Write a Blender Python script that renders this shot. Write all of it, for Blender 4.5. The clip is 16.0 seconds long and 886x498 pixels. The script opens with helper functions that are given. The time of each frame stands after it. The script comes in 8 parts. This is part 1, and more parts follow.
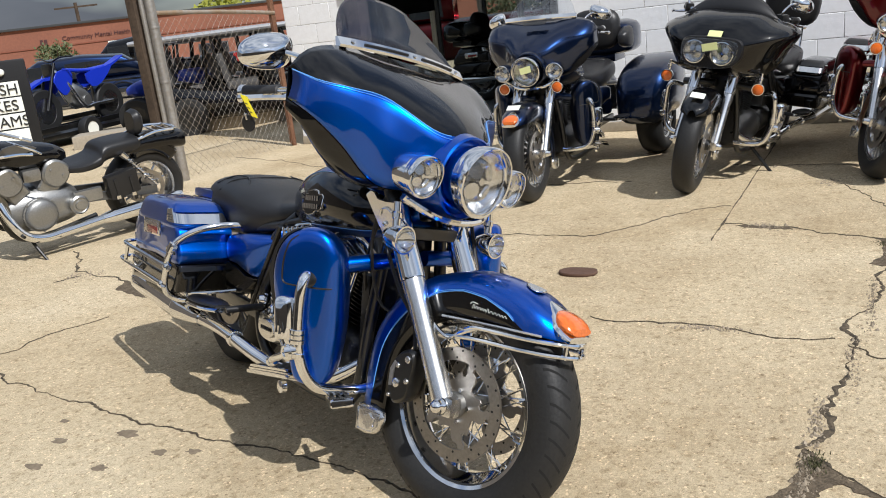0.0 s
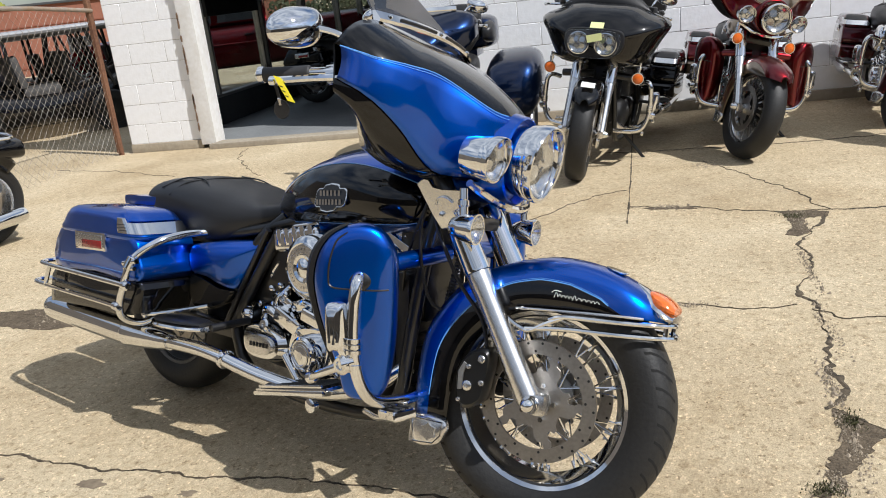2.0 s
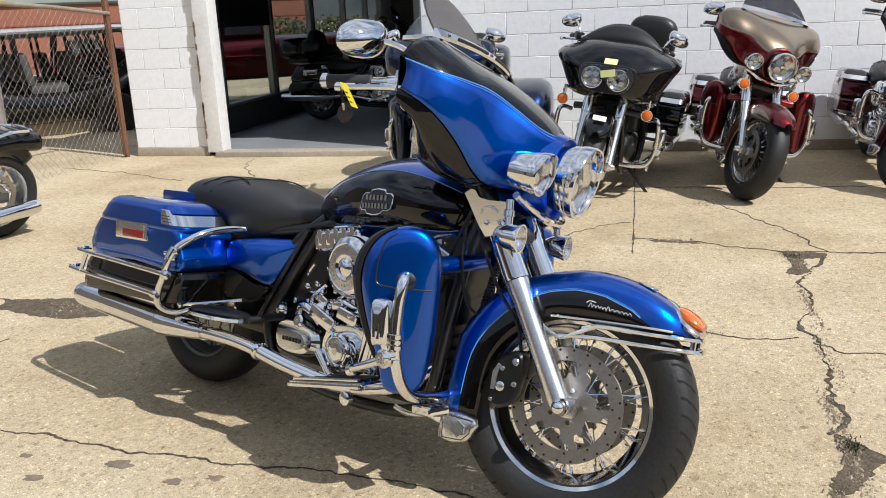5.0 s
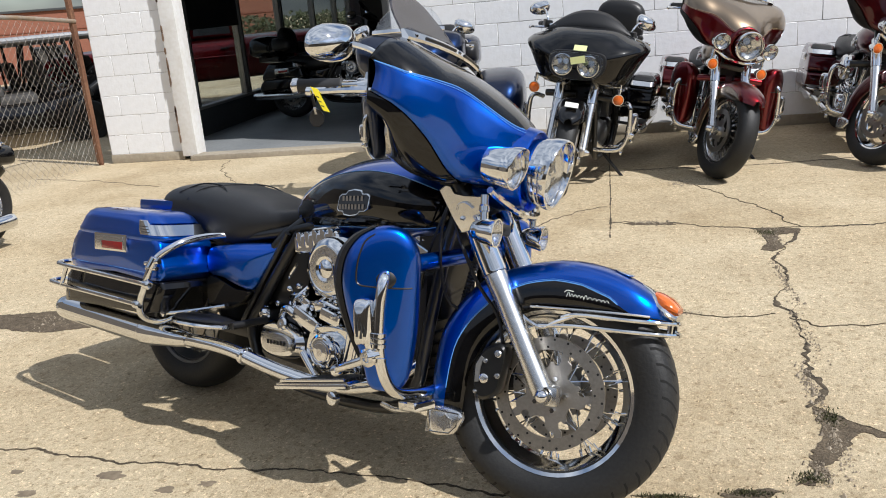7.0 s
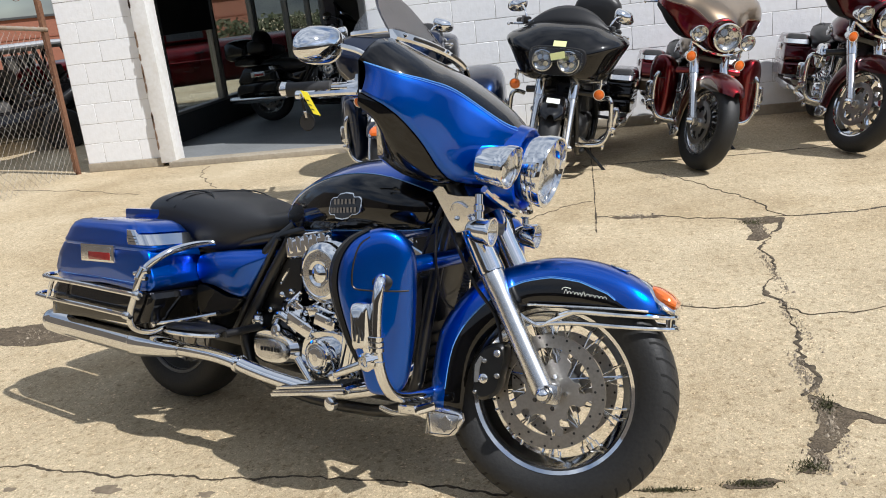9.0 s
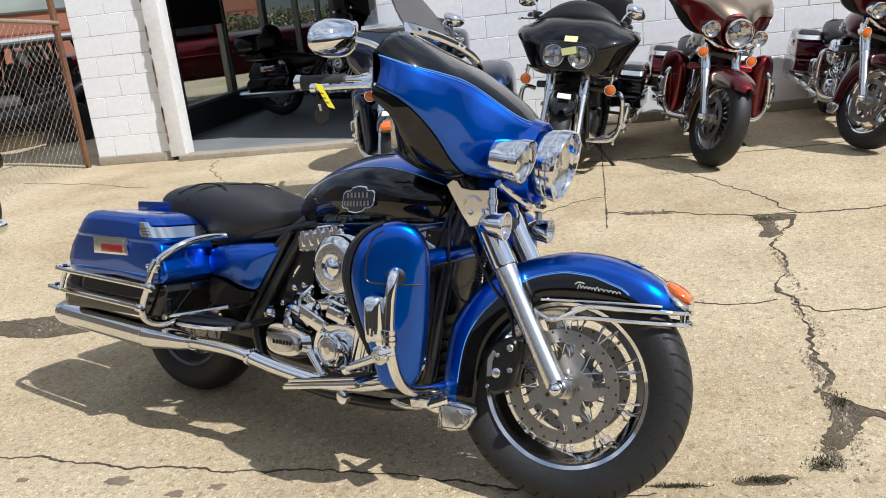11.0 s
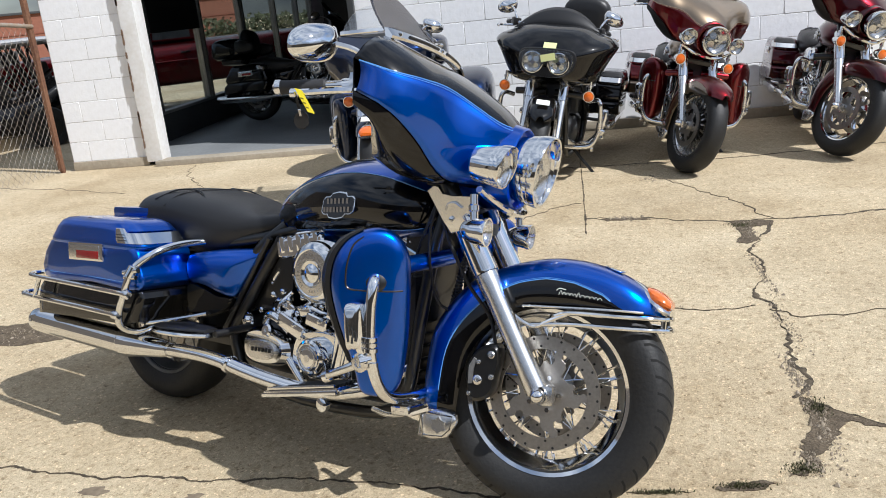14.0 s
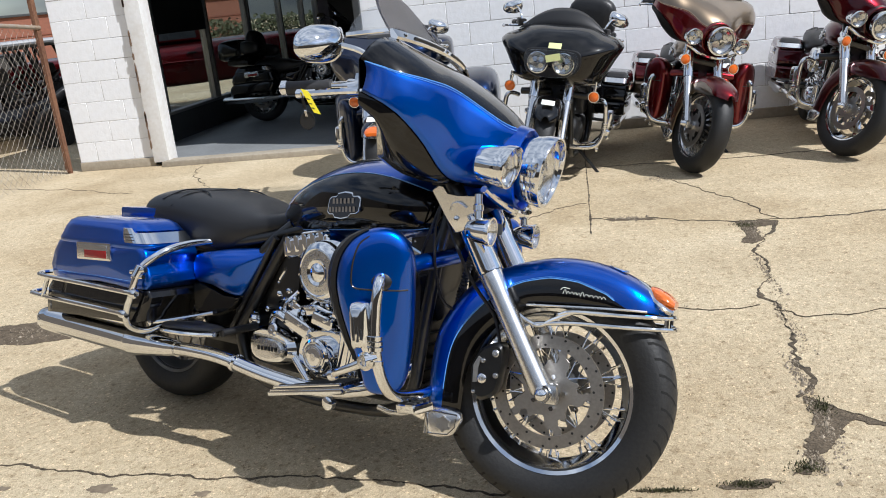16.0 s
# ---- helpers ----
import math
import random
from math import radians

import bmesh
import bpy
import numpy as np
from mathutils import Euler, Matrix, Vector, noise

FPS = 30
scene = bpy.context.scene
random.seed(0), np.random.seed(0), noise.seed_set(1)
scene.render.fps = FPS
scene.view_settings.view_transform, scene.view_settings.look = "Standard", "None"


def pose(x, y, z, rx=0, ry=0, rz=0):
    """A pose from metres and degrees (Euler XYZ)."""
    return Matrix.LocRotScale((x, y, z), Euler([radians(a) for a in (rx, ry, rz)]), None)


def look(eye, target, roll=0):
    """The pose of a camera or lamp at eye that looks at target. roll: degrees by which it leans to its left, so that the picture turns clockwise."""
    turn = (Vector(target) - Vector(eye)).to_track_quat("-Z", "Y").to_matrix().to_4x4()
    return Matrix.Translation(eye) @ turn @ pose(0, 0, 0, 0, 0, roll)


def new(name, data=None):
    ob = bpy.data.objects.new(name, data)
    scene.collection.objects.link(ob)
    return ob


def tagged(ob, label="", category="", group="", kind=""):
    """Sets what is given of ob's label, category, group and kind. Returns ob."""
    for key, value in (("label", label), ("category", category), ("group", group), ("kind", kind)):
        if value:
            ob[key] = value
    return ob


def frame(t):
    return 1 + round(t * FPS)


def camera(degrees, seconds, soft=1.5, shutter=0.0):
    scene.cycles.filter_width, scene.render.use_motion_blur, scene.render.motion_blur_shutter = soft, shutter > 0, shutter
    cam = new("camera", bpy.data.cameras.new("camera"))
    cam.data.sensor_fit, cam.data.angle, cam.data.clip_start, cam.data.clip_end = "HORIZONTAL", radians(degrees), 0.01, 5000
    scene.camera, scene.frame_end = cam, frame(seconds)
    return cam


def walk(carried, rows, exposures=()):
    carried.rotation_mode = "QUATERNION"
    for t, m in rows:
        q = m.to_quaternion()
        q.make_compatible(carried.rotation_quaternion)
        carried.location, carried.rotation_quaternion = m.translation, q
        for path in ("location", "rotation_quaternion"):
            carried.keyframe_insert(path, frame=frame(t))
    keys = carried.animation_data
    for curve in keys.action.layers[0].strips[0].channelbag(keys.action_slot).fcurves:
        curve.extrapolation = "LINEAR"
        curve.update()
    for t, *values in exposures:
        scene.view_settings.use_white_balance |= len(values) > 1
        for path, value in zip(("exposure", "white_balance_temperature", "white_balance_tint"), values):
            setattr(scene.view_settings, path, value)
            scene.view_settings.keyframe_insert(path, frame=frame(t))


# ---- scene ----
cam = camera(55.0, 16.0, soft=1.0)
PATH = [
    (0, (0.1248, 0.1365, 1.33), (-0.8085, 1.8197, 0.784), -7.0),
    (0.5, (-0.0713, 0.121, 1.326), (-0.9044, 1.8497, 0.761), -6.8),
    (1, (-0.2513, 0.0955, 1.324), (-0.9583, 1.8758, 0.749), -6.5),
    (1.5, (-0.4499, 0.0509, 1.326), (-1.0043, 1.8811, 0.741), -6.4),
    (2, (-0.5841, 0.0433, 1.326), (-1.0614, 1.8933, 0.736), -6.8),
    (2.5, (-0.6705, 0.0334, 1.326), (-1.1065, 1.9036, 0.767), -5.8),
    (3, (-0.7365, -0.0343, 1.325), (-1.1316, 1.848, 0.777), -3.5),
    (3.5, (-0.7765, -0.0961, 1.324), (-1.1599, 1.7874, 0.773), -2.8),
    (4, (-0.7696, -0.1239, 1.324), (-1.1692, 1.7607, 0.785), -2.4),
    (4.2, (-0.752, -0.1098, 1.308), (-1.1695, 1.7727, 0.777), -2.1),
    (6.3, (-0.6925, -0.1497, 1.344), (-1.1396, 1.7228, 0.801), -3.5),
    (6.5, (-0.6893, -0.1448, 1.343), (-1.1247, 1.7289, 0.798), -4.0),
    (7, (-0.6946, -0.1452, 1.345), (-1.0867, 1.7353, 0.788), -5.2),
    (7.5, (-0.7054, -0.146, 1.349), (-1.0611, 1.7422, 0.794), -6.0),
    (8, (-0.7201, -0.1387, 1.349), (-1.048, 1.7563, 0.802), -6.5),
    (8.5, (-0.729, -0.1364, 1.35), (-1.0529, 1.7573, 0.795), -6.6),
    (9, (-0.7375, -0.1372, 1.351), (-1.0829, 1.7504, 0.786), -6.6),
    (9.5, (-0.7452, -0.1465, 1.35), (-1.1041, 1.739, 0.787), -6.6),
    (12, (-0.7575, -0.1258, 1.346), (-1.1129, 1.7547, 0.766), -6.2),
    (12.5, (-0.7601, -0.1204, 1.345), (-1.0922, 1.7648, 0.764), -6.1),
    (13, (-0.7615, -0.1222, 1.345), (-1.0819, 1.7643, 0.765), -6.0),
    (13.5, (-0.7629, -0.1262, 1.346), (-1.0774, 1.7642, 0.772), -6.0),
    (14, (-0.7633, -0.1275, 1.346), (-1.0747, 1.7656, 0.781), -6.0),
    (14.5, (-0.7598, -0.1303, 1.347), (-1.0703, 1.7655, 0.789), -6.1),
    (15, (-0.7598, -0.1347, 1.348), (-1.0716, 1.7615, 0.794), -6.0),
    (15.5, (-0.7608, -0.1374, 1.348), (-1.0802, 1.7562, 0.791), -6.0),
    (16, (-0.759, -0.1432, 1.348), (-1.0834, 1.7491, 0.785), -6.1),
]
EXPOSURES = ((0.0, 0.07, 6220, 10), (2.0, 0.13, 6210, 10), (3.5, 0.20, 6180, 10), (7.0, 0.12, 6190, 10), (9.5, 0.16, 6150, 10), (13.5, 0.19, 6010, 10), (16.0, 0.17, 6010, 10))
walk(cam, [(t, look(eye, target, roll)) for t, eye, target, roll in PATH], EXPOSURES)

# ---- light ----
SUN_TO = Vector((0.85, -0.405, 1.0)).normalized()
world = bpy.data.worlds.new("world")
scene.world = world
world.use_nodes = True
wn, wl = world.node_tree.nodes, world.node_tree.links
wn.clear()
w_out = wn.new("ShaderNodeOutputWorld")
w_bg = wn.new("ShaderNodeBackground")
w_sky = wn.new("ShaderNodeTexSky")
w_sky.sky_type = "NISHITA"
w_sky.sun_disc = False
w_sky.sun_elevation = math.asin(SUN_TO.z)
w_sky.sun_rotation = math.atan2(SUN_TO.x, SUN_TO.y)
w_co = wn.new("ShaderNodeTexCoord")
w_map = wn.new("ShaderNodeMapping")
w_map.inputs["Scale"].default_value = (1.0, 1.0, 2.6)
w_noise = wn.new("ShaderNodeTexNoise")
w_noise.inputs["Scale"].default_value = 1.5
w_noise.inputs["Detail"].default_value = 5.0
w_noise.inputs["Roughness"].default_value = 0.56
w_ramp = wn.new("ShaderNodeValToRGB")
w_ramp.color_ramp.elements[0].position, w_ramp.color_ramp.elements[1].position = 0.36, 0.52
w_shade = wn.new("ShaderNodeTexNoise")
w_shade.inputs["Scale"].default_value = 2.2
w_shade.inputs["Detail"].default_value = 6.0
w_tone = wn.new("ShaderNodeValToRGB")
w_tone.color_ramp.elements[0].position, w_tone.color_ramp.elements[1].position = 0.35, 0.7
w_tone.color_ramp.elements[0].color = (2.1, 2.45, 3.05, 1)
w_tone.color_ramp.elements[1].color = (5.65, 5.9, 6.35, 1)
w_mix = wn.new("ShaderNodeMixRGB")
wl.new(w_co.outputs["Generated"], w_map.inputs["Vector"])
wl.new(w_map.outputs["Vector"], w_noise.inputs["Vector"])
wl.new(w_map.outputs["Vector"], w_shade.inputs["Vector"])
wl.new(w_noise.outputs["Fac"], w_ramp.inputs["Fac"])
wl.new(w_shade.outputs["Fac"], w_tone.inputs["Fac"])
wl.new(w_ramp.outputs["Color"], w_mix.inputs["Fac"])
wl.new(w_sky.outputs["Color"], w_mix.inputs["Color1"])
w_sep = wn.new("ShaderNodeSeparateXYZ")
w_rise = wn.new("ShaderNodeMapRange")
w_rise.inputs["From Min"].default_value, w_rise.inputs["From Max"].default_value = 0.0, 0.55
w_rise.inputs["To Min"].default_value, w_rise.inputs["To Max"].default_value = 0.25, 1.15
w_dim = wn.new("ShaderNodeMixRGB")
w_dim.blend_type, w_dim.inputs["Fac"].default_value = "MULTIPLY", 1.0
wl.new(w_co.outputs["Generated"], w_sep.inputs["Vector"])
wl.new(w_sep.outputs["Z"], w_rise.inputs["Value"])
wl.new(w_tone.outputs["Color"], w_dim.inputs["Color1"])
wl.new(w_rise.outputs["Result"], w_dim.inputs["Color2"])
wl.new(w_dim.outputs["Color"], w_mix.inputs["Color2"])
wl.new(w_mix.outputs["Color"], w_bg.inputs["Color"])
w_bg.inputs["Strength"].default_value = 0.115
wl.new(w_bg.outputs["Background"], w_out.inputs["Surface"])

sun = new("sun", bpy.data.lights.new("sun", "SUN"))
sun.data.energy, sun.data.angle, sun.data.color = 4.8, radians(0.55), (1.0, 0.962, 0.915)
sun.matrix_world = look(SUN_TO * 60, (0, 0, 0))


# ---- materials ----
def mat(name, color, rough=0.5, metal=0.0, coat=0.0, spec=0.5, grain=0.0, scale=40.0, bump=0.0, color2=None, stain=2.0, alpha=None, trans=0.0, ior=1.45):
    """A surface with colour variation at two scales, roughness variation and relief."""
    m = bpy.data.materials.new(name)
    m.use_nodes = True
    n, l = m.node_tree.nodes, m.node_tree.links
    p = n["Principled BSDF"]
    p.inputs["Base Color"].default_value = (*color, 1)
    p.inputs["Roughness"].default_value = rough
    p.inputs["Metallic"].default_value = metal
    p.inputs["Coat Weight"].default_value = coat
    p.inputs["Coat Roughness"].default_value = 0.03
    p.inputs["Specular IOR Level"].default_value = spec
    p.inputs["Transmission Weight"].default_value = trans
    p.inputs["IOR"].default_value = ior
    if grain or bump or color2:
        co = n.new("ShaderNodeTexCoord")
        fine, big = n.new("ShaderNodeTexNoise"), n.new("ShaderNodeTexNoise")
        fine.inputs["Scale"].default_value, fine.inputs["Detail"].default_value = scale, 6
        big.inputs["Scale"].default_value, big.inputs["Detail"].default_value = stain, 5
        l.new(co.outputs["Object"], fine.inputs["Vector"])
        l.new(co.outputs["Object"], big.inputs["Vector"])
        mix = n.new("ShaderNodeMixRGB")
        mix.inputs["Color1"].default_value = (*color, 1)
        c2 = color2 or tuple(c * (1 - grain) for c in color)
        mix.inputs["Color2"].default_value = (*c2, 1)
        add = n.new("ShaderNodeMath")
        add.operation = "MULTIPLY_ADD"
        add.inputs[1].default_value = 0.5
        half = n.new("ShaderNodeMath")
        half.operation = "MULTIPLY"
        half.inputs[1].default_value = 0.5
        l.new(big.outputs["Fac"], half.inputs[0])
        l.new(fine.outputs["Fac"], add.inputs[0])
        l.new(half.outputs[0], add.inputs[2])
        ramp = n.new("ShaderNodeValToRGB")
        ramp.color_ramp.elements[0].position, ramp.color_ramp.elements[1].position = 0.38, 0.64
        l.new(add.outputs[0], ramp.inputs["Fac"])
        l.new(ramp.outputs["Color"], mix.inputs["Fac"])
        l.new(mix.outputs["Color"], p.inputs["Base Color"])
        rr = n.new("ShaderNodeMapRange")
        rr.inputs["To Min"].default_value, rr.inputs["To Max"].default_value = max(0.0, rough - 0.06), min(1.0, rough + 0.08)
        l.new(big.outputs["Fac"], rr.inputs["Value"])
        l.new(rr.outputs["Result"], p.inputs["Roughness"])
        if bump:
            b = n.new("ShaderNodeBump")
            b.inputs["Strength"].default_value, b.inputs["Distance"].default_value = bump, 0.01
            l.new(fine.outputs["Fac"], b.inputs["Height"])
            l.new(b.outputs["Normal"], p.inputs["Normal"])
    return m


def flake_paint(name, color, deep):
    """Metallic base under clear lacquer, with fine flake."""
    m = mat(name, color, rough=0.30, metal=0.95, coat=1.0, spec=0.2, grain=0.1, scale=900, color2=deep, stain=4)
    m.node_tree.nodes["Principled BSDF"].inputs["Coat Roughness"].default_value = 0.012
    return m


def clear(name, tint, gloss=0.5):
    """Thin clear sheet: light passes with a tint, the surface mirrors more at a glance."""
    m = bpy.data.materials.new(name)
    m.use_nodes = True
    n, l = m.node_tree.nodes, m.node_tree.links
    n.remove(n["Principled BSDF"])
    tr, gl, mx, fr, pw = n.new("ShaderNodeBsdfTransparent"), n.new("ShaderNodeBsdfGlossy"), n.new("ShaderNodeMixShader"), n.new("ShaderNodeLayerWeight"), n.new("ShaderNodeMapRange")
    tr.inputs["Color"].default_value = (*tint, 1)
    gl.inputs["Roughness"].default_value = 0.02
    fr.inputs["Blend"].default_value = 0.25
    pw.inputs["To Min"].default_value, pw.inputs["To Max"].default_value = 0.03, gloss
    l.new(fr.outputs["Facing"], pw.inputs["Value"])
    l.new(pw.outputs["Result"], mx.inputs["Fac"])
    l.new(tr.outputs["BSDF"], mx.inputs[1])
    l.new(gl.outputs["BSDF"], mx.inputs[2])
    l.new(mx.outputs["Shader"], n["Material Output"].inputs["Surface"])
    return m


LENS = clear("lamp_glass", (0.95, 0.96, 0.97), 0.5)
SMOKE = clear("smoked_shield", (0.30, 0.275, 0.29), 0.5)
CHROME = mat("chrome", (0.80, 0.81, 0.82), rough=0.045, metal=1.0, grain=0.06, scale=60)
SATIN = mat("polished_aluminium", (0.76, 0.76, 0.755), rough=0.24, metal=1.0, grain=0.12, scale=70)
CARRIER = mat("disc_carrier_steel", (0.40, 0.38, 0.355), rough=0.42, metal=1.0, grain=0.15, scale=120)
STEEL = mat("brake_steel", (0.40, 0.375, 0.34), rough=0.40, metal=1.0, grain=0.25, scale=120)
ENGINE_GREY = mat("matt_engine_grey", (0.17, 0.17, 0.165), rough=0.36, metal=0.85, grain=0.2, scale=90, bump=0.08)
CASTING = mat("cast_aluminium", (0.35, 0.35, 0.34), rough=0.42, metal=0.9, grain=0.2, scale=90, bump=0.1)
BLUE = flake_paint("cobalt_paint", (0.0, 0.098, 0.56), (0.0, 0.078, 0.47))
BLACK = mat("black_lacquer", (0.003, 0.003, 0.0035), rough=0.3, coat=1.0, spec=0.05, grain=0.3, scale=500)
RED = flake_paint("ruby_paint", (0.17, 0.005, 0.008), (0.12, 0.003, 0.006))
MAROON = flake_paint("maroon_paint", (0.075, 0.002, 0.006), (0.05, 0.002, 0.004))
GOLD = flake_paint("pewter_gold_paint", (0.24, 0.18, 0.12), (0.19, 0.145, 0.10))
NAVY = flake_paint("navy_paint", (0.005, 0.016, 0.055), (0.004, 0.012, 0.042))
PINSTRIPE = mat("pale_blue_stripe", (0.10, 0.33, 0.78), rough=0.3, coat=1.0)
PINRED = mat("silver_stripe", (0.30, 0.20, 0.12), rough=0.3, coat=1.0)
PLASTIC = mat("black_plastic", (0.010, 0.010, 0.011), rough=0.42, grain=0.3, scale=300, bump=0.03)
FRAME = mat("black_powder_coat", (0.006, 0.006, 0.006), rough=0.35, coat=0.4, grain=0.3, scale=200)
LEATHER = mat("black_vinyl", (0.014, 0.014, 0.015), rough=0.40, grain=0.3, scale=260, bump=0.08)
RUBBER = mat("tyre_rubber", (0.010, 0.0103, 0.011), rough=0.56, grain=0.35, scale=110, bump=0.12, color2=(0.019, 0.019, 0.0185))
GRIP = mat("grip_rubber", (0.03, 0.03, 0.032), rough=0.6, grain=0.2, scale=120, bump=0.1)
REFLECTOR = mat("lamp_reflector", (0.74, 0.75, 0.76), rough=0.14, metal=1.0, grain=0.1, scale=50)
AMBER = mat("amber_lens", (0.80, 0.16, 0.015), rough=0.12, coat=1.0, grain=0.35, scale=120)
REDLENS = mat("red_lens", (0.30, 0.012, 0.012), rough=0.15, coat=1.0, grain=0.3, scale=90)
YELLOW = mat("yellow_tag", (0.82, 0.70, 0.03), rough=0.6, grain=0.1, scale=60)
INK = mat("black_ink", (0.015, 0.015, 0.015), rough=0.7)
PAPER = mat("paper_label", (0.78, 0.79, 0.72), rough=0.7, grain=0.06, scale=50)
NOTE = mat("yellow_paper_note", (0.72, 0.76, 0.36), rough=0.7, grain=0.06, scale=50)
GALV = mat("galvanised_steel", (0.40, 0.385, 0.36), rough=0.5, metal=0.75, grain=0.3, scale=30, color2=(0.30, 0.27, 0.23), bump=0.05)
RUST = mat("rusted_steel", (0.20, 0.10, 0.055), rough=0.85, metal=0.2, grain=0.5, scale=40, color2=(0.11, 0.05, 0.03), bump=0.3)
WHITE_BLOCK = mat("white_painted_block", (0.87, 0.88, 0.895), rough=0.62, grain=0.07, scale=22, bump=0.25, color2=(0.82, 0.825, 0.83), stain=1.4)
MORTAR = mat("painted_mortar", (0.80, 0.80, 0.80), rough=0.8, grain=0.15, scale=60, bump=0.2, color2=(0.30, 0.28, 0.25), stain=2.2)
WHITE_TRIM = mat("chipped_white_trim", (0.76, 0.755, 0.74), rough=0.5, grain=0.1, scale=25, color2=(0.66, 0.64, 0.60), bump=0.1, stain=5)
ALU_FRAME = mat("anodised_window_frame", (0.34, 0.335, 0.32), rough=0.38, metal=0.8, grain=0.12, scale=40)
DARK_PANEL = mat("dark_grey_panel", (0.045, 0.048, 0.05), rough=0.45, grain=0.2, scale=20)
SHOP_FLOOR = mat("painted_grey_floor", (0.27, 0.28, 0.285), rough=0.42, grain=0.12, scale=30, color2=(0.19, 0.20, 0.205), stain=1.2)
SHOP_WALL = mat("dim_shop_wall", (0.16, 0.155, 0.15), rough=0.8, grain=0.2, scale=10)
BRICK_RED = mat("red_brick", (0.25, 0.098, 0.060), rough=0.85, grain=0.25, scale=9, color2=(0.19, 0.078, 0.05), bump=0.2, stain=0.4)
CURB = mat("worn_concrete_curb", (0.40, 0.35, 0.27), rough=0.85, grain=0.25, scale=30, bump=0.3, color2=(0.30, 0.26, 0.20))
DIRT = mat("joint_dirt", (0.115, 0.088, 0.056), rough=0.95, grain=0.5, scale=70, bump=0.6, color2=(0.025, 0.02, 0.014), stain=20)
PATCH = mat("loose_brown_patch", (0.062, 0.046, 0.028), rough=0.95, grain=0.5, scale=130, bump=0.9, color2=(0.16, 0.122, 0.08), stain=26)
MOSS = mat("dull_green_moss", (0.050, 0.055, 0.022), rough=0.95, grain=0.5, scale=160, bump=0.9, color2=(0.11, 0.105, 0.045), stain=40)
ASPHALT = mat("asphalt", (0.16, 0.15, 0.135), rough=0.9, grain=0.3, scale=60, bump=0.4)


def concrete_material():
    """Exposed-aggregate concrete: sand-coloured matrix, pale and dark grit, broad stains."""
    m = bpy.data.materials.new("aggregate_concrete")
    m.use_nodes = True
    n, l = m.node_tree.nodes, m.node_tree.links
    p = n["Principled BSDF"]
    co = n.new("ShaderNodeTexCoord")

    def noise_node(scale, detail=4, rough=0.5):
        k = n.new("ShaderNodeTexNoise")
        k.inputs["Scale"].default_value, k.inputs["Detail"].default_value, k.inputs["Roughness"].default_value = scale, detail, rough
        l.new(co.outputs["Object"], k.inputs["Vector"])
        return k.outputs["Fac"]

    def ramp(fac, stops):
        r = n.new("ShaderNodeValToRGB")
        r.color_ramp.elements[0].position, r.color_ramp.elements[0].color = stops[0][0], (*stops[0][1], 1)
        r.color_ramp.elements[1].position, r.color_ramp.elements[1].color = stops[-1][0], (*stops[-1][1], 1)
        for at, c in stops[1:-1]:
            e = r.color_ramp.elements.new(at)
            e.color = (*c, 1)
        l.new(fac, r.inputs["Fac"])
        return r.outputs["Color"]

    def mix(a, b, fac, mode="MIX", amount=None):
        k = n.new("ShaderNodeMixRGB")
        k.blend_type = mode
        if amount is None:
            l.new(fac, k.inputs["Fac"])
        else:
            k.inputs["Fac"].default_value = amount
        l.new(a, k.inputs["Color1"])
        l.new(b, k.inputs["Color2"])
        return k.outputs["Color"]

    base = ramp(noise_node(1.1, 6, 0.6), [(0.3, (0.42, 0.345, 0.235)), (0.52, (0.51, 0.432, 0.305)), (0.72, (0.58, 0.505, 0.375))])
    stains = ramp(noise_node(0.45, 5, 0.62), [(0.34, (0.70, 0.635, 0.54)), (0.48, (0.97, 0.95, 0.92)), (0.60, (1, 1, 1)), (0.75, (1.08, 1.06, 1.03))])
    base = mix(base, stains, None, "MULTIPLY", 0.8)
    vor = n.new("ShaderNodeTexVoronoi")
    vor.inputs["Scale"].default_value = 155
    l.new(co.outputs["Object"], vor.inputs["Vector"])
    grit = ramp(vor.outputs["Color"], [(0.0, (0.52, 0.48, 0.42)), (0.10, (0.60, 0.56, 0.50)), (0.17, (0.88, 0.86, 0.82)), (0.6, (1.05, 1.04, 1.0)), (0.84, (1.12, 1.10, 1.07)), (0.90, (1.55, 1.53, 1.48)), (1.0, (1.6, 1.58, 1.52))])
    base = mix(base, grit, None, "MULTIPLY", 0.95)
    big = n.new("ShaderNodeTexVoronoi")
    big.inputs["Scale"].default_value = 62
    l.new(co.outputs["Object"], big.inputs["Vector"])
    stones = ramp(big.outputs["Color"], [(0.0, (0.62, 0.58, 0.52)), (0.12, (0.74, 0.70, 0.64)), (0.22, (0.95, 0.94, 0.92)), (0.75, (1.03, 1.02, 1.0)), (0.88, (1.20, 1.18, 1.15)), (1.0, (1.28, 1.26, 1.22))])
    base = mix(base, stones, None, "MULTIPLY", 0.75)
    speck = ramp(noise_node(270, 3, 0.75), [(0.32, (0.40, 0.37, 0.33)), (0.46, (1, 1, 1)), (0.66, (1.25, 1.23, 1.2))])
    base = mix(base, speck, None, "MULTIPLY", 0.85)
    pits = ramp(noise_node(22, 5, 0.7), [(0.30, (0.45, 0.40, 0.33)), (0.40, (0.92, 0.90, 0.87)), (0.5, (1, 1, 1)), (1.0, (1.08, 1.07, 1.05))])
    base = mix(base, pits, None, "MULTIPLY", 0.8)
    l.new(base, p.inputs["Base Color"])
    p.inputs["Roughness"].default_value = 0.86
    p.inputs["Specular IOR Level"].default_value = 0.3
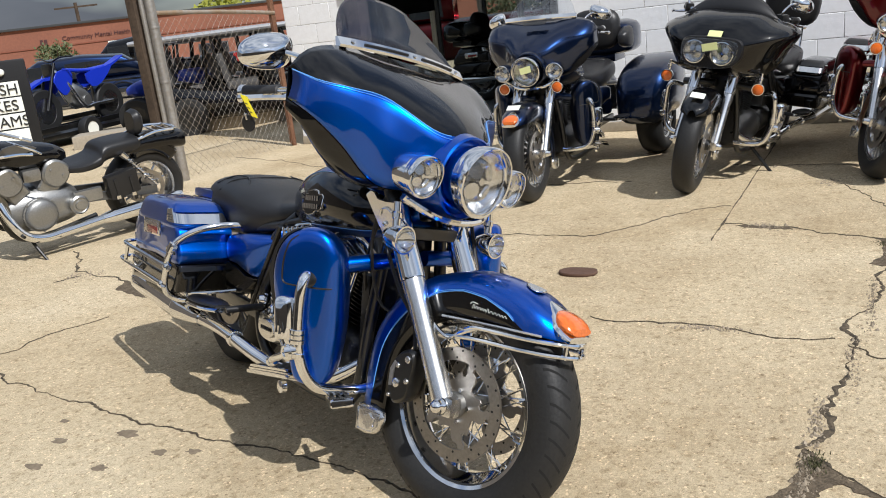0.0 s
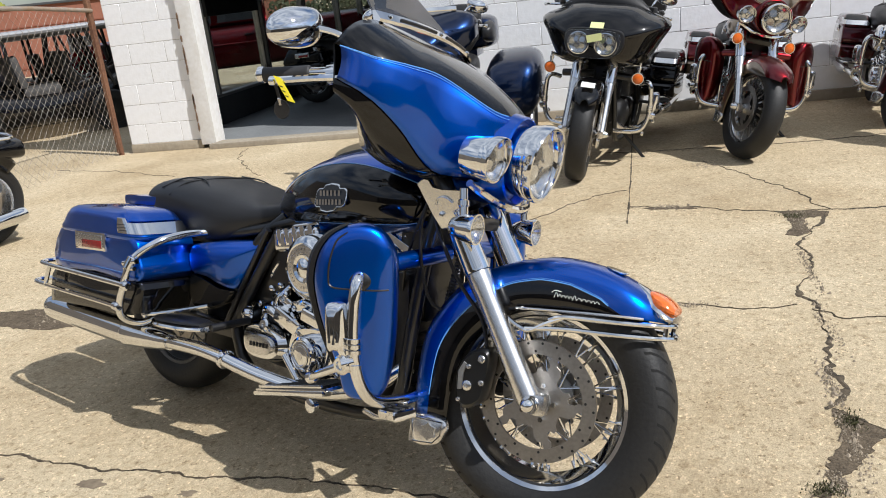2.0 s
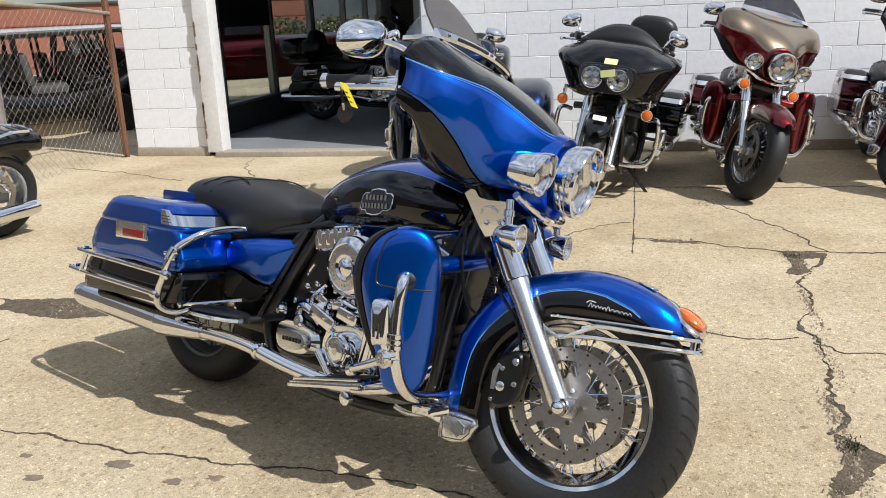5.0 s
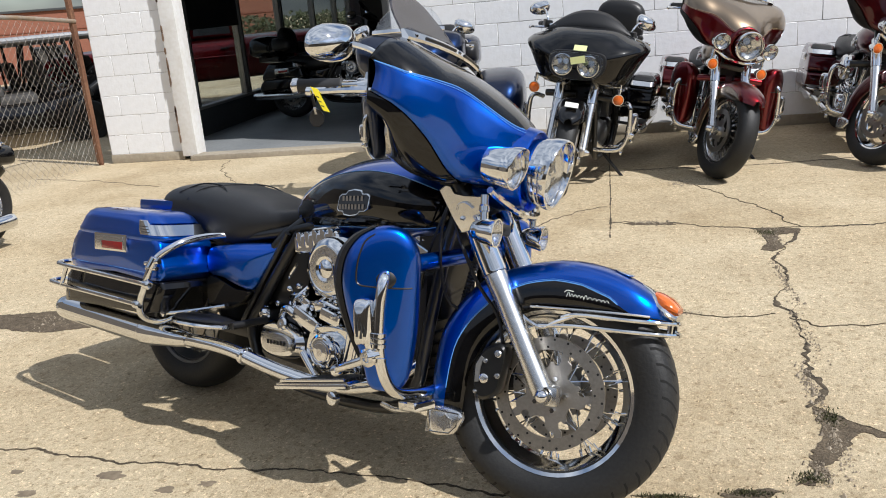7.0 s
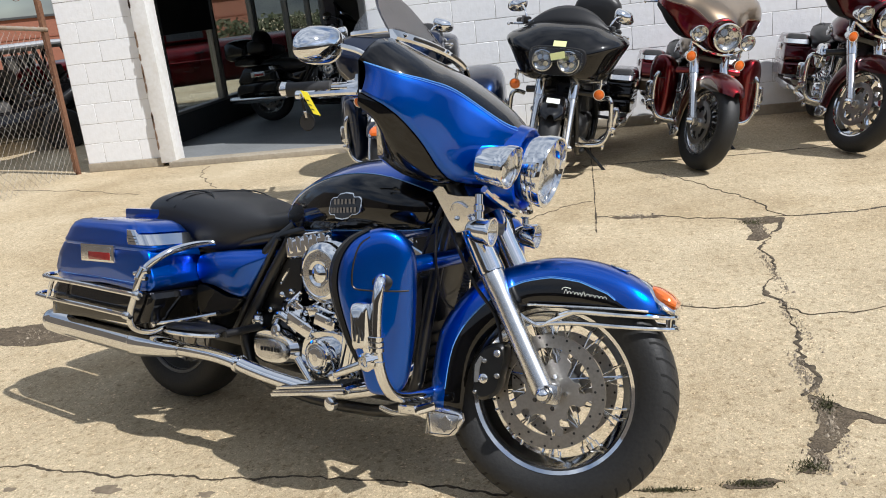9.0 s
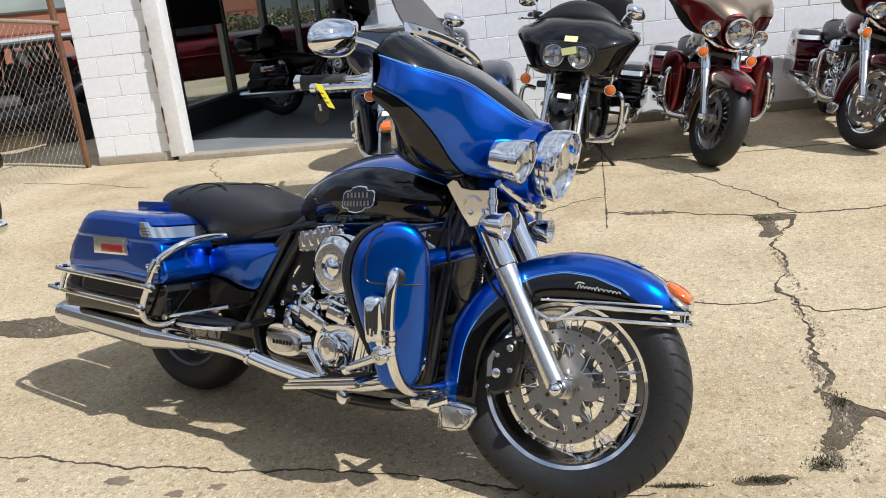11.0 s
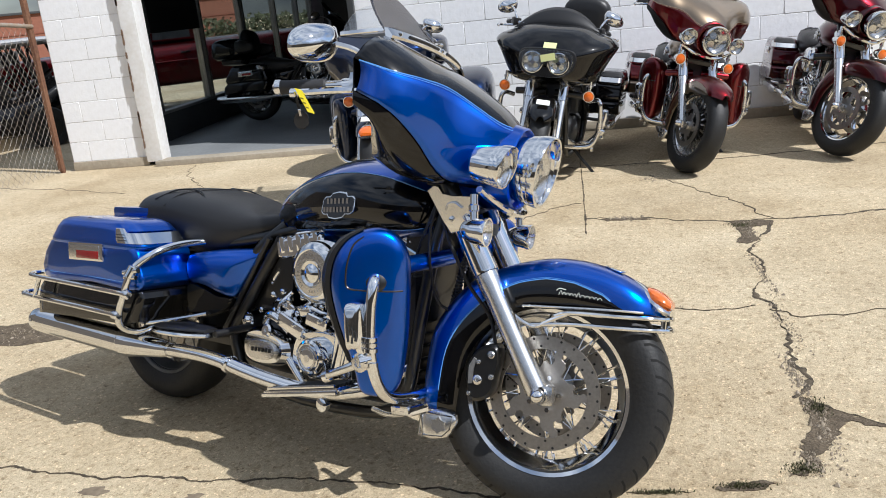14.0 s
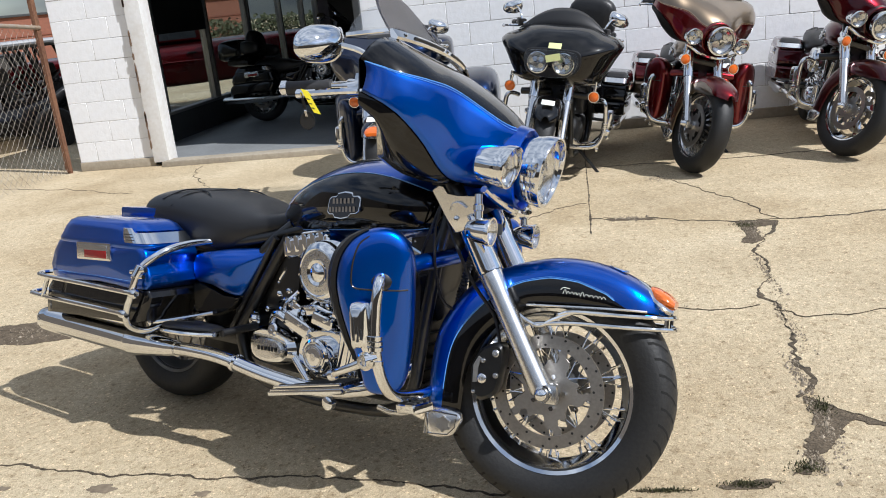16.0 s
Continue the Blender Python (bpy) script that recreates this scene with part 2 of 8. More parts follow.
    b = n.new("ShaderNodeBump")
    b.inputs["Strength"].default_value, b.inputs["Distance"].default_value = 0.9, 0.007
    k = n.new("ShaderNodeMath")
    k.operation = "MULTIPLY_ADD"
    k.inputs[1].default_value = 0.5
    l.new(noise_node(160, 4, 0.7), k.inputs[0])
    l.new(noise_node(75, 5, 0.7), k.inputs[2])
    l.new(k.outputs[0], b.inputs["Height"])
    l.new(b.outputs["Normal"], p.inputs["Normal"])
    return m


CONCRETE = concrete_material()


# ---- mesh helpers ----
def V(*a):
    return Vector(a)


def bm_new():
    return bmesh.new()


def lathe_open(bm, prof, origin, axis, n=32):
    """A turned shell, open at both ends."""
    o, ax = Vector(origin), Vector(axis).normalized()
    u, v = frame_of(ax)
    ring_faces(bm, [[o + ax * h + (u * math.cos(2 * math.pi * j / n) + v * math.sin(2 * math.pi * j / n)) * max(r, 1e-4) for j in range(n)] for r, h in prof], caps=(False, False))
    return bm


def ring_faces(bm, rings, closed=True, caps=(True, True), mats=None):
    """Skin a row of point rings; mats(i, j) may give a material slot."""
    vs = [[bm.verts.new(p) for p in r] for r in rings]
    k = len(vs[0])
    for i in range(len(vs) - 1):
        for j in range(k if closed else k - 1):
            q = (vs[i][j], vs[i][(j + 1) % k], vs[i + 1][(j + 1) % k], vs[i + 1][j])
            f = bm.faces.new(q)
            if mats:
                f.material_index = mats(i, j)
    if closed and caps[0]:
        bm.faces.new(list(reversed(vs[0])))
    if closed and caps[1]:
        bm.faces.new(vs[-1])
    return vs


def frame_of(axis):
    axis = Vector(axis).normalized()
    a = axis.orthogonal().normalized() if abs(axis.z) > 0.99 else Vector((0, 0, 1)).cross(axis).normalized()
    return a, axis.cross(a)


def cyl(bm, a, b, r, r2=None, n=16):
    a, b = Vector(a), Vector(b)
    u, v = frame_of(b - a)
    r2 = r if r2 is None else r2
    ang = [2 * math.pi * i / n for i in range(n)]
    ring_faces(bm, [[a + (u * math.cos(t) + v * math.sin(t)) * r for t in ang], [b + (u * math.cos(t) + v * math.sin(t)) * r2 for t in ang]])
    return bm


def smooth_path(pts, k=4, closed=False):
    """Catmull-Rom through the points."""
    pts = [Vector(p) for p in pts]
    if k <= 1 or len(pts) < 3:
        return pts
    m, out = len(pts), []
    for i in range(m if closed else m - 1):
        p0 = pts[(i - 1) % m] if closed or i else pts[0] * 2 - pts[1]
        p1, p2 = pts[i], pts[(i + 1) % m]
        p3 = pts[(i + 2) % m] if closed or i + 2 < m else p2 * 2 - p1
        for s in range(k):
            t = s / k
            out.append(0.5 * ((2 * p1) + (p2 - p0) * t + (2 * p0 - 5 * p1 + 4 * p2 - p3) * t * t + (3 * p1 - p0 - 3 * p2 + p3) * t ** 3))
    return out if closed else out + [pts[-1]]


def tube(bm, pts, r, n=10, k=4, closed=False, r_end=None):
    pts = smooth_path(pts, k, closed)
    m = len(pts)
    rings, u = [], None
    for i, p in enumerate(pts):
        d = (pts[(i + 1) % m] - pts[i - 1]) if closed else (pts[min(i + 1, m - 1)] - pts[max(i - 1, 0)])
        d = d.normalized() if d.length else Vector((1, 0, 0))
        u = frame_of(d)[0] if u is None else (u - d * u.dot(d)).normalized()
        w = d.cross(u)
        rr = r if r_end is None else r + (r_end - r) * i / (m - 1)
        rings.append([p + (u * math.cos(2 * math.pi * j / n) + w * math.sin(2 * math.pi * j / n)) * rr for j in range(n)])
    if closed:
        rings.append(rings[0])
    ring_faces(bm, rings, caps=(not closed, not closed))
    return bm


def lathe(bm, prof, origin, axis, n=32, closed=False, mats=None):
    """Turn a profile of (radius, height along the axis)."""
    o, ax = Vector(origin), Vector(axis).normalized()
    u, v = frame_of(ax)
    rings = [[o + ax * h + (u * math.cos(2 * math.pi * j / n) + v * math.sin(2 * math.pi * j / n)) * max(r, 1e-4) for j in range(n)] for r, h in prof]
    if closed:
        rings.append(rings[0])
    ring_faces(bm, rings, caps=(not closed, not closed), mats=mats)
    return bm


def box(bm, c, s, m=None, bevel=0.0, seg=2):
    """A box by centre and size, turned by the matrix m, with rounded edges."""
    b = bmesh.new()
    bmesh.ops.create_cube(b, size=1.0)
    bmesh.ops.scale(b, vec=s, verts=b.verts)
    if bevel:
        bmesh.ops.bevel(b, geom=b.edges[:], offset=min(bevel, min(s) * 0.45), segments=seg, profile=0.7, affect="EDGES")
    mm = Matrix.Translation(c) @ (m.to_4x4() if m else Matrix.Identity(4))
    join(bm, b, mm)
    return bm


def join(bm, other, m=None):
    table = {}
    for v in other.verts:
        table[v] = bm.verts.new(m @ v.co if m else v.co)
    for f in other.faces:
        try:
            g = bm.faces.new([table[v] for v in f.verts])
            g.material_index = f.material_index
        except ValueError:
            pass
    other.free()


def plate(bm, poly, depth, to, bevel=0.0):
    """A flat piece: a 2D outline with thickness, laid into space by to(u, v, w)."""
    k = len(poly)
    if bevel:
        cx, cy = sum(p[0] for p in poly) / k, sum(p[1] for p in poly) / k
        size = max(max(abs(p[0] - cx), abs(p[1] - cy)) for p in poly)
        s = 1 - bevel / size
        inner = [(cx + (x - cx) * s, cy + (y - cy) * s) for x, y in poly]
        layers = [(inner, 0), (poly, bevel), (poly, depth - bevel), (inner, depth)]
    else:
        layers = [(poly, 0), (poly, depth)]
    rings = [[Vector(to(x, y, w)) for x, y in pl] for pl, w in layers]
    ring_faces(bm, rings)
    return bm


def pillow(bm, poly, depth, to, dome=0.012):
    """A plate whose outer face swells softly from a rounded edge."""
    cx, cz = sum(p[0] for p in poly) / len(poly), sum(p[1] for p in poly) / len(poly)
    reach = max(math.hypot(x - cx, z - cz) for x, z in poly)
    edge = min(0.09, 0.008 / reach)
    rows = [(1.0, 0.0), (1.0, depth - 0.010), (1 - edge * 0.3, depth - 0.004), (1 - edge, depth)]
    rows += [(0.86, depth + dome * 0.34), (0.68, depth + dome * 0.64), (0.46, depth + dome * 0.85), (0.22, depth + dome * 0.97), (0.05, depth + dome)]
    ring_faces(bm, [[V(*to(cx + (x - cx) * k, cz + (z - cz) * k, q)) for x, z in poly] for k, q in rows])
    bmesh.ops.recalc_face_normals(bm, faces=bm.faces)


def soft_outline(pts, k=4):
    return [(p.x, p.y) for p in smooth_path([Vector((x, y, 0)) for x, y in pts], k, True)]


def loft(bm, stations, n=24, power=2.4, mats=None, caps=(True, True)):
    """Rounded body along x: stations of (x, centre y, half-width, z low, z high)."""
    rings = []
    for x, yc, hw, z0, z1 in stations:
        zc, hh, r = (z0 + z1) / 2, (z1 - z0) / 2, []
        for j in range(n):
            t = 2 * math.pi * j / n
            c, s = math.cos(t), math.sin(t)
            r.append(Vector((x, yc + hw * math.copysign(abs(c) ** (2 / power), c), zc + hh * math.copysign(abs(s) ** (2 / power), s))))
        rings.append(r)
    ring_faces(bm, rings, mats=mats, caps=caps)
    return bm


def dense(stations, k=4):
    """Smoothly filled-in stations."""
    out = []
    m = len(stations)
    for i in range(m - 1):
        s0, s1, s2, s3 = stations[max(i - 1, 0)], stations[i], stations[i + 1], stations[min(i + 2, m - 1)]
        for q in range(k):
            t = q / k
            out.append(tuple(0.5 * (2 * b + (c - a) * t + (2 * a - 5 * b + 4 * c - d) * t * t + (3 * b - a - 3 * c + d) * t ** 3) for a, b, c, d in zip(s0, s1, s2, s3)))
    return out + [stations[-1]]


def part(name, bm, material, parent=None, label="", m=None, sharp=38, solid=0.0, flip=False):
    """Link a bmesh as one mesh object under a thing or a part; m turns its points into place."""
    if m is not None:
        bmesh.ops.transform(bm, matrix=m, verts=bm.verts)
    bmesh.ops.remove_doubles(bm, verts=bm.verts, dist=1e-5)
    bmesh.ops.recalc_face_normals(bm, faces=bm.faces)
    me = bpy.data.meshes.new(name)
    bm.to_mesh(me)
    bm.free()
    for mm in material if isinstance(material, (list, tuple)) else [material]:
        me.materials.append(mm)
    me.polygons.foreach_set("use_smooth", [True] * len(me.polygons))
    me.set_sharp_from_angle(angle=radians(sharp))
    ob = new(name, me)
    if parent is not None:
        ob.parent = parent
    if solid:
        mod = ob.modifiers.new("thickness", "SOLIDIFY")
        mod.thickness, mod.offset = solid, -1
    if label:
        ob["label"] = label
    return ob


def share(name, me, parent, m, label=""):
    ob = new(name, me)
    ob.parent = parent
    ob.matrix_local = m
    if label:
        ob["label"] = label
    return ob


def thing(name, m, label, category, group="", kind=""):
    ob = new(name)
    ob.matrix_world = m
    ob.empty_display_size = 0.2
    return tagged(ob, label, category, group, kind)


# ---- touring motorcycles ----
AXLE_R, AXLE_F = V(0, 0, 0.31), V(1.60, 0, 0.318)
RAKE = radians(26)


def steer_matrix(deg):
    """A turn of the handlebar about the raked steering head."""
    at = Matrix.Translation((1.77, 0, 0))
    return at @ Matrix.Rotation(radians(deg), 4, V(-math.sin(RAKE), 0, math.cos(RAKE))) @ at.inverted()


def fork_x(z):
    return 1.598 - (z - 0.312) * 0.555


def tyre(bm, radius, width, rim):
    """A tyre round the y axis, with a rounded tread and side walls."""
    h = radius - rim
    prof = [(rim - 0.004, -width * 0.36), (rim + 0.012, -width * 0.43), (rim + h * 0.35, -width * 0.5), (rim + h * 0.62, -width * 0.495), (rim + h * 0.82, -width * 0.42),
            (rim + h * 0.93, -width * 0.30), (rim + h * 0.985, -width * 0.14), (radius, 0)]
    prof = prof + [(r, -y) for r, y in reversed(prof[:-1])]
    return lathe(bm, prof + [(rim - 0.012, width * 0.3), (rim - 0.012, -width * 0.3)], (0, 0, 0), (0, 1, 0), n=64, closed=True)


def tread_grooves(radius, width, count):
    """Slanted sipes that lie in the tread, as dark strips set into the rubber."""
    bm = bm_new()
    rim = radius * 0.68
    h = radius - rim
    skin = [(0.0, radius), (0.14, rim + h * 0.985), (0.30, rim + h * 0.93), (0.42, rim + h * 0.82), (0.495, rim + h * 0.62)]

    def crown(y):
        for (y0, r0), (y1, r1) in zip(skin, skin[1:]):
            if y <= y1:
                return r0 + (r1 - r0) * (y - y0) / (y1 - y0)
        return skin[-1][1]
    for i in range(count):
        a0 = 2 * math.pi * i / count
        for side in (-1, 1):
            pts = []
            for s in range(8):
                f = s / 7
                y = side * width * (0.12 + 0.345 * f)
                rr = crown(0.12 + 0.345 * f) + 0.0007
                a = a0 + 0.13 * f + (0.5 * 2 * math.pi / count if side > 0 else 0)
                pts.append((a, y, rr))
            wide = 0.0075 / radius
            row0 = [V(math.cos(a) * r, y, math.sin(a) * r) for a, y, r in pts]
            row1 = [V(math.cos(a + wide) * r, y, math.sin(a + wide) * r) for a, y, r in pts]
            ring_faces(bm, [row0, row1], closed=False)
    return bm


def disc(bm, r_out, r_in, thick, y, n=48):
    lathe(bm, [(r_in, y - thick / 2), (r_out, y - thick / 2), (r_out, y + thick / 2), (r_in, y + thick / 2)], (0, 0, 0), (0, 1, 0), n=n, closed=True)
    return bm


def wheel(root, name, m, radius, width, rim, kind, fine, discs=(-1, 1), dull=False):
    """A wheel with its hub as the part, and tyre, rim, spokes and brake discs under it."""
    b = bm_new()
    lathe(b, [(0.012, -0.085), (0.032, -0.085), (0.036, -0.06), (0.052, -0.055), (0.052, -0.046), (0.03, -0.03), (0.03, 0.03), (0.052, 0.046), (0.052, 0.055), (0.036, 0.06), (0.032, 0.085), (0.012, 0.085)], (0, 0, 0), (0, 1, 0), n=24)
    hub = part(name, b, FRAME if kind == "dark" else CASTING if fine else SATIN, root, "wheel hub")
    hub.matrix_local = m
    part("tyre", tyre(bm_new(), radius, width, rim), RUBBER, hub, "black road tyre")
    if fine:
        part("tread_pattern", tread_grooves(radius, width, 44), mat_groove(), hub)["kind"] = "stuff"
    b = bm_new()
    w = width * 0.36
    lathe(b, [(rim + 0.002, -w - 0.006), (rim + 0.003, -w + 0.004), (rim - 0.012, -w + 0.008), (rim - 0.020, -w * 0.6), (rim - 0.036, -0.012), (rim - 0.036, 0.012), (rim - 0.020, w * 0.6), (rim - 0.012, w - 0.008), (rim + 0.003, w - 0.004),
              (rim + 0.002, w + 0.006), (rim - 0.006, w + 0.002), (rim - 0.012, -w - 0.002 + 2 * w), (rim - 0.008, -w - 0.002)], (0, 0, 0), (0, 1, 0), n=64, closed=True)
    # A dull rim and its spokes are grey, so shade on chrome is in the colour.
    part("rim", b, ENGINE_GREY if dull else CHROME if kind in ("spoke", "mag") else SATIN, hub, "wheel rim in dark grey standing in for shaded chrome" if dull else "bright wheel rim")
    if kind == "spoke":
        for side in (-1, 1):
            for lean in (-1, 1):
                b = bm_new()
                a = 0.55 * lean
                cyl(b, (math.sin(0) * 0.046, side * 0.05, 0.046), (math.sin(a) * (rim - 0.028), side * 0.010, math.cos(a) * (rim - 0.028)), 0.0021, n=6)
                cyl(b, (math.sin(a) * (rim - 0.052), side * 0.0145, math.cos(a) * (rim - 0.052)), (math.sin(a) * (rim - 0.028), side * 0.010, math.cos(a) * (rim - 0.028)), 0.0036, n=6)
                first = part("spoke", b, ENGINE_GREY if dull else CHROME, hub)
                for i in range(1, 10):
                    share("spoke", first.data, hub, Matrix.Rotation(2 * math.pi * (i + 0.25 * lean + 0.12 * side) / 10, 4, "Y"))
                first.matrix_local = Matrix.Rotation(2 * math.pi * (0.25 * lean + 0.12 * side) / 10, 4, "Y")
    elif kind == "slot":
        b = bm_new()
        plate(b, [(-0.006, 0.115), (0.006, 0.115), (0.021, rim - 0.018), (0.006, rim - 0.018)], 0.076, lambda x, z, q: (x, q - 0.038, z), bevel=0.003)
        first = part("spoke", b, SATIN, hub)
        for i in range(1, 24):
            share("spoke", first.data, hub, Matrix.Rotation(2 * math.pi * i / 24, 4, "Y"))
        b = bm_new()
        lathe(b, [(0.040, -0.036), (0.120, -0.042), (0.124, -0.030), (0.124, 0.030), (0.120, 0.042), (0.040, 0.036)], (0, 0, 0), (0, 1, 0), n=32)
        part("wheel_disc", b, FRAME, hub, "dark inner wheel disc")
    else:
        for i in range(5 if kind == "mag" else 9):
            b = bm_new()
            wd = 0.026 if kind == "mag" else 0.014
            plate(b, [(-wd, 0.045), (wd, 0.045), (wd * 0.62, rim * 0.62), (wd * 1.35, rim - 0.018), (-wd * 1.35, rim - 0.018), (-wd * 0.62, rim * 0.62)], 0.034, lambda x, z, q: (x, q - 0.017, z), bevel=0.006)
            if i == 0:
                first = part("spoke", b, CHROME if kind == "mag" else SATIN, hub)
            else:
                b.free()
                share("spoke", first.data, hub, Matrix.Rotation(2 * math.pi * i / (5 if kind == "mag" else 9), 4, "Y"))
    for side in discs:
        b = disc(bm_new(), 0.150, 0.116, 0.006, side * 0.068)
        d = part("brake_disc", b, STEEL, hub, "drilled steel brake disc")
        b = bm_new()
        arms = 5
        pts = []
        for i in range(arms):
            a = 2 * math.pi * i / arms
            for da, rr in ((-0.60, 0.066), (-0.46, 0.064), (-0.38, 0.070), (-0.33, 0.088), (-0.24, 0.098), (-0.10, 0.101), (-0.07, 0.118), (0.08, 0.119), (0.12, 0.104), (0.06, 0.093), (0.10, 0.079), (0.22, 0.077), (0.30, 0.086), (0.40, 0.083), (0.46, 0.072)):
                pts.append((math.cos(a + da) * rr, math.sin(a + da) * rr))
        plate(b, pts, 0.006, lambda x, z, q: (x, side * 0.0645 + q - 0.003, z), bevel=0.001)
        part("disc_carrier", b, CARRIER, d, "polished disc carrier")
        if fine:
            b = bm_new()
            for i in range(24):
                for rr, off in ((0.143, 0.0), (0.123, 0.5)):
                    a = 2 * math.pi * (i + off) / 24
                    if rr < 0.14 and i % 2:
                        continue
                    c = V(math.cos(a) * rr, side * 0.068, math.sin(a) * rr)
                    cyl(b, c + V(0, -0.0034, 0), c + V(0, 0.0034, 0), 0.0034, n=8)
            part("disc_drilling", b, INK, d)["kind"] = "stuff"
            for i in range(5):
                b = bm_new()
                a = 2 * math.pi * i / 5
                c = V(math.cos(a) * 0.044, side * 0.064, math.sin(a) * 0.044)
                cyl(b, c, c + V(0, side * 0.012, 0), 0.0065, n=6)
                part("disc_bolt", b, CHROME, d)
    return hub


GROOVE = []


def mat_groove():
    if not GROOVE:
        GROOVE.append(mat("tread_groove", (0.007, 0.007, 0.007), rough=0.9))
    return GROOVE[0]


FENDER_TOP = [(1.273, 0.225), (1.271, 0.32), (1.280, 0.417), (1.307, 0.483), (1.351, 0.544), (1.396, 0.583), (1.440, 0.606), (1.503, 0.628), (1.582, 0.645), (1.660, 0.645), (1.738, 0.630), (1.800, 0.606), (1.850, 0.578), (1.884, 0.554)]
FENDER_LOW = [(1.366, 0.225), (1.371, 0.31), (1.385, 0.376), (1.412, 0.43), (1.447, 0.47), (1.480, 0.498), (1.510, 0.52), (1.540, 0.536), (1.600, 0.540), (1.670, 0.544), (1.735, 0.549), (1.800, 0.553), (1.852, 0.551), (1.886, 0.546)]
FENDER_CUT = (0.40, 0.42, 0.42, 0.42, 0.42, 0.40, 0.37, 0.31, 0.27, 0.32, 0.50, 0.98, 0.985, 0.985)


def front_fender(root, S, paint, second, stripe, fine, lamp=True, note=False):
    """A deep valanced mudguard over the front wheel, with its lamp, rails and flap."""
    top, low = smooth_path([V(x, 0, z) for x, z in FENDER_TOP], 3), smooth_path([V(x, 0, z) for x, z in FENDER_LOW], 3)
    hw, rings, m = 0.088, [], len(top)
    band = []
    for i, (a, b) in enumerate(zip(top, low)):
        f = i / (m - 1)
        taper = 1.0 if f < 0.82 else max(0.30, math.cos((f - 0.82) / 0.18 * 1.35))
        w = hw * taper
        out = (a - b).normalized()
        k = min(int(f * 13), 12)
        cut = FENDER_CUT[k] + (FENDER_CUT[k + 1] - FENDER_CUT[k]) * (f * 13 - k)
        sec = [(-w, 1.0), (-w * 1.01, 1 - (1 - cut) * 0.5), (-w * 1.01, cut), (-w * 0.985, cut * 0.5), (-w * 0.93, 0.05), (-w * 0.78, -0.06), (-w * 0.5, -0.13), (0, -0.165)]
        sec = sec + [(-y, q) for y, q in reversed(sec[:-1])]
        ring = []
        for y, q in sec:
            p = a.lerp(b, q) if q >= 0 else a + out * (-q) * 0.16
            ring.append(V(p.x, y, p.z))
        rings.append(ring)
        band.append(a.lerp(b, cut) + V(0, -w * 1.01 - 0.001, 0))
    b = bm_new()
    ring_faces(b, rings, closed=False, mats=lambda i, j: 1 if j in (0, 1, 12, 13) and i < m * 0.82 else 0)
    fender = part("front_fender", b, [paint, second], root, "two-tone front mudguard", m=S, solid=0.004)
    b = bm_new()
    for side in (1, -1):
        tube(b, [V(p.x, p.y * side, p.z) for p in band[2:int(m * 0.82)]], 0.0014, n=5, k=1)
        if fine:
            tube(b, [V(p.x * 0.9985 + 0.0022, p.y * side, p.z + 0.004) for p in band[2:int(m * 0.80)]], 0.0008, n=4, k=1)
    part("pinstripe", b, stripe, fender, m=S)
    if fine:
        b = bm_new()
        for z, x0, x1 in ((0.536, 1.62, 1.902), (0.507, 1.56, 1.905)):
            pts = [(x0, -0.098, z - 0.012), (1.66, -0.101, z), (1.79, -0.092, z + 0.004), (1.87, -0.06, z + 0.006), (x1, 0, z + 0.006)]
            pts = pts + [(x, -y, q) for x, y, q in reversed(pts[:-1])]
            tube(b, pts, 0.0062, n=8)
        for s in (-1, 1):
            tube(b, [(1.50, s * 0.100, 0.523), (1.54, s * 0.102, 0.500), (1.572, s * 0.100, 0.492), (1.61, s * 0.101, 0.512), (1.66, s * 0.101, 0.536)], 0.0055, n=6)
            cyl(b, (1.886, s * 0.04, 0.507), (1.886, s * 0.04, 0.545), 0.007, n=8)
        part("fender_rail", b, CHROME, fender, "chrome mudguard trim rails", m=S)
    b = bm_new()
    flat = [(1.268, 0.231), (1.371, 0.229), (1.367, 0.188), (1.357, 0.170), (1.340, 0.159), (1.276, 0.154)]
    for s in (-1, 1):
        pillow(b, soft_outline(flat, 2), 0.010, lambda x, z, q: (x, s * (0.086 + q), z), 0.006)
    plate(b, [(-0.09, 0.230), (0.09, 0.230), (0.09, 0.156), (-0.09, 0.156)], 0.01, lambda y, z, q: (1.262 + q, y, z), bevel=0.002)
    flap = part("fender_flap", b, SATIN, fender, "chrome mudguard tip", m=S, sharp=60)
    for s in (-1, 1):
        b = bm_new()
        star = [(1.325 + (0.024 if k % 2 else 0.018) * math.cos(k * math.pi / 6), 0.194 + (0.024 if k % 2 else 0.018) * math.sin(k * math.pi / 6)) for k in range(12)]
        plate(b, star, 0.005, lambda x, z, q: (x, s * (0.1005 + q), z), bevel=0.001)
        part("flap_emblem", b, SATIN, flap, m=S)
        b = bm_new()
        tube(b, [(1.272, s * 0.099, 0.224), (1.362, s * 0.099, 0.222), (1.358, s * 0.099, 0.188), (1.338, s * 0.099, 0.166), (1.280, s * 0.099, 0.161)], 0.0022, n=5, closed=True, k=1)
        part("flap_edge", b, CHROME, flap, m=S)
    if note:
        b = bm_new()
        box(b, (1.795, 0.0, 0.656), (0.05, 0.085, 0.002), Matrix.Rotation(radians(27), 3, "Y"))
        part("paper_label", b, PAPER, fender, "white paper label", m=S)
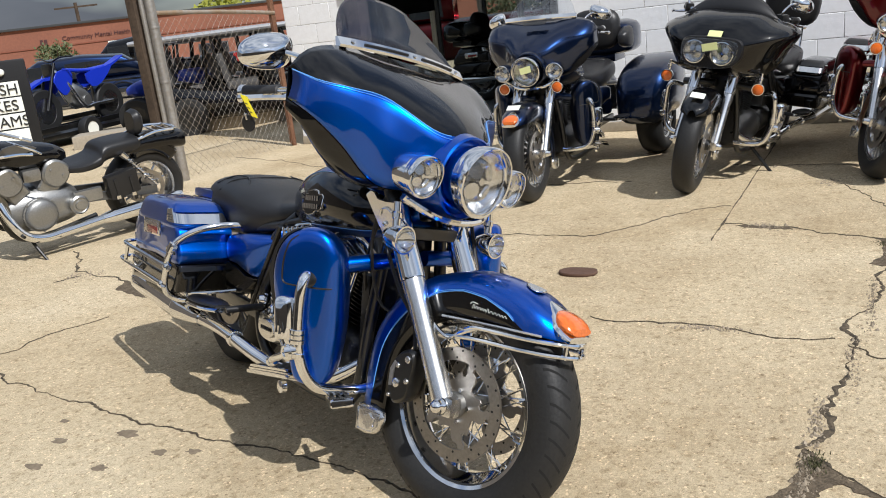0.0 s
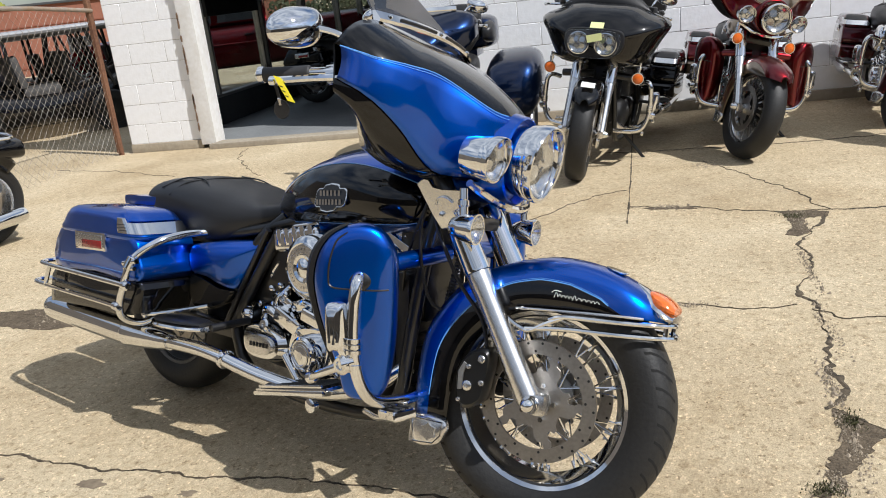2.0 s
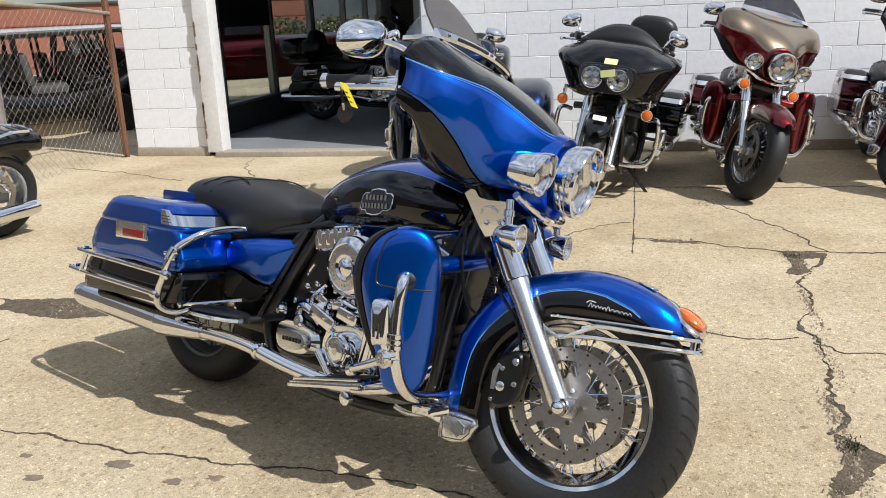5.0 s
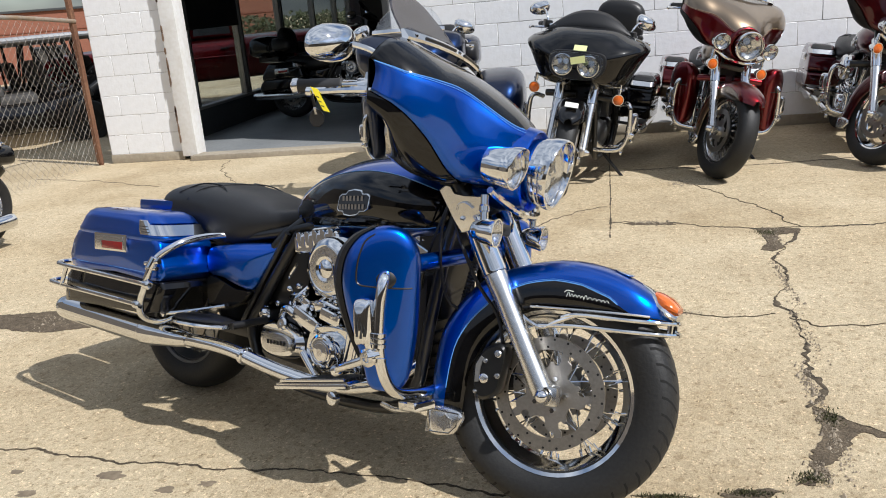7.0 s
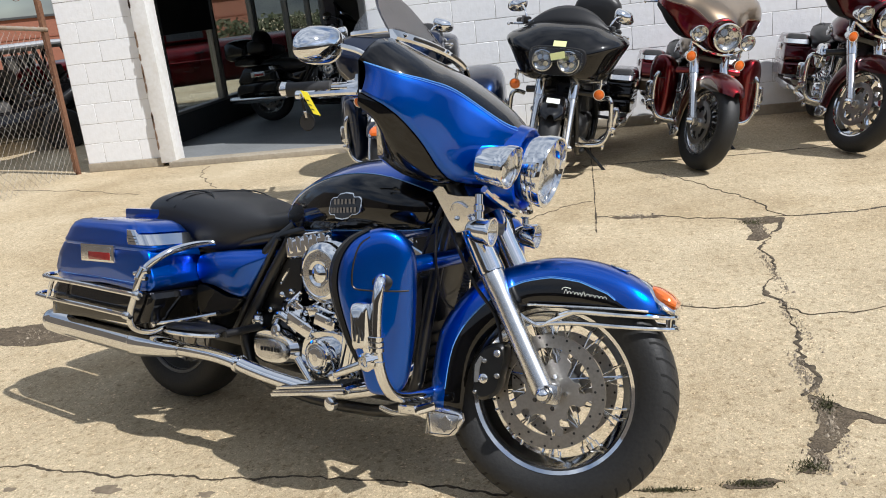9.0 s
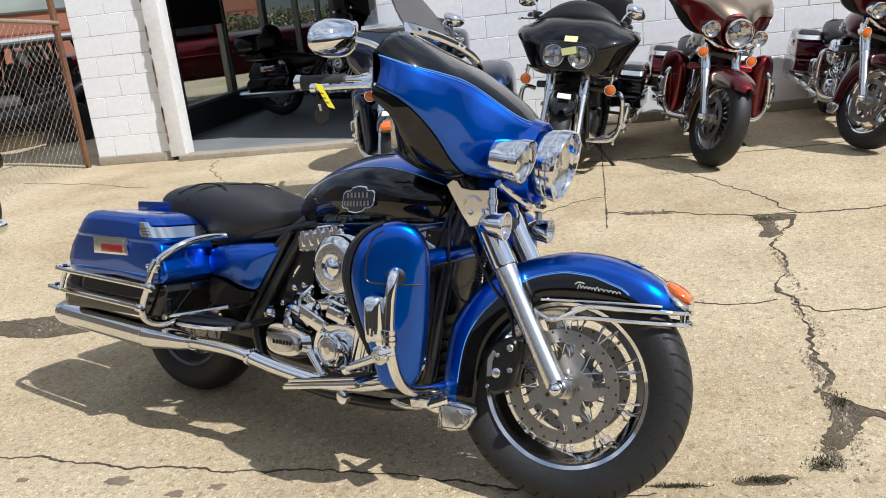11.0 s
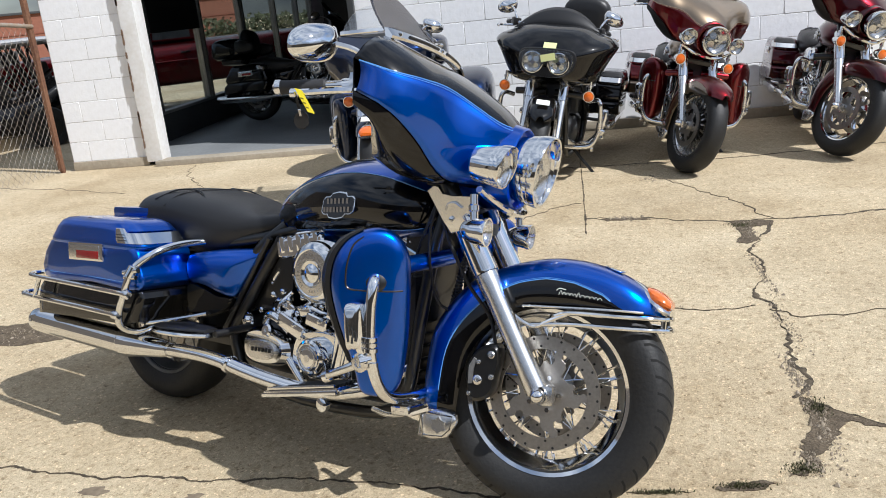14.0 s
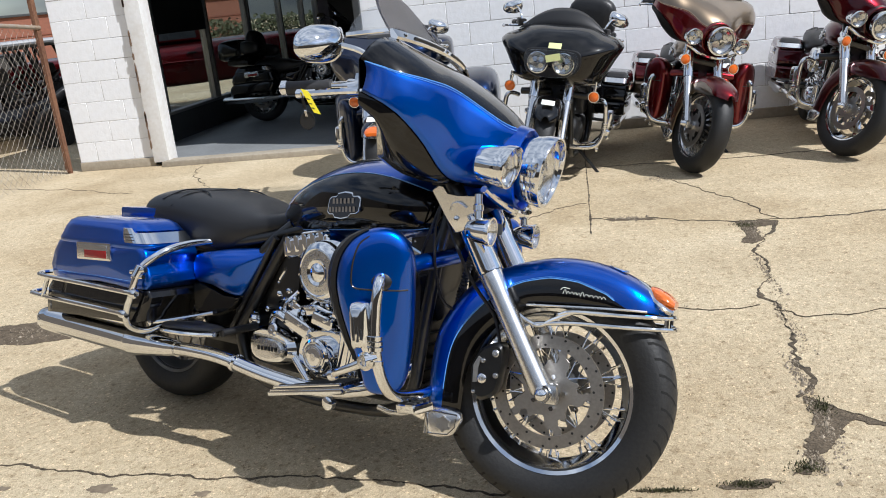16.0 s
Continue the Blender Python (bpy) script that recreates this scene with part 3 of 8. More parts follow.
    if lamp:
        b = bm_new()
        loft(b, dense([(1.80, 0, 0.012, 0.620, 0.633), (1.825, 0, 0.040, 0.580, 0.622), (1.848, 0, 0.054, 0.560, 0.606), (1.872, 0, 0.058, 0.550, 0.586), (1.900, 0, 0.048, 0.548, 0.564)], 3), n=16)
        base = part("lamp_base", b, CHROME, fender, "chrome lamp bracket", m=S)
        b = bm_new()
        loft(b, dense([(1.836, 0, 0.030, 0.585, 0.618), (1.854, 0, 0.048, 0.572, 0.615), (1.882, 0, 0.050, 0.566, 0.602), (1.900, 0, 0.040, 0.566, 0.584)], 3), n=16)
        part("fender_lamp", b, AMBER, base, "amber mudguard lamp", m=S)
    if fine:
        b = bm_new()
        tube(b, [(1.530, -0.0925, 0.541), (1.62, -0.0925, 0.5465), (1.72, -0.0925, 0.552), (1.79, -0.0915, 0.555), (1.84, -0.078, 0.555)], 0.0032, n=6)
        part("flank_strip", b, SATIN, fender, "thin chrome strip", m=S)
        b = bm_new()
        plate(b, soft_outline([(-0.026, 0.0), (-0.010, 0.020), (0.020, 0.024), (0.030, 0.0), (0.020, -0.024), (-0.010, -0.020)], 3), 0.005, lambda x, y, q: (1.745 + x, y, 0.654 + q - 0.22 * x - 2.2 * y * y), bevel=0.002)
        part("crown_emblem", b, CHROME, fender, "chrome emblem on the mudguard crown", m=S)
        # script lettering on the flank, as plain bars
        b = bm_new()
        rnd = random.Random(4)
        x = 1.624
        for i in range(11):
            wide = 0.009 + 0.005 * rnd.random()
            tall = 0.013 if i in (0, 5) else 0.0065
            z = 0.583 - (x - 1.64) * 0.06
            tube(b, [(x, -0.0905, z - tall * 0.4), (x + wide * 0.5, -0.0905, z + tall * 0.6), (x + wide, -0.0915, z - tall * 0.3)], 0.0006, n=5, k=4)
            x += wide * 0.92
        tube(b, [(1.618, -0.0925, 0.590), (1.626, -0.0925, 0.596), (1.642, -0.0925, 0.594)], 0.0011, n=5)
        part("flank_script", b, PAPER, fender, "silver script reduced to strokes", m=S)
    return fender


U_ST = (0.0, 0.25, 0.5, 0.75, 0.93, 1.0)
F_TOP = ((1.150, 1.216), (1.150, 1.216), (1.156, 1.213), (1.166, 1.200), (1.160, 1.170), (1.142, 1.124))
F_MID = ((1.628, 1.012), (1.575, 1.020), (1.455, 1.068), (1.360, 1.090), (1.268, 1.096), (1.196, 1.100))
F_LOW = ((1.440, 0.798), (1.400, 0.845), (1.325, 0.854), (1.275, 0.946), (1.222, 1.008), (1.152, 1.043))
F_CUT_Z = (1.013, 1.015, 1.081, 1.092, 1.099, 1.118)


def lerp_row(row, u):
    """Smooth value of a row given at the lateral stations, even about the middle."""
    us = (-U_ST[1],) + U_ST
    rows = (row[1],) + tuple(row)
    pair = isinstance(row[0], tuple)
    rows = [r if pair else (r,) for r in rows]
    u = min(abs(u), 1.0)
    i = max(k for k in range(1, len(us)) if us[k] <= u + 1e-9)
    i = min(i, len(us) - 2)

    def slope(k, c):
        if k == len(us) - 1:
            return (rows[k][c] - rows[k - 1][c]) / (us[k] - us[k - 1])
        return (rows[k + 1][c] - rows[k - 1][c]) / (us[k + 1] - us[k - 1])
    h = us[i + 1] - us[i]
    t = (u - us[i]) / h
    out = tuple((2 * t ** 3 - 3 * t * t + 1) * rows[i][c] + (t ** 3 - 2 * t * t + t) * h * slope(i, c) + (3 * t * t - 2 * t ** 3) * rows[i + 1][c] + (t ** 3 - t * t) * h * slope(i + 1, c) for c in range(len(rows[0])))
    return out if pair else out[0]


def batwing_point(u, v, out=0.0):
    t, c, l = lerp_row(F_TOP, u), lerp_row(F_MID, u), lerp_row(F_LOW, u)
    k0, k1, k2 = (1 - v) ** 2, 2 * v * (1 - v), v * v
    x = k0 * t[0] + k1 * c[0] + k2 * l[0]
    z = k0 * t[1] + k1 * c[1] + k2 * l[1]
    return V(x + out, 0.392 * math.copysign(abs(u) ** 0.93, u), z + out * 0.4)


def fairing_cut(u, drop=0.0):
    """Where the two colours of the fairing part, as a fraction from top to bottom."""
    want, lo, hi = lerp_row(F_CUT_Z, u) - drop, 0.0, 1.0
    for _ in range(24):
        mid = (lo + hi) / 2
        lo, hi = (mid, hi) if batwing_point(u, mid).z > want else (lo, mid)
    return lo


def lamp(root, S, centre, aim, r, depth, visor, name, label, shell=None):
    """A round lamp: bucket, chrome bezel with visor, reflector and clear lens."""
    c, d = V(*centre), V(*aim).normalized()
    b = bm_new()
    lathe_open(b, [(0.001, -depth), (r * 0.70, -depth), (r * 0.92, -depth * 0.88), (r * 1.0, -depth * 0.6), (r * 1.02, -depth * 0.2), (r * 0.98, 0), (r * 0.95, 0)], c, d, n=32)
    body = part(name, b, shell or CHROME, root, label, m=S)
    b = bm_new()
    lathe(b, [(r * 0.98, -r * 0.34), (r * 1.06, -r * 0.30), (r * 1.09, -r * 0.05), (r * 1.07, r * 0.10), (r * 0.98, r * 0.12), (r * 0.93, r * 0.04), (r * 0.93, -r * 0.2)], c, d, n=40, closed=True)
    if visor:
        u, w = frame_of(d)
        if w.z < 0:
            w = -w
        rows = []
        for i in range(40):
            a = 2 * math.pi * i / 40
            side = u * math.cos(a) + w * math.sin(a)
            reach = visor * (0.12 + 0.88 * (0.5 + 0.5 * math.sin(a)) ** 1.4)
            rows.append([c + side * r * 1.09 - d * r * 0.1, c + side * r * 1.12 + d * r * 0.05, c + side * r * 1.105 + d * (r * 0.10 + reach * 0.8), c + side * r * 1.07 + d * (r * 0.10 + reach), c + side * r * 1.03 + d * (r * 0.09 + reach * 0.92), c + side * r * 1.00 + d * r * 0.05])
        ring_faces(b, rows + [rows[0]], caps=(False, False))
    part("bezel", b, CHROME, body, "chrome trim ring", m=S)
    b = bm_new()
    lathe_open(b, [(r * 0.95, r * 0.02), (r * 0.84, -r * 0.10), (r * 0.55, -r * 0.26), (r * 0.2, -r * 0.33), (0.001, -r * 0.33)], c, d, n=24)
    for i in range(4):
        a = math.pi / 2 * i + math.pi / 4
        u, w = frame_of(d)
        s = u * math.cos(a) + w * math.sin(a)
        cyl(b, c + s * r * 0.34 - d * r * 0.33, c + s * r * 0.44 - d * r * 0.07, r * 0.20, r * 0.27, n=12)
    cyl(b, c - d * r * 0.4, c + d * r * 0.0, r * 0.16, r * 0.12, n=10)
    part("reflector", b, REFLECTOR, body, m=S)
    b = bm_new()
    lathe_open(b, [(r * 0.95, 0.0), (r * 0.7, r * 0.10), (r * 0.35, r * 0.16), (0.001, r * 0.17)], c, d, n=32)
    lens = part("lens", b, LENS, body, "clear lamp lens", m=S)
    lens.visible_shadow = False
    return body


def batwing(root, S, paint, second, stripe, fine, shield_h=0.155, cut_drop=0.0, note=False, glass=None):
    """A fork-mounted fairing with swept wings, windshield, headlamp and dash shell."""
    nu, nv = 40, 18
    us = [-1 + 2 * i / nu for i in range(nu + 1)]
    split = 7
    rows = []
    for u in us:
        cut = fairing_cut(u, cut_drop)
        vs = [cut * k / split for k in range(split)] + [cut + (1 - cut) * k / (nv - split) for k in range(nv - split + 1)]
        crest, foot_p = batwing_point(u, cut), batwing_point(u, 1.0)
        flank = lambda v: batwing_point(u, v).lerp(crest.lerp(foot_p, (v - cut) / (1 - cut)), 0.5 * min(1.0, (v - cut) / 0.12) * min(1.0, (1 - v) / 0.12)) if v > cut else batwing_point(u, v)
        rows.append([flank(v) for v in vs])
    b = bm_new()
    ring_faces(b, rows, closed=False, mats=lambda i, j: 1 if j < split else 0)
    shell = part("fairing", b, [paint, second], root, "two-tone fork-mounted fairing", m=S, solid=0.005, sharp=60)
    for off, rad, nm in ((0.004, 0.0013, "pinstripe"), (0.026, 0.0008, "pinstripe")):
        b = bm_new()
        for s in (-1, 1):
            tube(b, [batwing_point(s * u, fairing_cut(u, cut_drop) + off, 0.0012) for u in [0.16 + 0.84 * i / 24 for i in range(25)]], rad, n=5, k=1)
        part(nm, b, stripe, shell, m=S)
    # dash side of the fairing: a dark bowl behind the shell
    rim_pts = [(batwing_point(u, 0.0, -0.004), 0.0) for u in us] + [(batwing_point(u, 1.0, -0.004), math.exp(-((abs(u) - 0.80) / 0.26) ** 2)) for u in reversed(us)]
    mid = V(1.20, 0, 1.00)
    rings = []
    for s, back, drop in ((1.0, 0.0, 0.0), (1.0, -0.022, 0.030), (0.99, -0.042, 0.046), (0.97, -0.068, 0.050), (0.93, -0.10, 0.040), (0.86, -0.135, 0.02), (0.6, -0.13, 0.0), (0.1, -0.11, 0.0)):
        ring = []
        for p, lobe in rim_pts:
            k = 0.02 + 1.0 * min(1.0, max(0.0, (1.03 - p.z) / 0.13)) + 0.3 * lobe * min(1.0, max(0.0, (1.08 - p.z) / 0.06))
            ring.append(V(p.x * (0.5 + 0.5 * s) + mid.x * (0.5 - 0.5 * s) + back * k, p.y * s, mid.z + (p.z - mid.z) * s - drop * lobe))
        rings.append(ring)
    b = bm_new()
    ring_faces(b, rings, caps=(False, True))
    part("inner_fairing", b, PLASTIC if not fine else BLACK, shell, "black inner fairing", m=S, sharp=60)
    # windshield with its chrome strip
    b, rows, wide = bm_new(), [], 0.245
    foot = lambda y: V(1.196 - 0.62 * y * y, y, 1.220 - 0.10 * y * y)
    for i in range(33):
        y = -wide + 2 * wide * i / 32
        g = max(0.0, 1 - (abs(y) / wide) ** 3.4) ** 0.75
        up, base = shield_h * g + 0.010, foot(y) + V(-0.006, 0, 0.006)
        rows.append([base, base + V(-0.42 * up, 0, 0.30 * up), base + V(-0.72 * up, -0.05 * y * g, 0.62 * up), base + V(-0.94 * up, -0.10 * y * g, 0.95 * up), base + V(-1.02 * up, -0.10 * y * g, 1.03 * up)])
    ring_faces(b, rows, closed=False)
    part("windshield", b, glass or SMOKE, shell, "low smoked windshield" if glass is not LENS else "clear windshield", m=S, solid=0.004)
    b, rows = bm_new(), []
    for i in range(33):
        p0 = foot(-0.255 + 0.51 * i / 32)
        rows.append([p0 + V(-0.012, 0, 0.020), p0 + V(-0.004, 0, 0.021), p0 + V(0.014, 0, 0.000), p0 + V(0.012, 0, -0.007), p0 + V(-0.006, 0, -0.004)])
    ring_faces(b, rows)
    trim = part("windshield_trim", b, CHROME, shell, "chrome windshield trim", m=S)
    if fine:
        for s in (-1, 1):
            b = bm_new()
            tube(b, [foot(s * 0.105 + 0.075 * k) + V(0.007, 0, 0.0095) for k in (-1, -0.33, 0.33, 1)], 0.0042, n=6, k=2)
            part("trim_slot", b, PLASTIC, trim, m=S)
        for y in (-0.215, 0.0, 0.215):
            b = bm_new()
            p0 = foot(y) + V(0.005, 0, 0.011)
            lathe(b, [(0.006, 0), (0.006, 0.003), (0.003, 0.005)], p0, (0.7, 0, 0.7), n=10)
            part("trim_screw", b, CHROME, trim, m=S)
    # headlamp and its nacelle
    b = bm_new()
    lathe_open(b, [(0.120, -0.18), (0.122, -0.11), (0.119, -0.060), (0.114, -0.034), (0.109, -0.030), (0.104, -0.038), (0.100, -0.09)], (1.502, 0, 0.900), (1, 0, -0.10), n=40)
    part("nacelle", b, paint, shell, "headlamp nacelle", m=S)
    lamp(root, S, (1.520, 0, 0.900), (1, 0, -0.10), 0.089, 0.10, 0.026, "headlamp", "round headlamp with chrome ring and visor")
    for s in (-1, 1):
        lamp(root, S, (1.474, s * 0.180, 0.892), (1, s * 0.05, -0.10), 0.051, 0.080, 0.022, "passing_lamp", "round chrome passing lamp")
    if note:
        b = bm_new()
        box(b, (1.545, 0.005, 0.912), (0.002, 0.075, 0.042), Matrix.Rotation(radians(12), 3, "X"))
        part("paper_note", b, NOTE, shell, "pale paper note", m=S)
        b = bm_new()
        plate(b, [(-0.085, 1.205), (0.085, 1.205), (0.075, 1.185), (-0.075, 1.185)], 0.012, lambda y, z, q: (1.285 + q - 0.75 * y * y - (z - 1.195) * 1.6, y, z), bevel=0.003)
        part("air_vent", b, PLASTIC, shell, "dark fairing vent slot", m=S)
    b = bm_new()
    tube(b, [(1.42, -0.19, 0.832), (1.43, -0.15, 0.815), (1.455, -0.09, 0.790), (1.465, 0, 0.780), (1.455, 0.09, 0.790), (1.43, 0.15, 0.815), (1.42, 0.19, 0.832)], 0.010, n=8)
    part("lamp_bar", b, CHROME, root, "chrome lamp bar", m=S)
    return shell


def fork(root, S, fine, fork_mat=None):
    for s in (-1, 1):
        b = bm_new()
        lo, hi = V(fork_x(0.345) + 0.006, s * 0.115, 0.345), V(fork_x(0.615), s * 0.115, 0.615)
        d = (hi - lo).normalized()
        lathe(b, [(0.020, -0.030), (0.030, -0.022), (0.030, 0.03), (0.0285, 0.10), (0.0285, 0.25), (0.0315, 0.28), (0.0315, (hi - lo).length)], lo, d, n=24)
        box(b, V(1.615, s * 0.115, 0.322), (0.052, 0.040, 0.052), bevel=0.012)
        leg = part("fork_leg", b, fork_mat or SATIN, root, "polished fork leg", m=S)
        b = bm_new()
        lathe(b, [(0.0335, 0), (0.0345, 0.006), (0.0335, 0.13), (0.036, 0.14), (0.036, 0.20), (0.030, 0.21)], hi + d * 0.002, d, n=24)
        part("fork_cover", b, CHROME, leg, "chrome fork cover", m=S)
        b = bm_new()
        cyl(b, (1.606, s * 0.132, 0.322), (1.606, s * 0.146, 0.322), 0.020, n=6)
        lathe(b, [(0.024, 0), (0.024, 0.004), (0.021, 0.010), (0.0185, 0.014), (0.018, 0.020), (0.014, 0.028), (0.007, 0.032), (0.001, 0.033)], (1.606, s * 0.134, 0.322), (0, s, 0), n=20)
        part("axle_nut", b, CHROME, leg, "chrome axle nut", m=S)
        if fine:
            b = bm_new()
            plate(b, [(1.270, 0.822), (1.288, 0.836), (1.300, 0.834), (1.312, 0.816), (1.340, 0.812), (1.393, 0.814), (1.396, 0.778), (1.366, 0.760), (1.384, 0.735), (1.360, 0.722), (1.334, 0.714), (1.312, 0.745)], 0.014, lambda x, z, q: (x, s * (0.142 + q + (z - 0.74) * 0.26 - (x - 1.32) * 0.10), z), bevel=0.003)
            shroud = part("fork_shroud", b, SATIN, leg, "chrome fork shroud plate", m=S)
            b = bm_new()
            lathe(b, [(0.0065, 0), (0.0075, 0.002), (0.0065, 0.005), (0.003, 0.006)], (1.338, s * 0.158, 0.752), (0, s, 0), n=12)
            part("shroud_screw", b, CHROME, shroud, m=S)
            b = bm_new()
            tube(b, [(1.322, s * 0.168, 0.772), (1.330, s * 0.172, 0.790), (1.350, s * 0.172, 0.794), (1.368, s * 0.166, 0.782)], 0.0022, n=5)
            part("shroud_rib", b, SATIN, shroud, m=S)
            b = bm_new()
            plate(b, soft_outline([(1.402, 0.335), (1.404, 0.375), (1.425, 0.412), (1.455, 0.432), (1.484, 0.432), (1.492, 0.40), (1.484, 0.345), (1.474, 0.302), (1.440, 0.280), (1.415, 0.288)], 3), 0.058, lambda x, z, q: (x, s * (0.074 + q), z), bevel=0.010)
            cal = part("brake_caliper", b, FRAME, root, "black brake caliper", m=S)
            for x, z, big in ((1.437, 0.338, 0.013), (1.437, 0.385, 0.007), (1.416, 0.300, 0.006), (1.474, 0.350, 0.008), (1.470, 0.408, 0.010)):
                b = bm_new()
                lathe(b, [(big, 0), (big, 0.004), (big * 0.8, 0.006), (big * 0.35, 0.0062), (big * 0.3, 0.004)], (x, s * 0.1315, z), (0, s, 0), n=12)
                part("caliper_bolt", b, SATIN, cal, m=S)
            b = bm_new()
            plate(b, [(1.412, 0.325), (1.411, 0.372), (1.424, 0.396), (1.432, 0.392), (1.425, 0.366), (1.424, 0.327)], 0.004, lambda x, z, q: (x, s * (0.1315 + q), z), bevel=0.001)
            part("caliper_inlay", b, CASTING, cal, m=S)
    b = bm_new()
    cyl(b, (1.606, -0.14, 0.322), (1.606, 0.14, 0.322), 0.011, n=12)
    part("front_axle", b, SATIN, root, "steel front axle", m=S)
    b = bm_new()
    for s in (-1, 1):
        cyl(b, (fork_x(0.7), s * 0.115, 0.70), (fork_x(1.02), s * 0.115, 1.02), 0.024, n=16)
    box(b, (fork_x(0.86) - 0.01, 0, 0.86), (0.08, 0.27, 0.045), bevel=0.012)
    box(b, (fork_x(0.74) - 0.012, 0, 0.735), (0.07, 0.25, 0.035), bevel=0.012)
    part("fork_yoke", b, FRAME, root, "black fork yokes and axle", m=S)


def small_lamp(root, S, c, r, lens_mat, label, back=0.07):
    b = bm_new()
    d = V(1, 0, -0.05).normalized()
    lathe_open(b, [(0.001, -back), (r * 0.15, -back), (r * 0.6, -back * 0.85), (r * 0.9, -back * 0.45), (r, -0.006), (r * 1.06, 0.0), (r * 1.05, 0.008), (r * 0.94, 0.008), (r * 0.80, -0.006), (r * 0.45, -0.018), (0.001, -0.022)], c, d, n=28)
    cyl(b, V(*c) + V(-0.03, 0, 0.01), V(*c) + V(-0.038, 0, 0.095), 0.011, n=10)
    lathe(b, [(0.011, 0), (0.0145, 0.004), (0.0145, 0.016), (0.011, 0.02)], V(*c) + V(-0.034, 0, 0.05), (-0.1, 0, 1), n=12)
    body = part("turn_signal", b, CHROME, root, label, m=S)
    b = bm_new()
    lathe(b, [(r * 0.94, 0.002), (r * 0.8, 0.010), (r * 0.4, 0.015), (0.001, 0.016)], c, d, n=20)
    part("lens", b, lens_mat, body, "signal lens", m=S)


def bars(root, S, fine, dx=0.0):
    b = bm_new()
    half = [(1.27, 0.06, 1.02), (1.24, 0.15, 1.06), (1.17, 0.265, 1.078), (1.05, 0.323, 1.068), (0.92, 0.356, 1.056)]
    tube(b, [(x, -y, z) for x, y, z in reversed(half)] + half, 0.0127, n=10, k=3)
    hb = part("handlebar", b, CHROME, root, "chrome handlebar", m=S)
    for s in (-1, 1):
        b = bm_new()
        a, e = V(1.030, s * 0.328, 1.067), V(0.890, s * 0.364, 1.053)
        d = (e - a).normalized()
        lathe(b, [(0.015, 0), (0.0185, 0.004), (0.0175, 0.03), (0.0185, 0.06), (0.0175, 0.10), (0.019, 0.122), (0.017, 0.128)], a, d, n=16)
        part("grip", b, GRIP, hb, "rubber grip", m=S)
        b = bm_new()
        lathe(b, [(0.019, 0.122), (0.0205, 0.126), (0.0205, 0.136), (0.012, 0.142)], a, d, n=16)
        tube(b, [(1.15, s * 0.300, 1.058), (1.165, s * 0.345, 1.052), (1.10, s * 0.395, 1.042), (1.03, s * 0.417, 1.033), (0.998, s * 0.422, 1.030)], 0.009, n=8)
        lathe(b, [(0.003, -0.014), (0.012, -0.008), (0.012, 0.006), (0.003, 0.012)], (0.996, s * 0.423, 1.029), (1, 0, 0), n=12)
        part("brake_lever" if s < 0 else "clutch_lever", b, CHROME, hb, "chrome lever", m=S)
        b = bm_new()
        box(b, (1.125, s * 0.292, 1.080), (0.085, 0.055, 0.050), Matrix.Rotation(radians(-18 * s), 3, "Z"), bevel=0.014)
        cyl(b, (1.07, s * 0.312, 1.064), (1.09, s * 0.305, 1.068), 0.024, n=16)
        part("switch_housing", b, CHROME if fine else PLASTIC, hb, "switch housing", m=S)
        # mirror on its curved stalk
        b = bm_new()
        tube(b, [(1.15, s * 0.290, 1.10), (1.14, s * 0.300, 1.13), (1.10, s * 0.322, 1.160), (1.045, s * 0.350, 1.172)], 0.0075, n=8)
        mp = part("mirror", b, CHROME, hb, "chrome rear-view mirror", m=S)
        b = bm_new()
        rows = []
        for q, sc in ((0.0, 0.96), (0.006, 1.0), (0.022, 0.93), (0.038, 0.70), (0.047, 0.35), (0.05, 0.03)):
            ring = []
            for k in range(28):
                a2 = 2 * math.pi * k / 28
                cy, cz = math.cos(a2), math.sin(a2)
                yy = 0.094 * math.copysign(abs(cy) ** 0.75, cy) * sc
                zz = (0.044 - 0.008 * cy * s) * math.copysign(abs(cz) ** 0.8, cz) * sc
                ring.append(V(0.995 + q * 1.25 - 0.18 * s * yy, s * 0.378 + yy * 0.76, 1.166 + zz * 1.15 + 0.16 * -s * yy))
            rows.append(ring)
        ring_faces(b, rows)
        part("mirror_shell", b, CHROME, mp, "chrome mirror shell", m=S)
    return hb


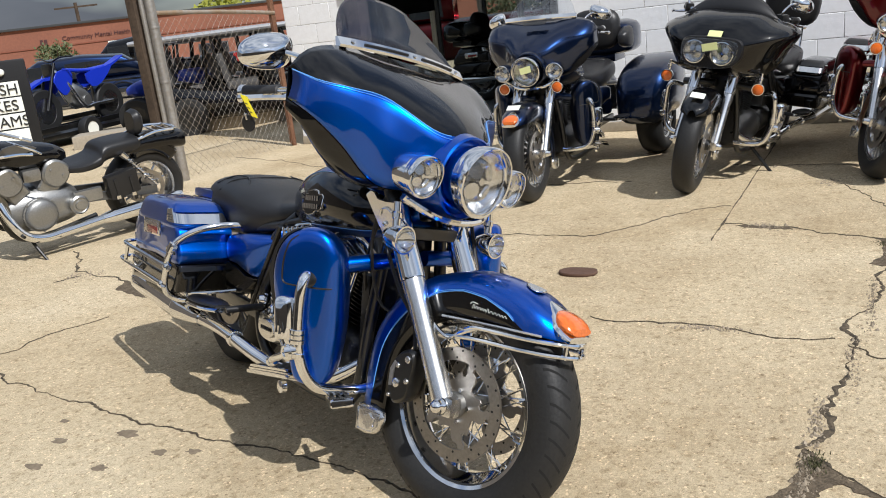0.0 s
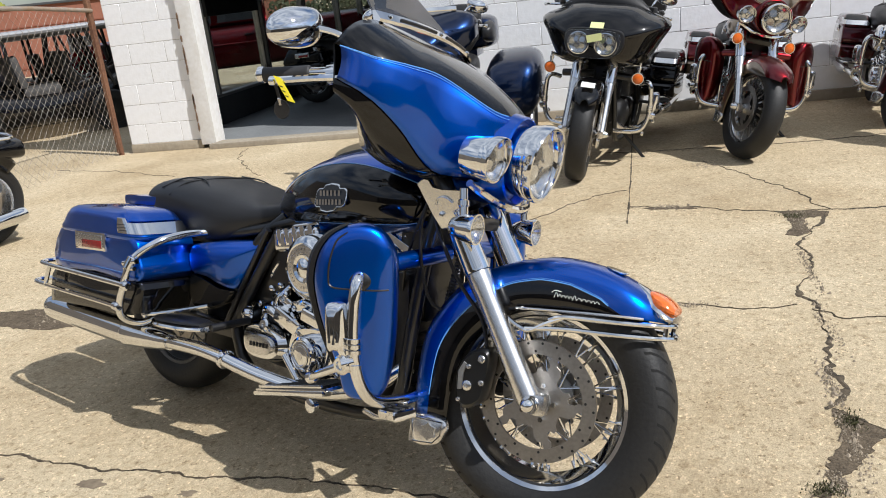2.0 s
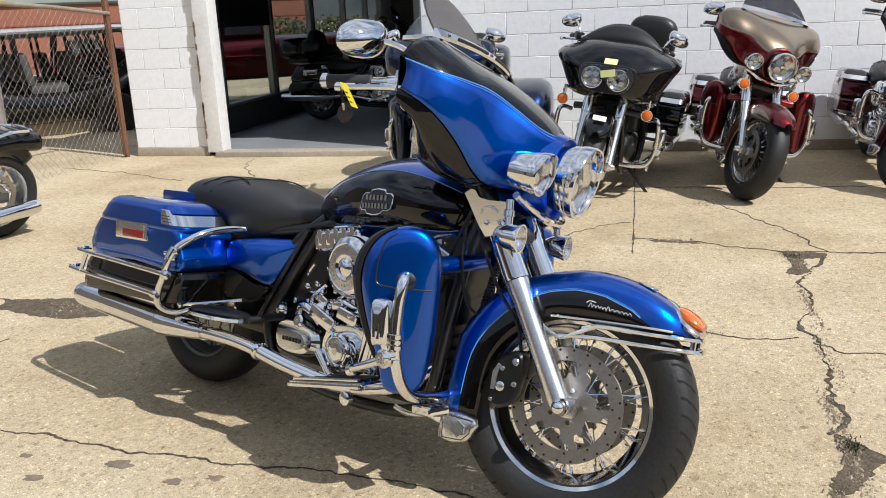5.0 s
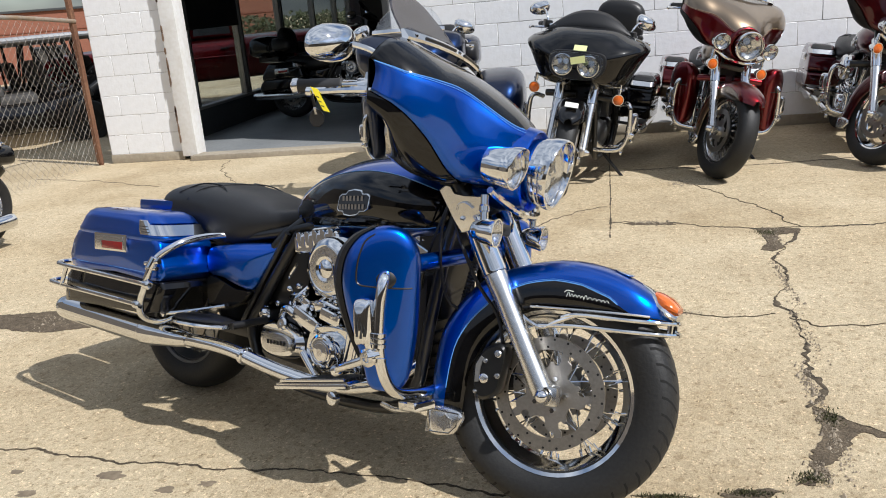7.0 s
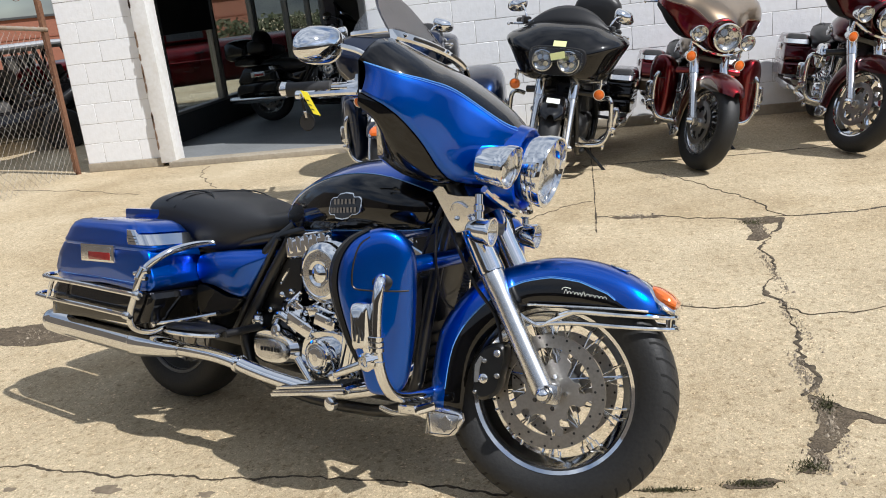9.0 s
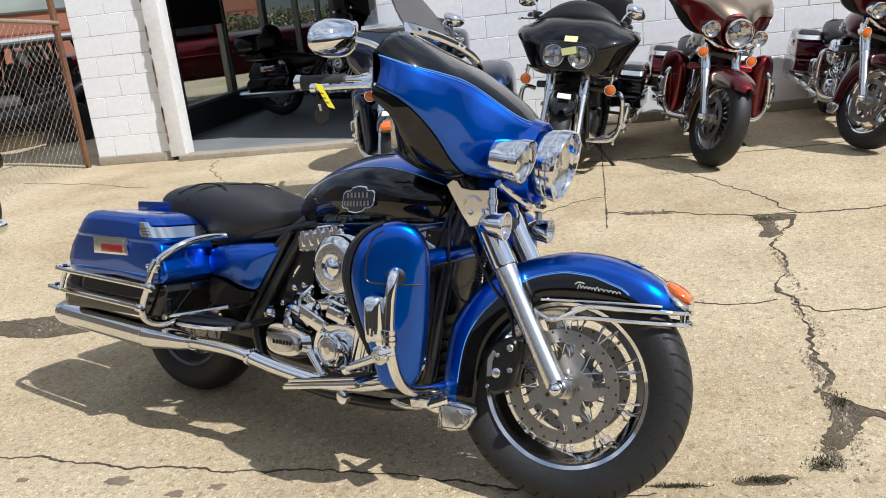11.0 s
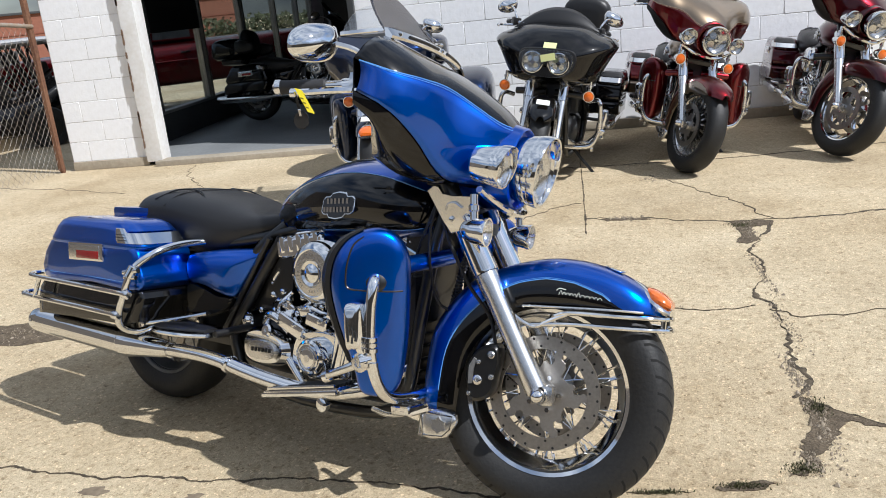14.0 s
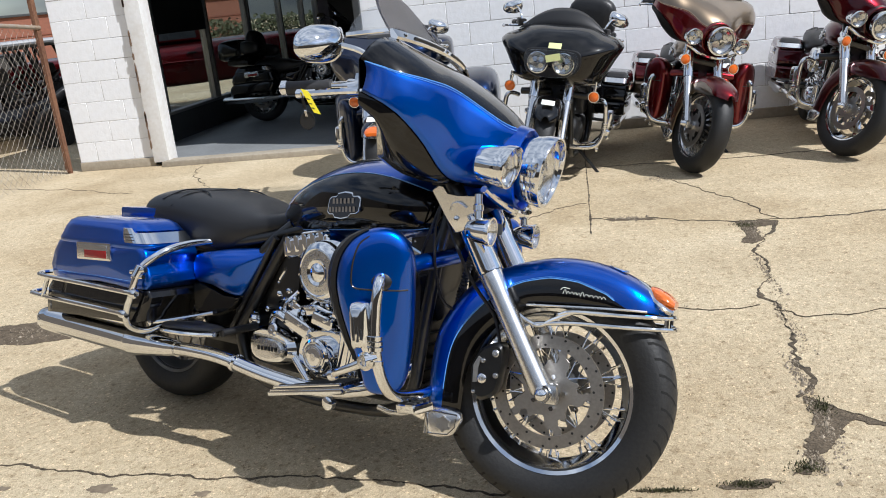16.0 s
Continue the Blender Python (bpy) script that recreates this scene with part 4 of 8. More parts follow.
def saddlebag(root, s, paint, second, stripe, fine):
    """A hard saddlebag with hinged lid, guard rails and reflector; s is the side."""
    lay = lambda y0: (lambda x, z, q: (x, s * (y0 + q), z))
    upper = soft_outline([(-0.195, 0.600), (-0.05, 0.606), (0.20, 0.612), (0.300, 0.610), (0.318, 0.56), (0.320, 0.479), (0.05, 0.478), (-0.235, 0.470)], 3)
    lower = soft_outline([(-0.237, 0.466), (0.05, 0.474), (0.321, 0.475), (0.305, 0.400), (0.26, 0.362), (0.0, 0.348), (-0.24, 0.334), (-0.288, 0.342)], 3)
    b = bm_new()
    pillow(b, upper, 0.200, lay(0.185), 0.010)
    bag = part("saddlebag", b, paint, root, "two-tone hard saddlebag", sharp=60)
    b = bm_new()
    pillow(b, lower, 0.194, lay(0.188), 0.006)
    part("bag_base", b, second, bag, "black lower half of the saddlebag")
    b = bm_new()

    def lid_point(a, sc, z):
        c, q = math.cos(a), math.sin(a)
        x = 0.055 + 0.262 * sc * math.copysign(abs(c) ** 0.36, c)
        y = 0.287 + 0.108 * sc ** 1.6 * math.copysign(abs(q) ** 0.36, q)
        return V(x + (0.55 if c < 0 else -0.75) * max(0.0, z - 0.625), s * y, z + 0.014 * (x - 0.095))
    lid = [[lid_point(2 * math.pi * k / 64, sc, z) for k in range(64)] for sc, z in ((1.0, 0.603), (1.014, 0.608), (1.014, 0.618), (0.992, 0.628), (0.972, 0.658), (0.935, 0.678), (0.86, 0.689), (0.70, 0.694), (0.40, 0.696))]
    ring_faces(b, lid, caps=(True, True))
    top = part("saddlebag_lid", b, paint, bag, "glossy saddlebag lid", sharp=50)
    turn = [radians(-32 + 106 * i / 60) for i in range(61)]
    b, rows = bm_new(), []
    for i, a in enumerate(turn):
        hi = 0.656 if 6 < i < 46 else (0.634 + 0.022 * i / 7 if i <= 6 else 0.668 - 0.030 * max(0, i - 56) / 4)
        rows.append([lid_point(a, 1.0, 0.622), lid_point(a, 1.026, 0.623), lid_point(a, 1.010, hi), lid_point(a, 0.97, hi + 0.002)])
    ring_faces(b, rows)
    ch = part("lid_trim", b, CHROME if fine else SATIN, top, "chrome latch trim")
    if fine:
        for z in (0.632, 0.641, 0.650):
            b = bm_new()
            tube(b, [lid_point(a, 1.022, z) for a in turn[50:59]], 0.0013, n=5, k=1)
            part("trim_groove", b, PLASTIC, ch)
    b, rows = bm_new(), []
    for a in turn[10:44]:
        rows.append([lid_point(a, 0.965, 0.660), lid_point(a, 0.990, 0.661), lid_point(a, 0.948, 0.682), lid_point(a, 0.87, 0.6925), lid_point(a, 0.76, 0.6955), lid_point(a, 0.74, 0.688)])
    ring_faces(b, rows)
    part("trim_inlay", b, paint if fine else PLASTIC, ch, "painted inlay in the latch trim")
    b = bm_new()
    box(b, (0.045, s * 0.395, 0.581), (0.200, 0.012, 0.060), Matrix.Rotation(radians(-2.5), 3, "Y"), bevel=0.005)
    badge = part("reflector_frame", b, CHROME, bag, "chrome reflector frame")
    b = bm_new()
    box(b, (0.062, s * 0.4025, 0.573), (0.128, 0.004, 0.026), Matrix.Rotation(radians(-2.5), 3, "Y"), bevel=0.001)
    part("side_reflector", b, REDLENS, badge, "red side reflector")
    b = bm_new()
    box(b, (0.04, s * 0.402, 0.580), (0.176, 0.003, 0.044), Matrix.Rotation(radians(-2.5), 3, "Y"), bevel=0.001)
    part("frame_recess", b, SATIN, badge)
    b = bm_new()
    tube(b, [(-0.19, s * 0.3912, 0.492), (0.05, s * 0.3912, 0.498), (0.27, s * 0.3912, 0.500)], 0.0011, n=5, k=2)
    part("pinstripe", b, stripe, bag)
    if fine:
        # guard rails, wrapped round the bag at both ends
        for z, x0, x1 in ((0.470, -0.262, 0.300), (0.397, -0.312, 0.245)):
            b = bm_new()
            tube(b, [(x0 + 0.05, s * 0.30, z + 0.008), (x0 - 0.03, s * 0.35, z + 0.004), (x0 - 0.035, s * 0.395, z + 0.002), (x0 + 0.02, s * 0.418, z), (0.0, s * 0.420, z), (x1, s * 0.418, z - 0.002)], 0.0082, n=8)
            part("guard_rail", b, CHROME, bag, "chrome saddlebag guard rail")
            b = bm_new()
            lathe(b, [(0.0135, -0.014), (0.0155, -0.008), (0.0155, 0.010), (0.010, 0.016)], (x1, s * 0.418, z - 0.002), (1, 0, 0), n=12)
            part("rail_socket", b, CHROME, bag)
        b = bm_new()
        tube(b, [(-0.205, s * 0.421, 0.470), (-0.225, s * 0.421, 0.43), (-0.240, s * 0.421, 0.397)], 0.0078, n=8)
        part("rail_brace", b, CHROME, bag)
        b = bm_new()
        tube(b, [(0.40, s * 0.150, 0.630), (0.375, s * 0.20, 0.628), (0.362, s * 0.26, 0.622), (0.350, s * 0.32, 0.608), (0.335, s * 0.368, 0.584), (0.312, s * 0.400, 0.548), (0.296, s * 0.413, 0.50), (0.278, s * 0.414, 0.454), (0.255, s * 0.412, 0.410), (0.236, s * 0.400, 0.366), (0.232, s * 0.370, 0.340), (0.245, s * 0.330, 0.330), (0.268, s * 0.295, 0.345), (0.29, s * 0.25, 0.362)], 0.0120, n=12)
        part("bag_guard", b, CHROME, bag, "chrome saddlebag guard loop")
        b = bm_new()
        lathe(b, [(0.012, -0.022), (0.0175, -0.018), (0.0175, 0.018), (0.012, 0.022)], (0.309, s * 0.403, 0.540), (0.35, -s * 0.3, 0.9), n=14)
        cyl(b, (0.275, s * 0.408, 0.535), (0.345, s * 0.404, 0.548), 0.0085, n=10)
        cyl(b, (0.280, s * 0.408, 0.520), (0.335, s * 0.406, 0.524), 0.007, n=10)
        part("guard_clamp", b, CHROME, bag, "chrome guard clamp")
        b = bm_new()
        tube(b, [(0.272, s * 0.336, 0.362), (0.31, s * 0.30, 0.368), (0.37, s * 0.24, 0.382), (0.42, s * 0.20, 0.395)], 0.007, n=8)
        lathe(b, [(0.004, 0), (0.012, 0.004), (0.012, 0.012), (0.004, 0.016)], (0.272, s * 0.330, 0.362), (0, s, 0), n=12)
        part("guard_stay", b, CHROME, bag, "chrome guard stay")
    return bag


def exhaust(root, s, fine):
    b = bm_new()
    y = s * 0.312
    a, e = V(-0.415, y, 0.280), V(0.145, y, 0.276)
    lathe(b, [(0.030, 0.030), (0.038, 0.006), (0.041, 0.0), (0.0445, 0.012), (0.046, 0.06), (0.047, 0.50), (0.047, 0.56)], a, e - a, n=32)
    ex = part("exhaust", b, CHROME, root, "chrome exhaust with tapered silencer")
    b = bm_new()
    lathe(b, [(0.047, -0.004), (0.0495, 0.0), (0.0495, 0.006), (0.044, 0.05), (0.030, 0.20), (0.0265, 0.225), (0.0265, 0.24)], (0.145, y, 0.276), (1, 0, 0.045), n=32)
    part("silencer_cone", b, CHROME, ex, "chrome tapered silencer collar")
    b = bm_new()
    pipe = [(0.37, y, 0.286), (0.45, y, 0.291), (0.54, s * 0.306, 0.292), (0.62, s * 0.296, 0.284), (0.71, s * 0.282, 0.266), (0.82, s * 0.262, 0.248), (0.95, s * 0.235, 0.238), (1.10, s * 0.17, 0.26), (1.22, s * 0.10, 0.34)]
    tube(b, pipe, 0.0225, n=16)
    part("exhaust_pipe", b, CHROME, ex)
    b = bm_new()
    lathe(b, [(0.026, -0.008), (0.0295, -0.005), (0.0295, 0.005), (0.026, 0.008)], (0.645, s * 0.292, 0.279), (1, 0, -0.2), n=20)
    part("pipe_clamp", b, CHROME, ex)


def engine(root, fine, dark=False):
    """An air-cooled V-twin with finned cylinders, covers and air cleaner."""
    b = bm_new()
    loft(b, dense([(0.74, 0, 0.10, 0.20, 0.40), (0.80, 0, 0.15, 0.19, 0.43), (0.98, 0, 0.155, 0.18, 0.44), (1.12, 0, 0.14, 0.19, 0.40), (1.17, 0, 0.09, 0.22, 0.36)], 2), n=20)
    case = part("crankcase", b, FRAME if fine or dark else CASTING, root, "dark engine crankcase" if fine or dark else "grey engine crankcase")
    b = bm_new()
    loft(b, dense([(0.46, 0, 0.10, 0.22, 0.36), (0.52, 0, 0.13, 0.21, 0.42), (0.70, 0, 0.135, 0.20, 0.43), (0.76, 0, 0.11, 0.21, 0.40)], 2), n=20)
    part("gearbox", b, FRAME if fine or dark else CASTING, root, "dark gearbox" if fine or dark else "grey gearbox")
    for lean, x0 in ((-1, 0.905), (1, 1.015)):
        d = V(lean * math.sin(radians(22.5)), 0, math.cos(radians(22.5)))
        base = V(x0, 0, 0.40)
        b = bm_new()
        prof = []
        for i in range(13):
            h = 0.015 + i * 0.0145
            prof += [(0.062, h), (0.088, h + 0.002), (0.088, h + 0.0055), (0.062, h + 0.0075)]
        lathe(b, prof, base, d, n=24)
        part("cylinder", b, FRAME if fine or dark else CASTING, case, "finned cylinder")
        b = bm_new()
        rot = Matrix.Rotation(radians(22.5) * lean, 3, "Y")
        for k in range(4):
            box(b, base + d * (0.215 + 0.013 * k), (0.175, 0.185, 0.006), rot, bevel=0.002)
        box(b, base + d * 0.235, (0.14, 0.15, 0.055), rot, bevel=0.01)
        part("cylinder_head", b, SATIN, case, "finned cylinder head")
        b = bm_new()
        box(b, base + d * 0.288, (0.165, 0.17, 0.042), rot, bevel=0.016)
        box(b, base + d * 0.312, (0.12, 0.14, 0.02), rot, bevel=0.008)
        for k in (-1, 0, 1):
            box(b, base + d * 0.325 + rot @ V(k * 0.035, -0.03, 0), (0.014, 0.10, 0.012), rot, bevel=0.004)
        part("rocker_cover", b, CHROME, case, "chrome rocker cover")
        for k in (-1, 1):
            b = bm_new()
            a0 = V(x0 + lean * 0.015 + k * 0.022, -0.118, 0.42)
            cyl(b, a0, a0 + d * 0.19 + V(0, 0.015, 0), 0.0115, n=12)
            lathe(b, [(0.016, 0), (0.016, 0.02), (0.012, 0.026)], a0, d, n=12)
            part("pushrod_tube", b, CHROME, case, "chrome pushrod tube")
    # gearcase, timing and gearbox covers
    b = bm_new()
    plate(b, soft_outline([(0.800, 0.300), (0.815, 0.375), (0.87, 0.405), (0.96, 0.412), (1.02, 0.395), (1.05, 0.33), (1.01, 0.27), (0.93, 0.252), (0.84, 0.262)], 3), 0.055, lambda x, z, q: (x, -0.135 - q, z), bevel=0.016)
    cc = part("gearcase_cover", b, CHROME, case, "chrome gearcase cover")
    b = bm_new()
    lathe(b, [(0.056, 0), (0.057, 0.020), (0.053, 0.034), (0.046, 0.039), (0.043, 0.035), (0.040, 0.040), (0.022, 0.045), (0.001, 0.045)], (0.912, -0.186, 0.330), (0, -1, 0), n=36)
    part("timing_cover", b, CHROME, cc, "round chrome timing cover")
    b = bm_new()
    lathe(b, [(0.034, 0), (0.034, 0.004), (0.029, 0.005), (0.026, 0.002), (0.013, 0.002), (0.011, 0.005), (0.001, 0.005)], (0.912, -0.2265, 0.330), (0, -1, 0), n=28)
    part("timing_badge", b, SATIN, cc)
    if fine:
        for k in range(5):
            a = 2 * math.pi * k / 5 + 0.4
            b = bm_new()
            cyl(b, (0.912 + 0.0495 * math.cos(a), -0.215, 0.330 + 0.0495 * math.sin(a)), (0.912 + 0.0495 * math.cos(a), -0.228, 0.330 + 0.0495 * math.sin(a)), 0.0042, n=8)
            part("cover_screw", b, CHROME, cc)
    b = bm_new()
    plate(b, soft_outline([(0.572, 0.315), (0.588, 0.360), (0.640, 0.378), (0.710, 0.375), (0.765, 0.350), (0.778, 0.305), (0.740, 0.268), (0.650, 0.258), (0.588, 0.272)], 4), 0.060, lambda x, z, q: (x, -0.125 - q, z), bevel=0.020)
    gb = part("gearbox_cover", b, CHROME, case, "chrome gearbox end cover")
    b = bm_new()
    plate(b, soft_outline([(0.605, 0.300), (0.612, 0.332), (0.66, 0.344), (0.725, 0.335), (0.738, 0.305), (0.70, 0.284), (0.63, 0.280)], 3), 0.010, lambda x, z, q: (x, -0.183 - q, z), bevel=0.004)
    face = part("cover_panel", b, SATIN, gb, "raised panel with lettering bars")
    if fine:
        for k in range(6):
            b = bm_new()
            box(b, (0.636 + 0.0155 * k, -0.1945, 0.311 + 0.0008 * k), (0.008, 0.0015, 0.013))
            part("letter_bar", b, INK, face)
    b = bm_new()
    lathe(b, [(0.021, 0), (0.021, 0.012), (0.015, 0.017), (0.006, 0.017), (0.005, 0.013)], (0.695, -0.178, 0.374), (0, -1, 0.25), n=20)
    part("dipstick_plug", b, CHROME, gb, "chrome filler plug")
    b = bm_new()
    lathe(b, [(0.014, 0), (0.020, 0.006), (0.021, 0.016), (0.014, 0.030), (0.004, 0.034)], (0.600, -0.160, 0.392), (-0.3, -1, 0.15), n=16)
    part("cable_elbow", b, CHROME, gb, "chrome cable elbow")
    # rods, blocks and lines over the gearcase
    b = bm_new()
    tube(b, [(0.660, -0.155, 0.392), (0.700, -0.175, 0.425), (0.745, -0.178, 0.415), (0.785, -0.172, 0.385)], 0.0155, n=12)
    part("oil_neck", b, CHROME, case, "chrome oil filler neck")
    for k, (c, d, ry) in enumerate((((0.800, -0.168, 0.405), (0.115, 0.05, 0.046), 20), ((0.872, -0.160, 0.372), (0.070, 0.06, 0.036), 24), ((0.900, -0.150, 0.428), (0.085, 0.07, 0.040), 12), ((0.840, -0.140, 0.455), (0.050, 0.06, 0.035), -18), ((0.960, -0.142, 0.452), (0.060, 0.06, 0.030), 10), ((0.762, -0.135, 0.452), (0.044, 0.05, 0.030), 25))):
        b = bm_new()
        box(b, c, d, Matrix.Rotation(radians(ry), 3, "Y"), bevel=0.010, seg=3)
        blk = part("lifter_cover", b, CHROME, case, "chrome lifter cover")
        if fine:
            b = bm_new()
            top = V(*c) + V(0.018 * (-1) ** k, -d[1] / 2 - 0.001, 0.006)
            lathe(b, [(0.0065, 0), (0.0065, 0.005), (0.003, 0.006)], top, (0, -1, 0), n=8)
            part("cover_screw", b, SATIN, blk)
    for a0, a1, r in (((0.790, -0.182, 0.300), (0.858, -0.186, 0.236), 0.013), ((0.975, -0.182, 0.300), (1.000, -0.186, 0.410), 0.012), ((1.005, -0.178, 0.280), (1.035, -0.182, 0.412), 0.013), ((1.040, -0.176, 0.268), (1.075, -0.180, 0.412), 0.0125), ((0.880, -0.178, 0.262), (1.02, -0.186, 0.296), 0.009)):
        b = bm_new()
        cyl(b, a0, a1, r, n=14)
        lathe(b, [(r * 1.25, -0.006), (r * 1.3, 0), (r * 1.25, 0.006)], a1, V(*a1) - V(*a0), n=14)
        part("chrome_rod", b, CHROME, case, "chrome oil line and bracket")
    # air cleaner
    ac_at = V(0.942, -0.216, 0.587)
    b = bm_new()
    plate(b, soft_outline([(0.832, 0.590), (0.860, 0.655), (0.94, 0.680), (1.02, 0.662), (1.055, 0.60), (1.03, 0.525), (0.95, 0.494), (0.878, 0.518)], 4), 0.070, lambda x, z, q: (x, -0.150 - q, z), bevel=0.024)
    lathe(b, [(0.092, 0), (0.092, 0.008), (0.086, 0.022), (0.070, 0.031), (0.066, 0.028)], ac_at, (0, -1, 0), n=48)
    ac = part("air_cleaner", b, CHROME, case, "chrome air cleaner cover")
    b = bm_new()
    lathe(b, [(0.068, 0.024), (0.065, 0.031), (0.042, 0.032), (0.040, 0.028)], ac_at, (0, -1, 0), n=48, closed=True)
    part("cover_ring", b, SATIN, ac, "brushed ring")
    b = bm_new()
    lathe(b, [(0.041, 0.026), (0.037, 0.034), (0.028, 0.031), (0.018, 0.038), (0.001, 0.041)], ac_at, (0, -1, 0), n=36)
    part("cover_medallion", b, CHROME, ac)
    if fine:
        b = bm_new()
        for i in range(30):
            a = 2 * math.pi * i / 30
            if 0.9 < a < 1.4 or 4.0 < a < 4.5:
                continue
            c = ac_at + V(0.0535 * math.cos(a), -0.0318, 0.0535 * math.sin(a))
            box(b, c, (0.0022, 0.0012, 0.0075), Matrix.Rotation(-a + math.pi / 2, 3, "Y"))
        part("cover_lettering", b, STEEL, ac, "ring of marks around the medallion")["kind"] = "stuff"
    for q in ([(0.62, -0.10, 0.42), (0.70, -0.14, 0.47), (0.78, -0.13, 0.45), (0.84, -0.12, 0.49)], [(0.60, -0.06, 0.47), (0.66, -0.13, 0.52), (0.70, -0.12, 0.58)], [(0.80, -0.15, 0.44), (0.86, -0.17, 0.47), (0.93, -0.16, 0.455), (1.02, -0.15, 0.48)], [(0.74, -0.15, 0.40), (0.72, -0.16, 0.45), (0.76, -0.14, 0.50)]):
        b = bm_new()
        tube(b, q, 0.007, n=8)
        part("oil_line", b, CHROME, case, "chrome oil line")
    rnd = random.Random(21)
    for x, z in ((0.70, 0.435), (0.76, 0.475), (0.86, 0.452), (0.96, 0.445), (0.64, 0.43), (0.58, 0.405), (0.80, 0.440), (0.90, 0.47), (1.03, 0.45), (1.06, 0.40), (0.82, 0.49), (0.92, 0.49), (0.735, 0.50), (0.69, 0.485)):
        b = bm_new()
        lathe(b, [(0.009, 0), (0.011, 0.005), (0.009, 0.014), (0.005, 0.016)], (x, -0.148, z), (rnd.uniform(-0.3, 0.3), -1, rnd.uniform(0, 0.4)), n=8)
        part("engine_bolt", b, CHROME, case, "chrome bolt")
    if fine:
        turn = Matrix.Rotation(radians(-10), 3, "Y")
        b = bm_new()
        box(b, (0.818, -0.120, 0.648), (0.200, 0.110, 0.062), turn, bevel=0.020, seg=3)
        box(b, (0.835, -0.112, 0.684), (0.120, 0.080, 0.026), turn, bevel=0.010, seg=3)
        fin = part("head_cover", b, CHROME, case, "finned chrome head cover")
        for k in range(5):
            b = bm_new()
            box(b, V(0.818, -0.146, 0.650) + turn @ V(-0.072 + 0.036 * k, 0, 0.010), (0.022, 0.062, 0.052), turn, bevel=0.009)
            part("cover_fin", b, CHROME, fin)
        b = bm_new()
        cyl(b, (1.095, -0.178, 0.445), (1.112, -0.178, 0.300), 0.026, n=18)
        lathe(b, [(0.030, 0), (0.032, 0.012), (0.026, 0.02)], (1.095, -0.178, 0.442), (0, 0, 1), n=18)
        filt = part("oil_filter", b, CHROME, case, "chrome oil filter")
        b = bm_new()
        cyl(b, (1.065, -0.205, 0.43), (1.080, -0.205, 0.295), 0.010, n=10)
        part("filter_bracket", b, FRAME, filt)
    return case


def lower_fairing(root, s, paint, second):
    """A leg fairing turned half outwards, with glove-box door, black edge trim and a guard hole."""
    along, out_n = V(-0.773, -0.634, 0), V(0.634, -0.773, 0)
    lay = [(-0.016, 0.60), (-0.012, 0.665), (0.012, 0.715), (0.050, 0.741), (0.100, 0.741), (0.150, 0.715), (0.184, 0.665), (0.196, 0.60), (0.184, 0.53), (0.158, 0.45), (0.130, 0.375), (0.112, 0.315), (0.080, 0.298), (0.035, 0.302), (0.004, 0.335), (-0.012, 0.43), (-0.016, 0.52)]
    edge = soft_outline(lay, 4)
    cu, cz = 0.088, 0.525

    def at(u, z, w):
        bow = -0.020 * max(0.0, (u - 0.10) / 0.1) ** 2 - 0.016 * max(0.0, (0.03 - u) / 0.045) ** 2
        p = V(1.317, -0.285, z) + along * u + out_n * (w + bow)
        return V(p.x, -s * p.y, p.z)
    b, rings = bm_new(), []
    for w, sc in ((-0.105, 0.80), (-0.100, 0.90), (-0.070, 0.965), (-0.035, 1.0), (-0.018, 0.985), (-0.007, 0.945), (-0.001, 0.87), (0.002, 0.72), (0.004, 0.45), (0.004, 0.15)):
        rings.append([at(cu + (u - cu) * sc, cz + (z - cz) * (1 - (1 - sc) * (0.62 if w > -0.04 else 0.8)), w) for u, z in edge])
    ring_faces(b, rings)
    lf = part("lower_fairing", b, paint, root, "glossy leg fairing", sharp=60)
    b = bm_new()
    seam = smooth_path([V(0.108, 0.722, 0), V(0.135, 0.700, 0), V(0.150, 0.655, 0), V(0.154, 0.610, 0), V(0.147, 0.588, 0), V(0.11, 0.583, 0), V(0.05, 0.582, 0), V(0.006, 0.583, 0)], 4)
    tube(b, [at(p.x, p.y, 0.0032 - 0.006 * max(0.0, (p.y - 0.66) / 0.06) - 0.004 * max(0.0, (0.03 - p.x) / 0.03)) for p in seam], 0.0026, n=6, k=1)
    part("door_seam", b, FRAME, lf)
    b = bm_new()
    c = at(0.075, 0.607, 0.004)
    lathe(b, [(0.019, -0.006), (0.027, 0.0), (0.019, 0.004)], c, (0.634, s * 0.773, 0.2), n=20)
    part("guard_grommet", b, FRAME, lf, "black guard grommet")
    b = bm_new()
    rim = smooth_path([V(0.120, 0.738, 0), V(0.160, 0.712, 0), V(0.192, 0.665, 0), V(0.204, 0.60, 0), V(0.192, 0.53, 0), V(0.166, 0.45, 0), V(0.14, 0.385, 0)], 4)
    rows = []
    for k, p in enumerate(rim):
        f = math.sin(math.pi * k / (len(rim) - 1)) ** 0.5
        rows.append([at(p.x - 0.008, p.y, -0.014), at(p.x + 0.006 * f, p.y, -0.016), at(p.x + 0.016 * f, p.y, -0.042), at(p.x + 0.010 * f, p.y, -0.075), at(p.x - 0.010, p.y, -0.078)])
    ring_faces(b, rows)
    part("edge_trim", b, PLASTIC, lf, "black rubber edge trim")
    return lf


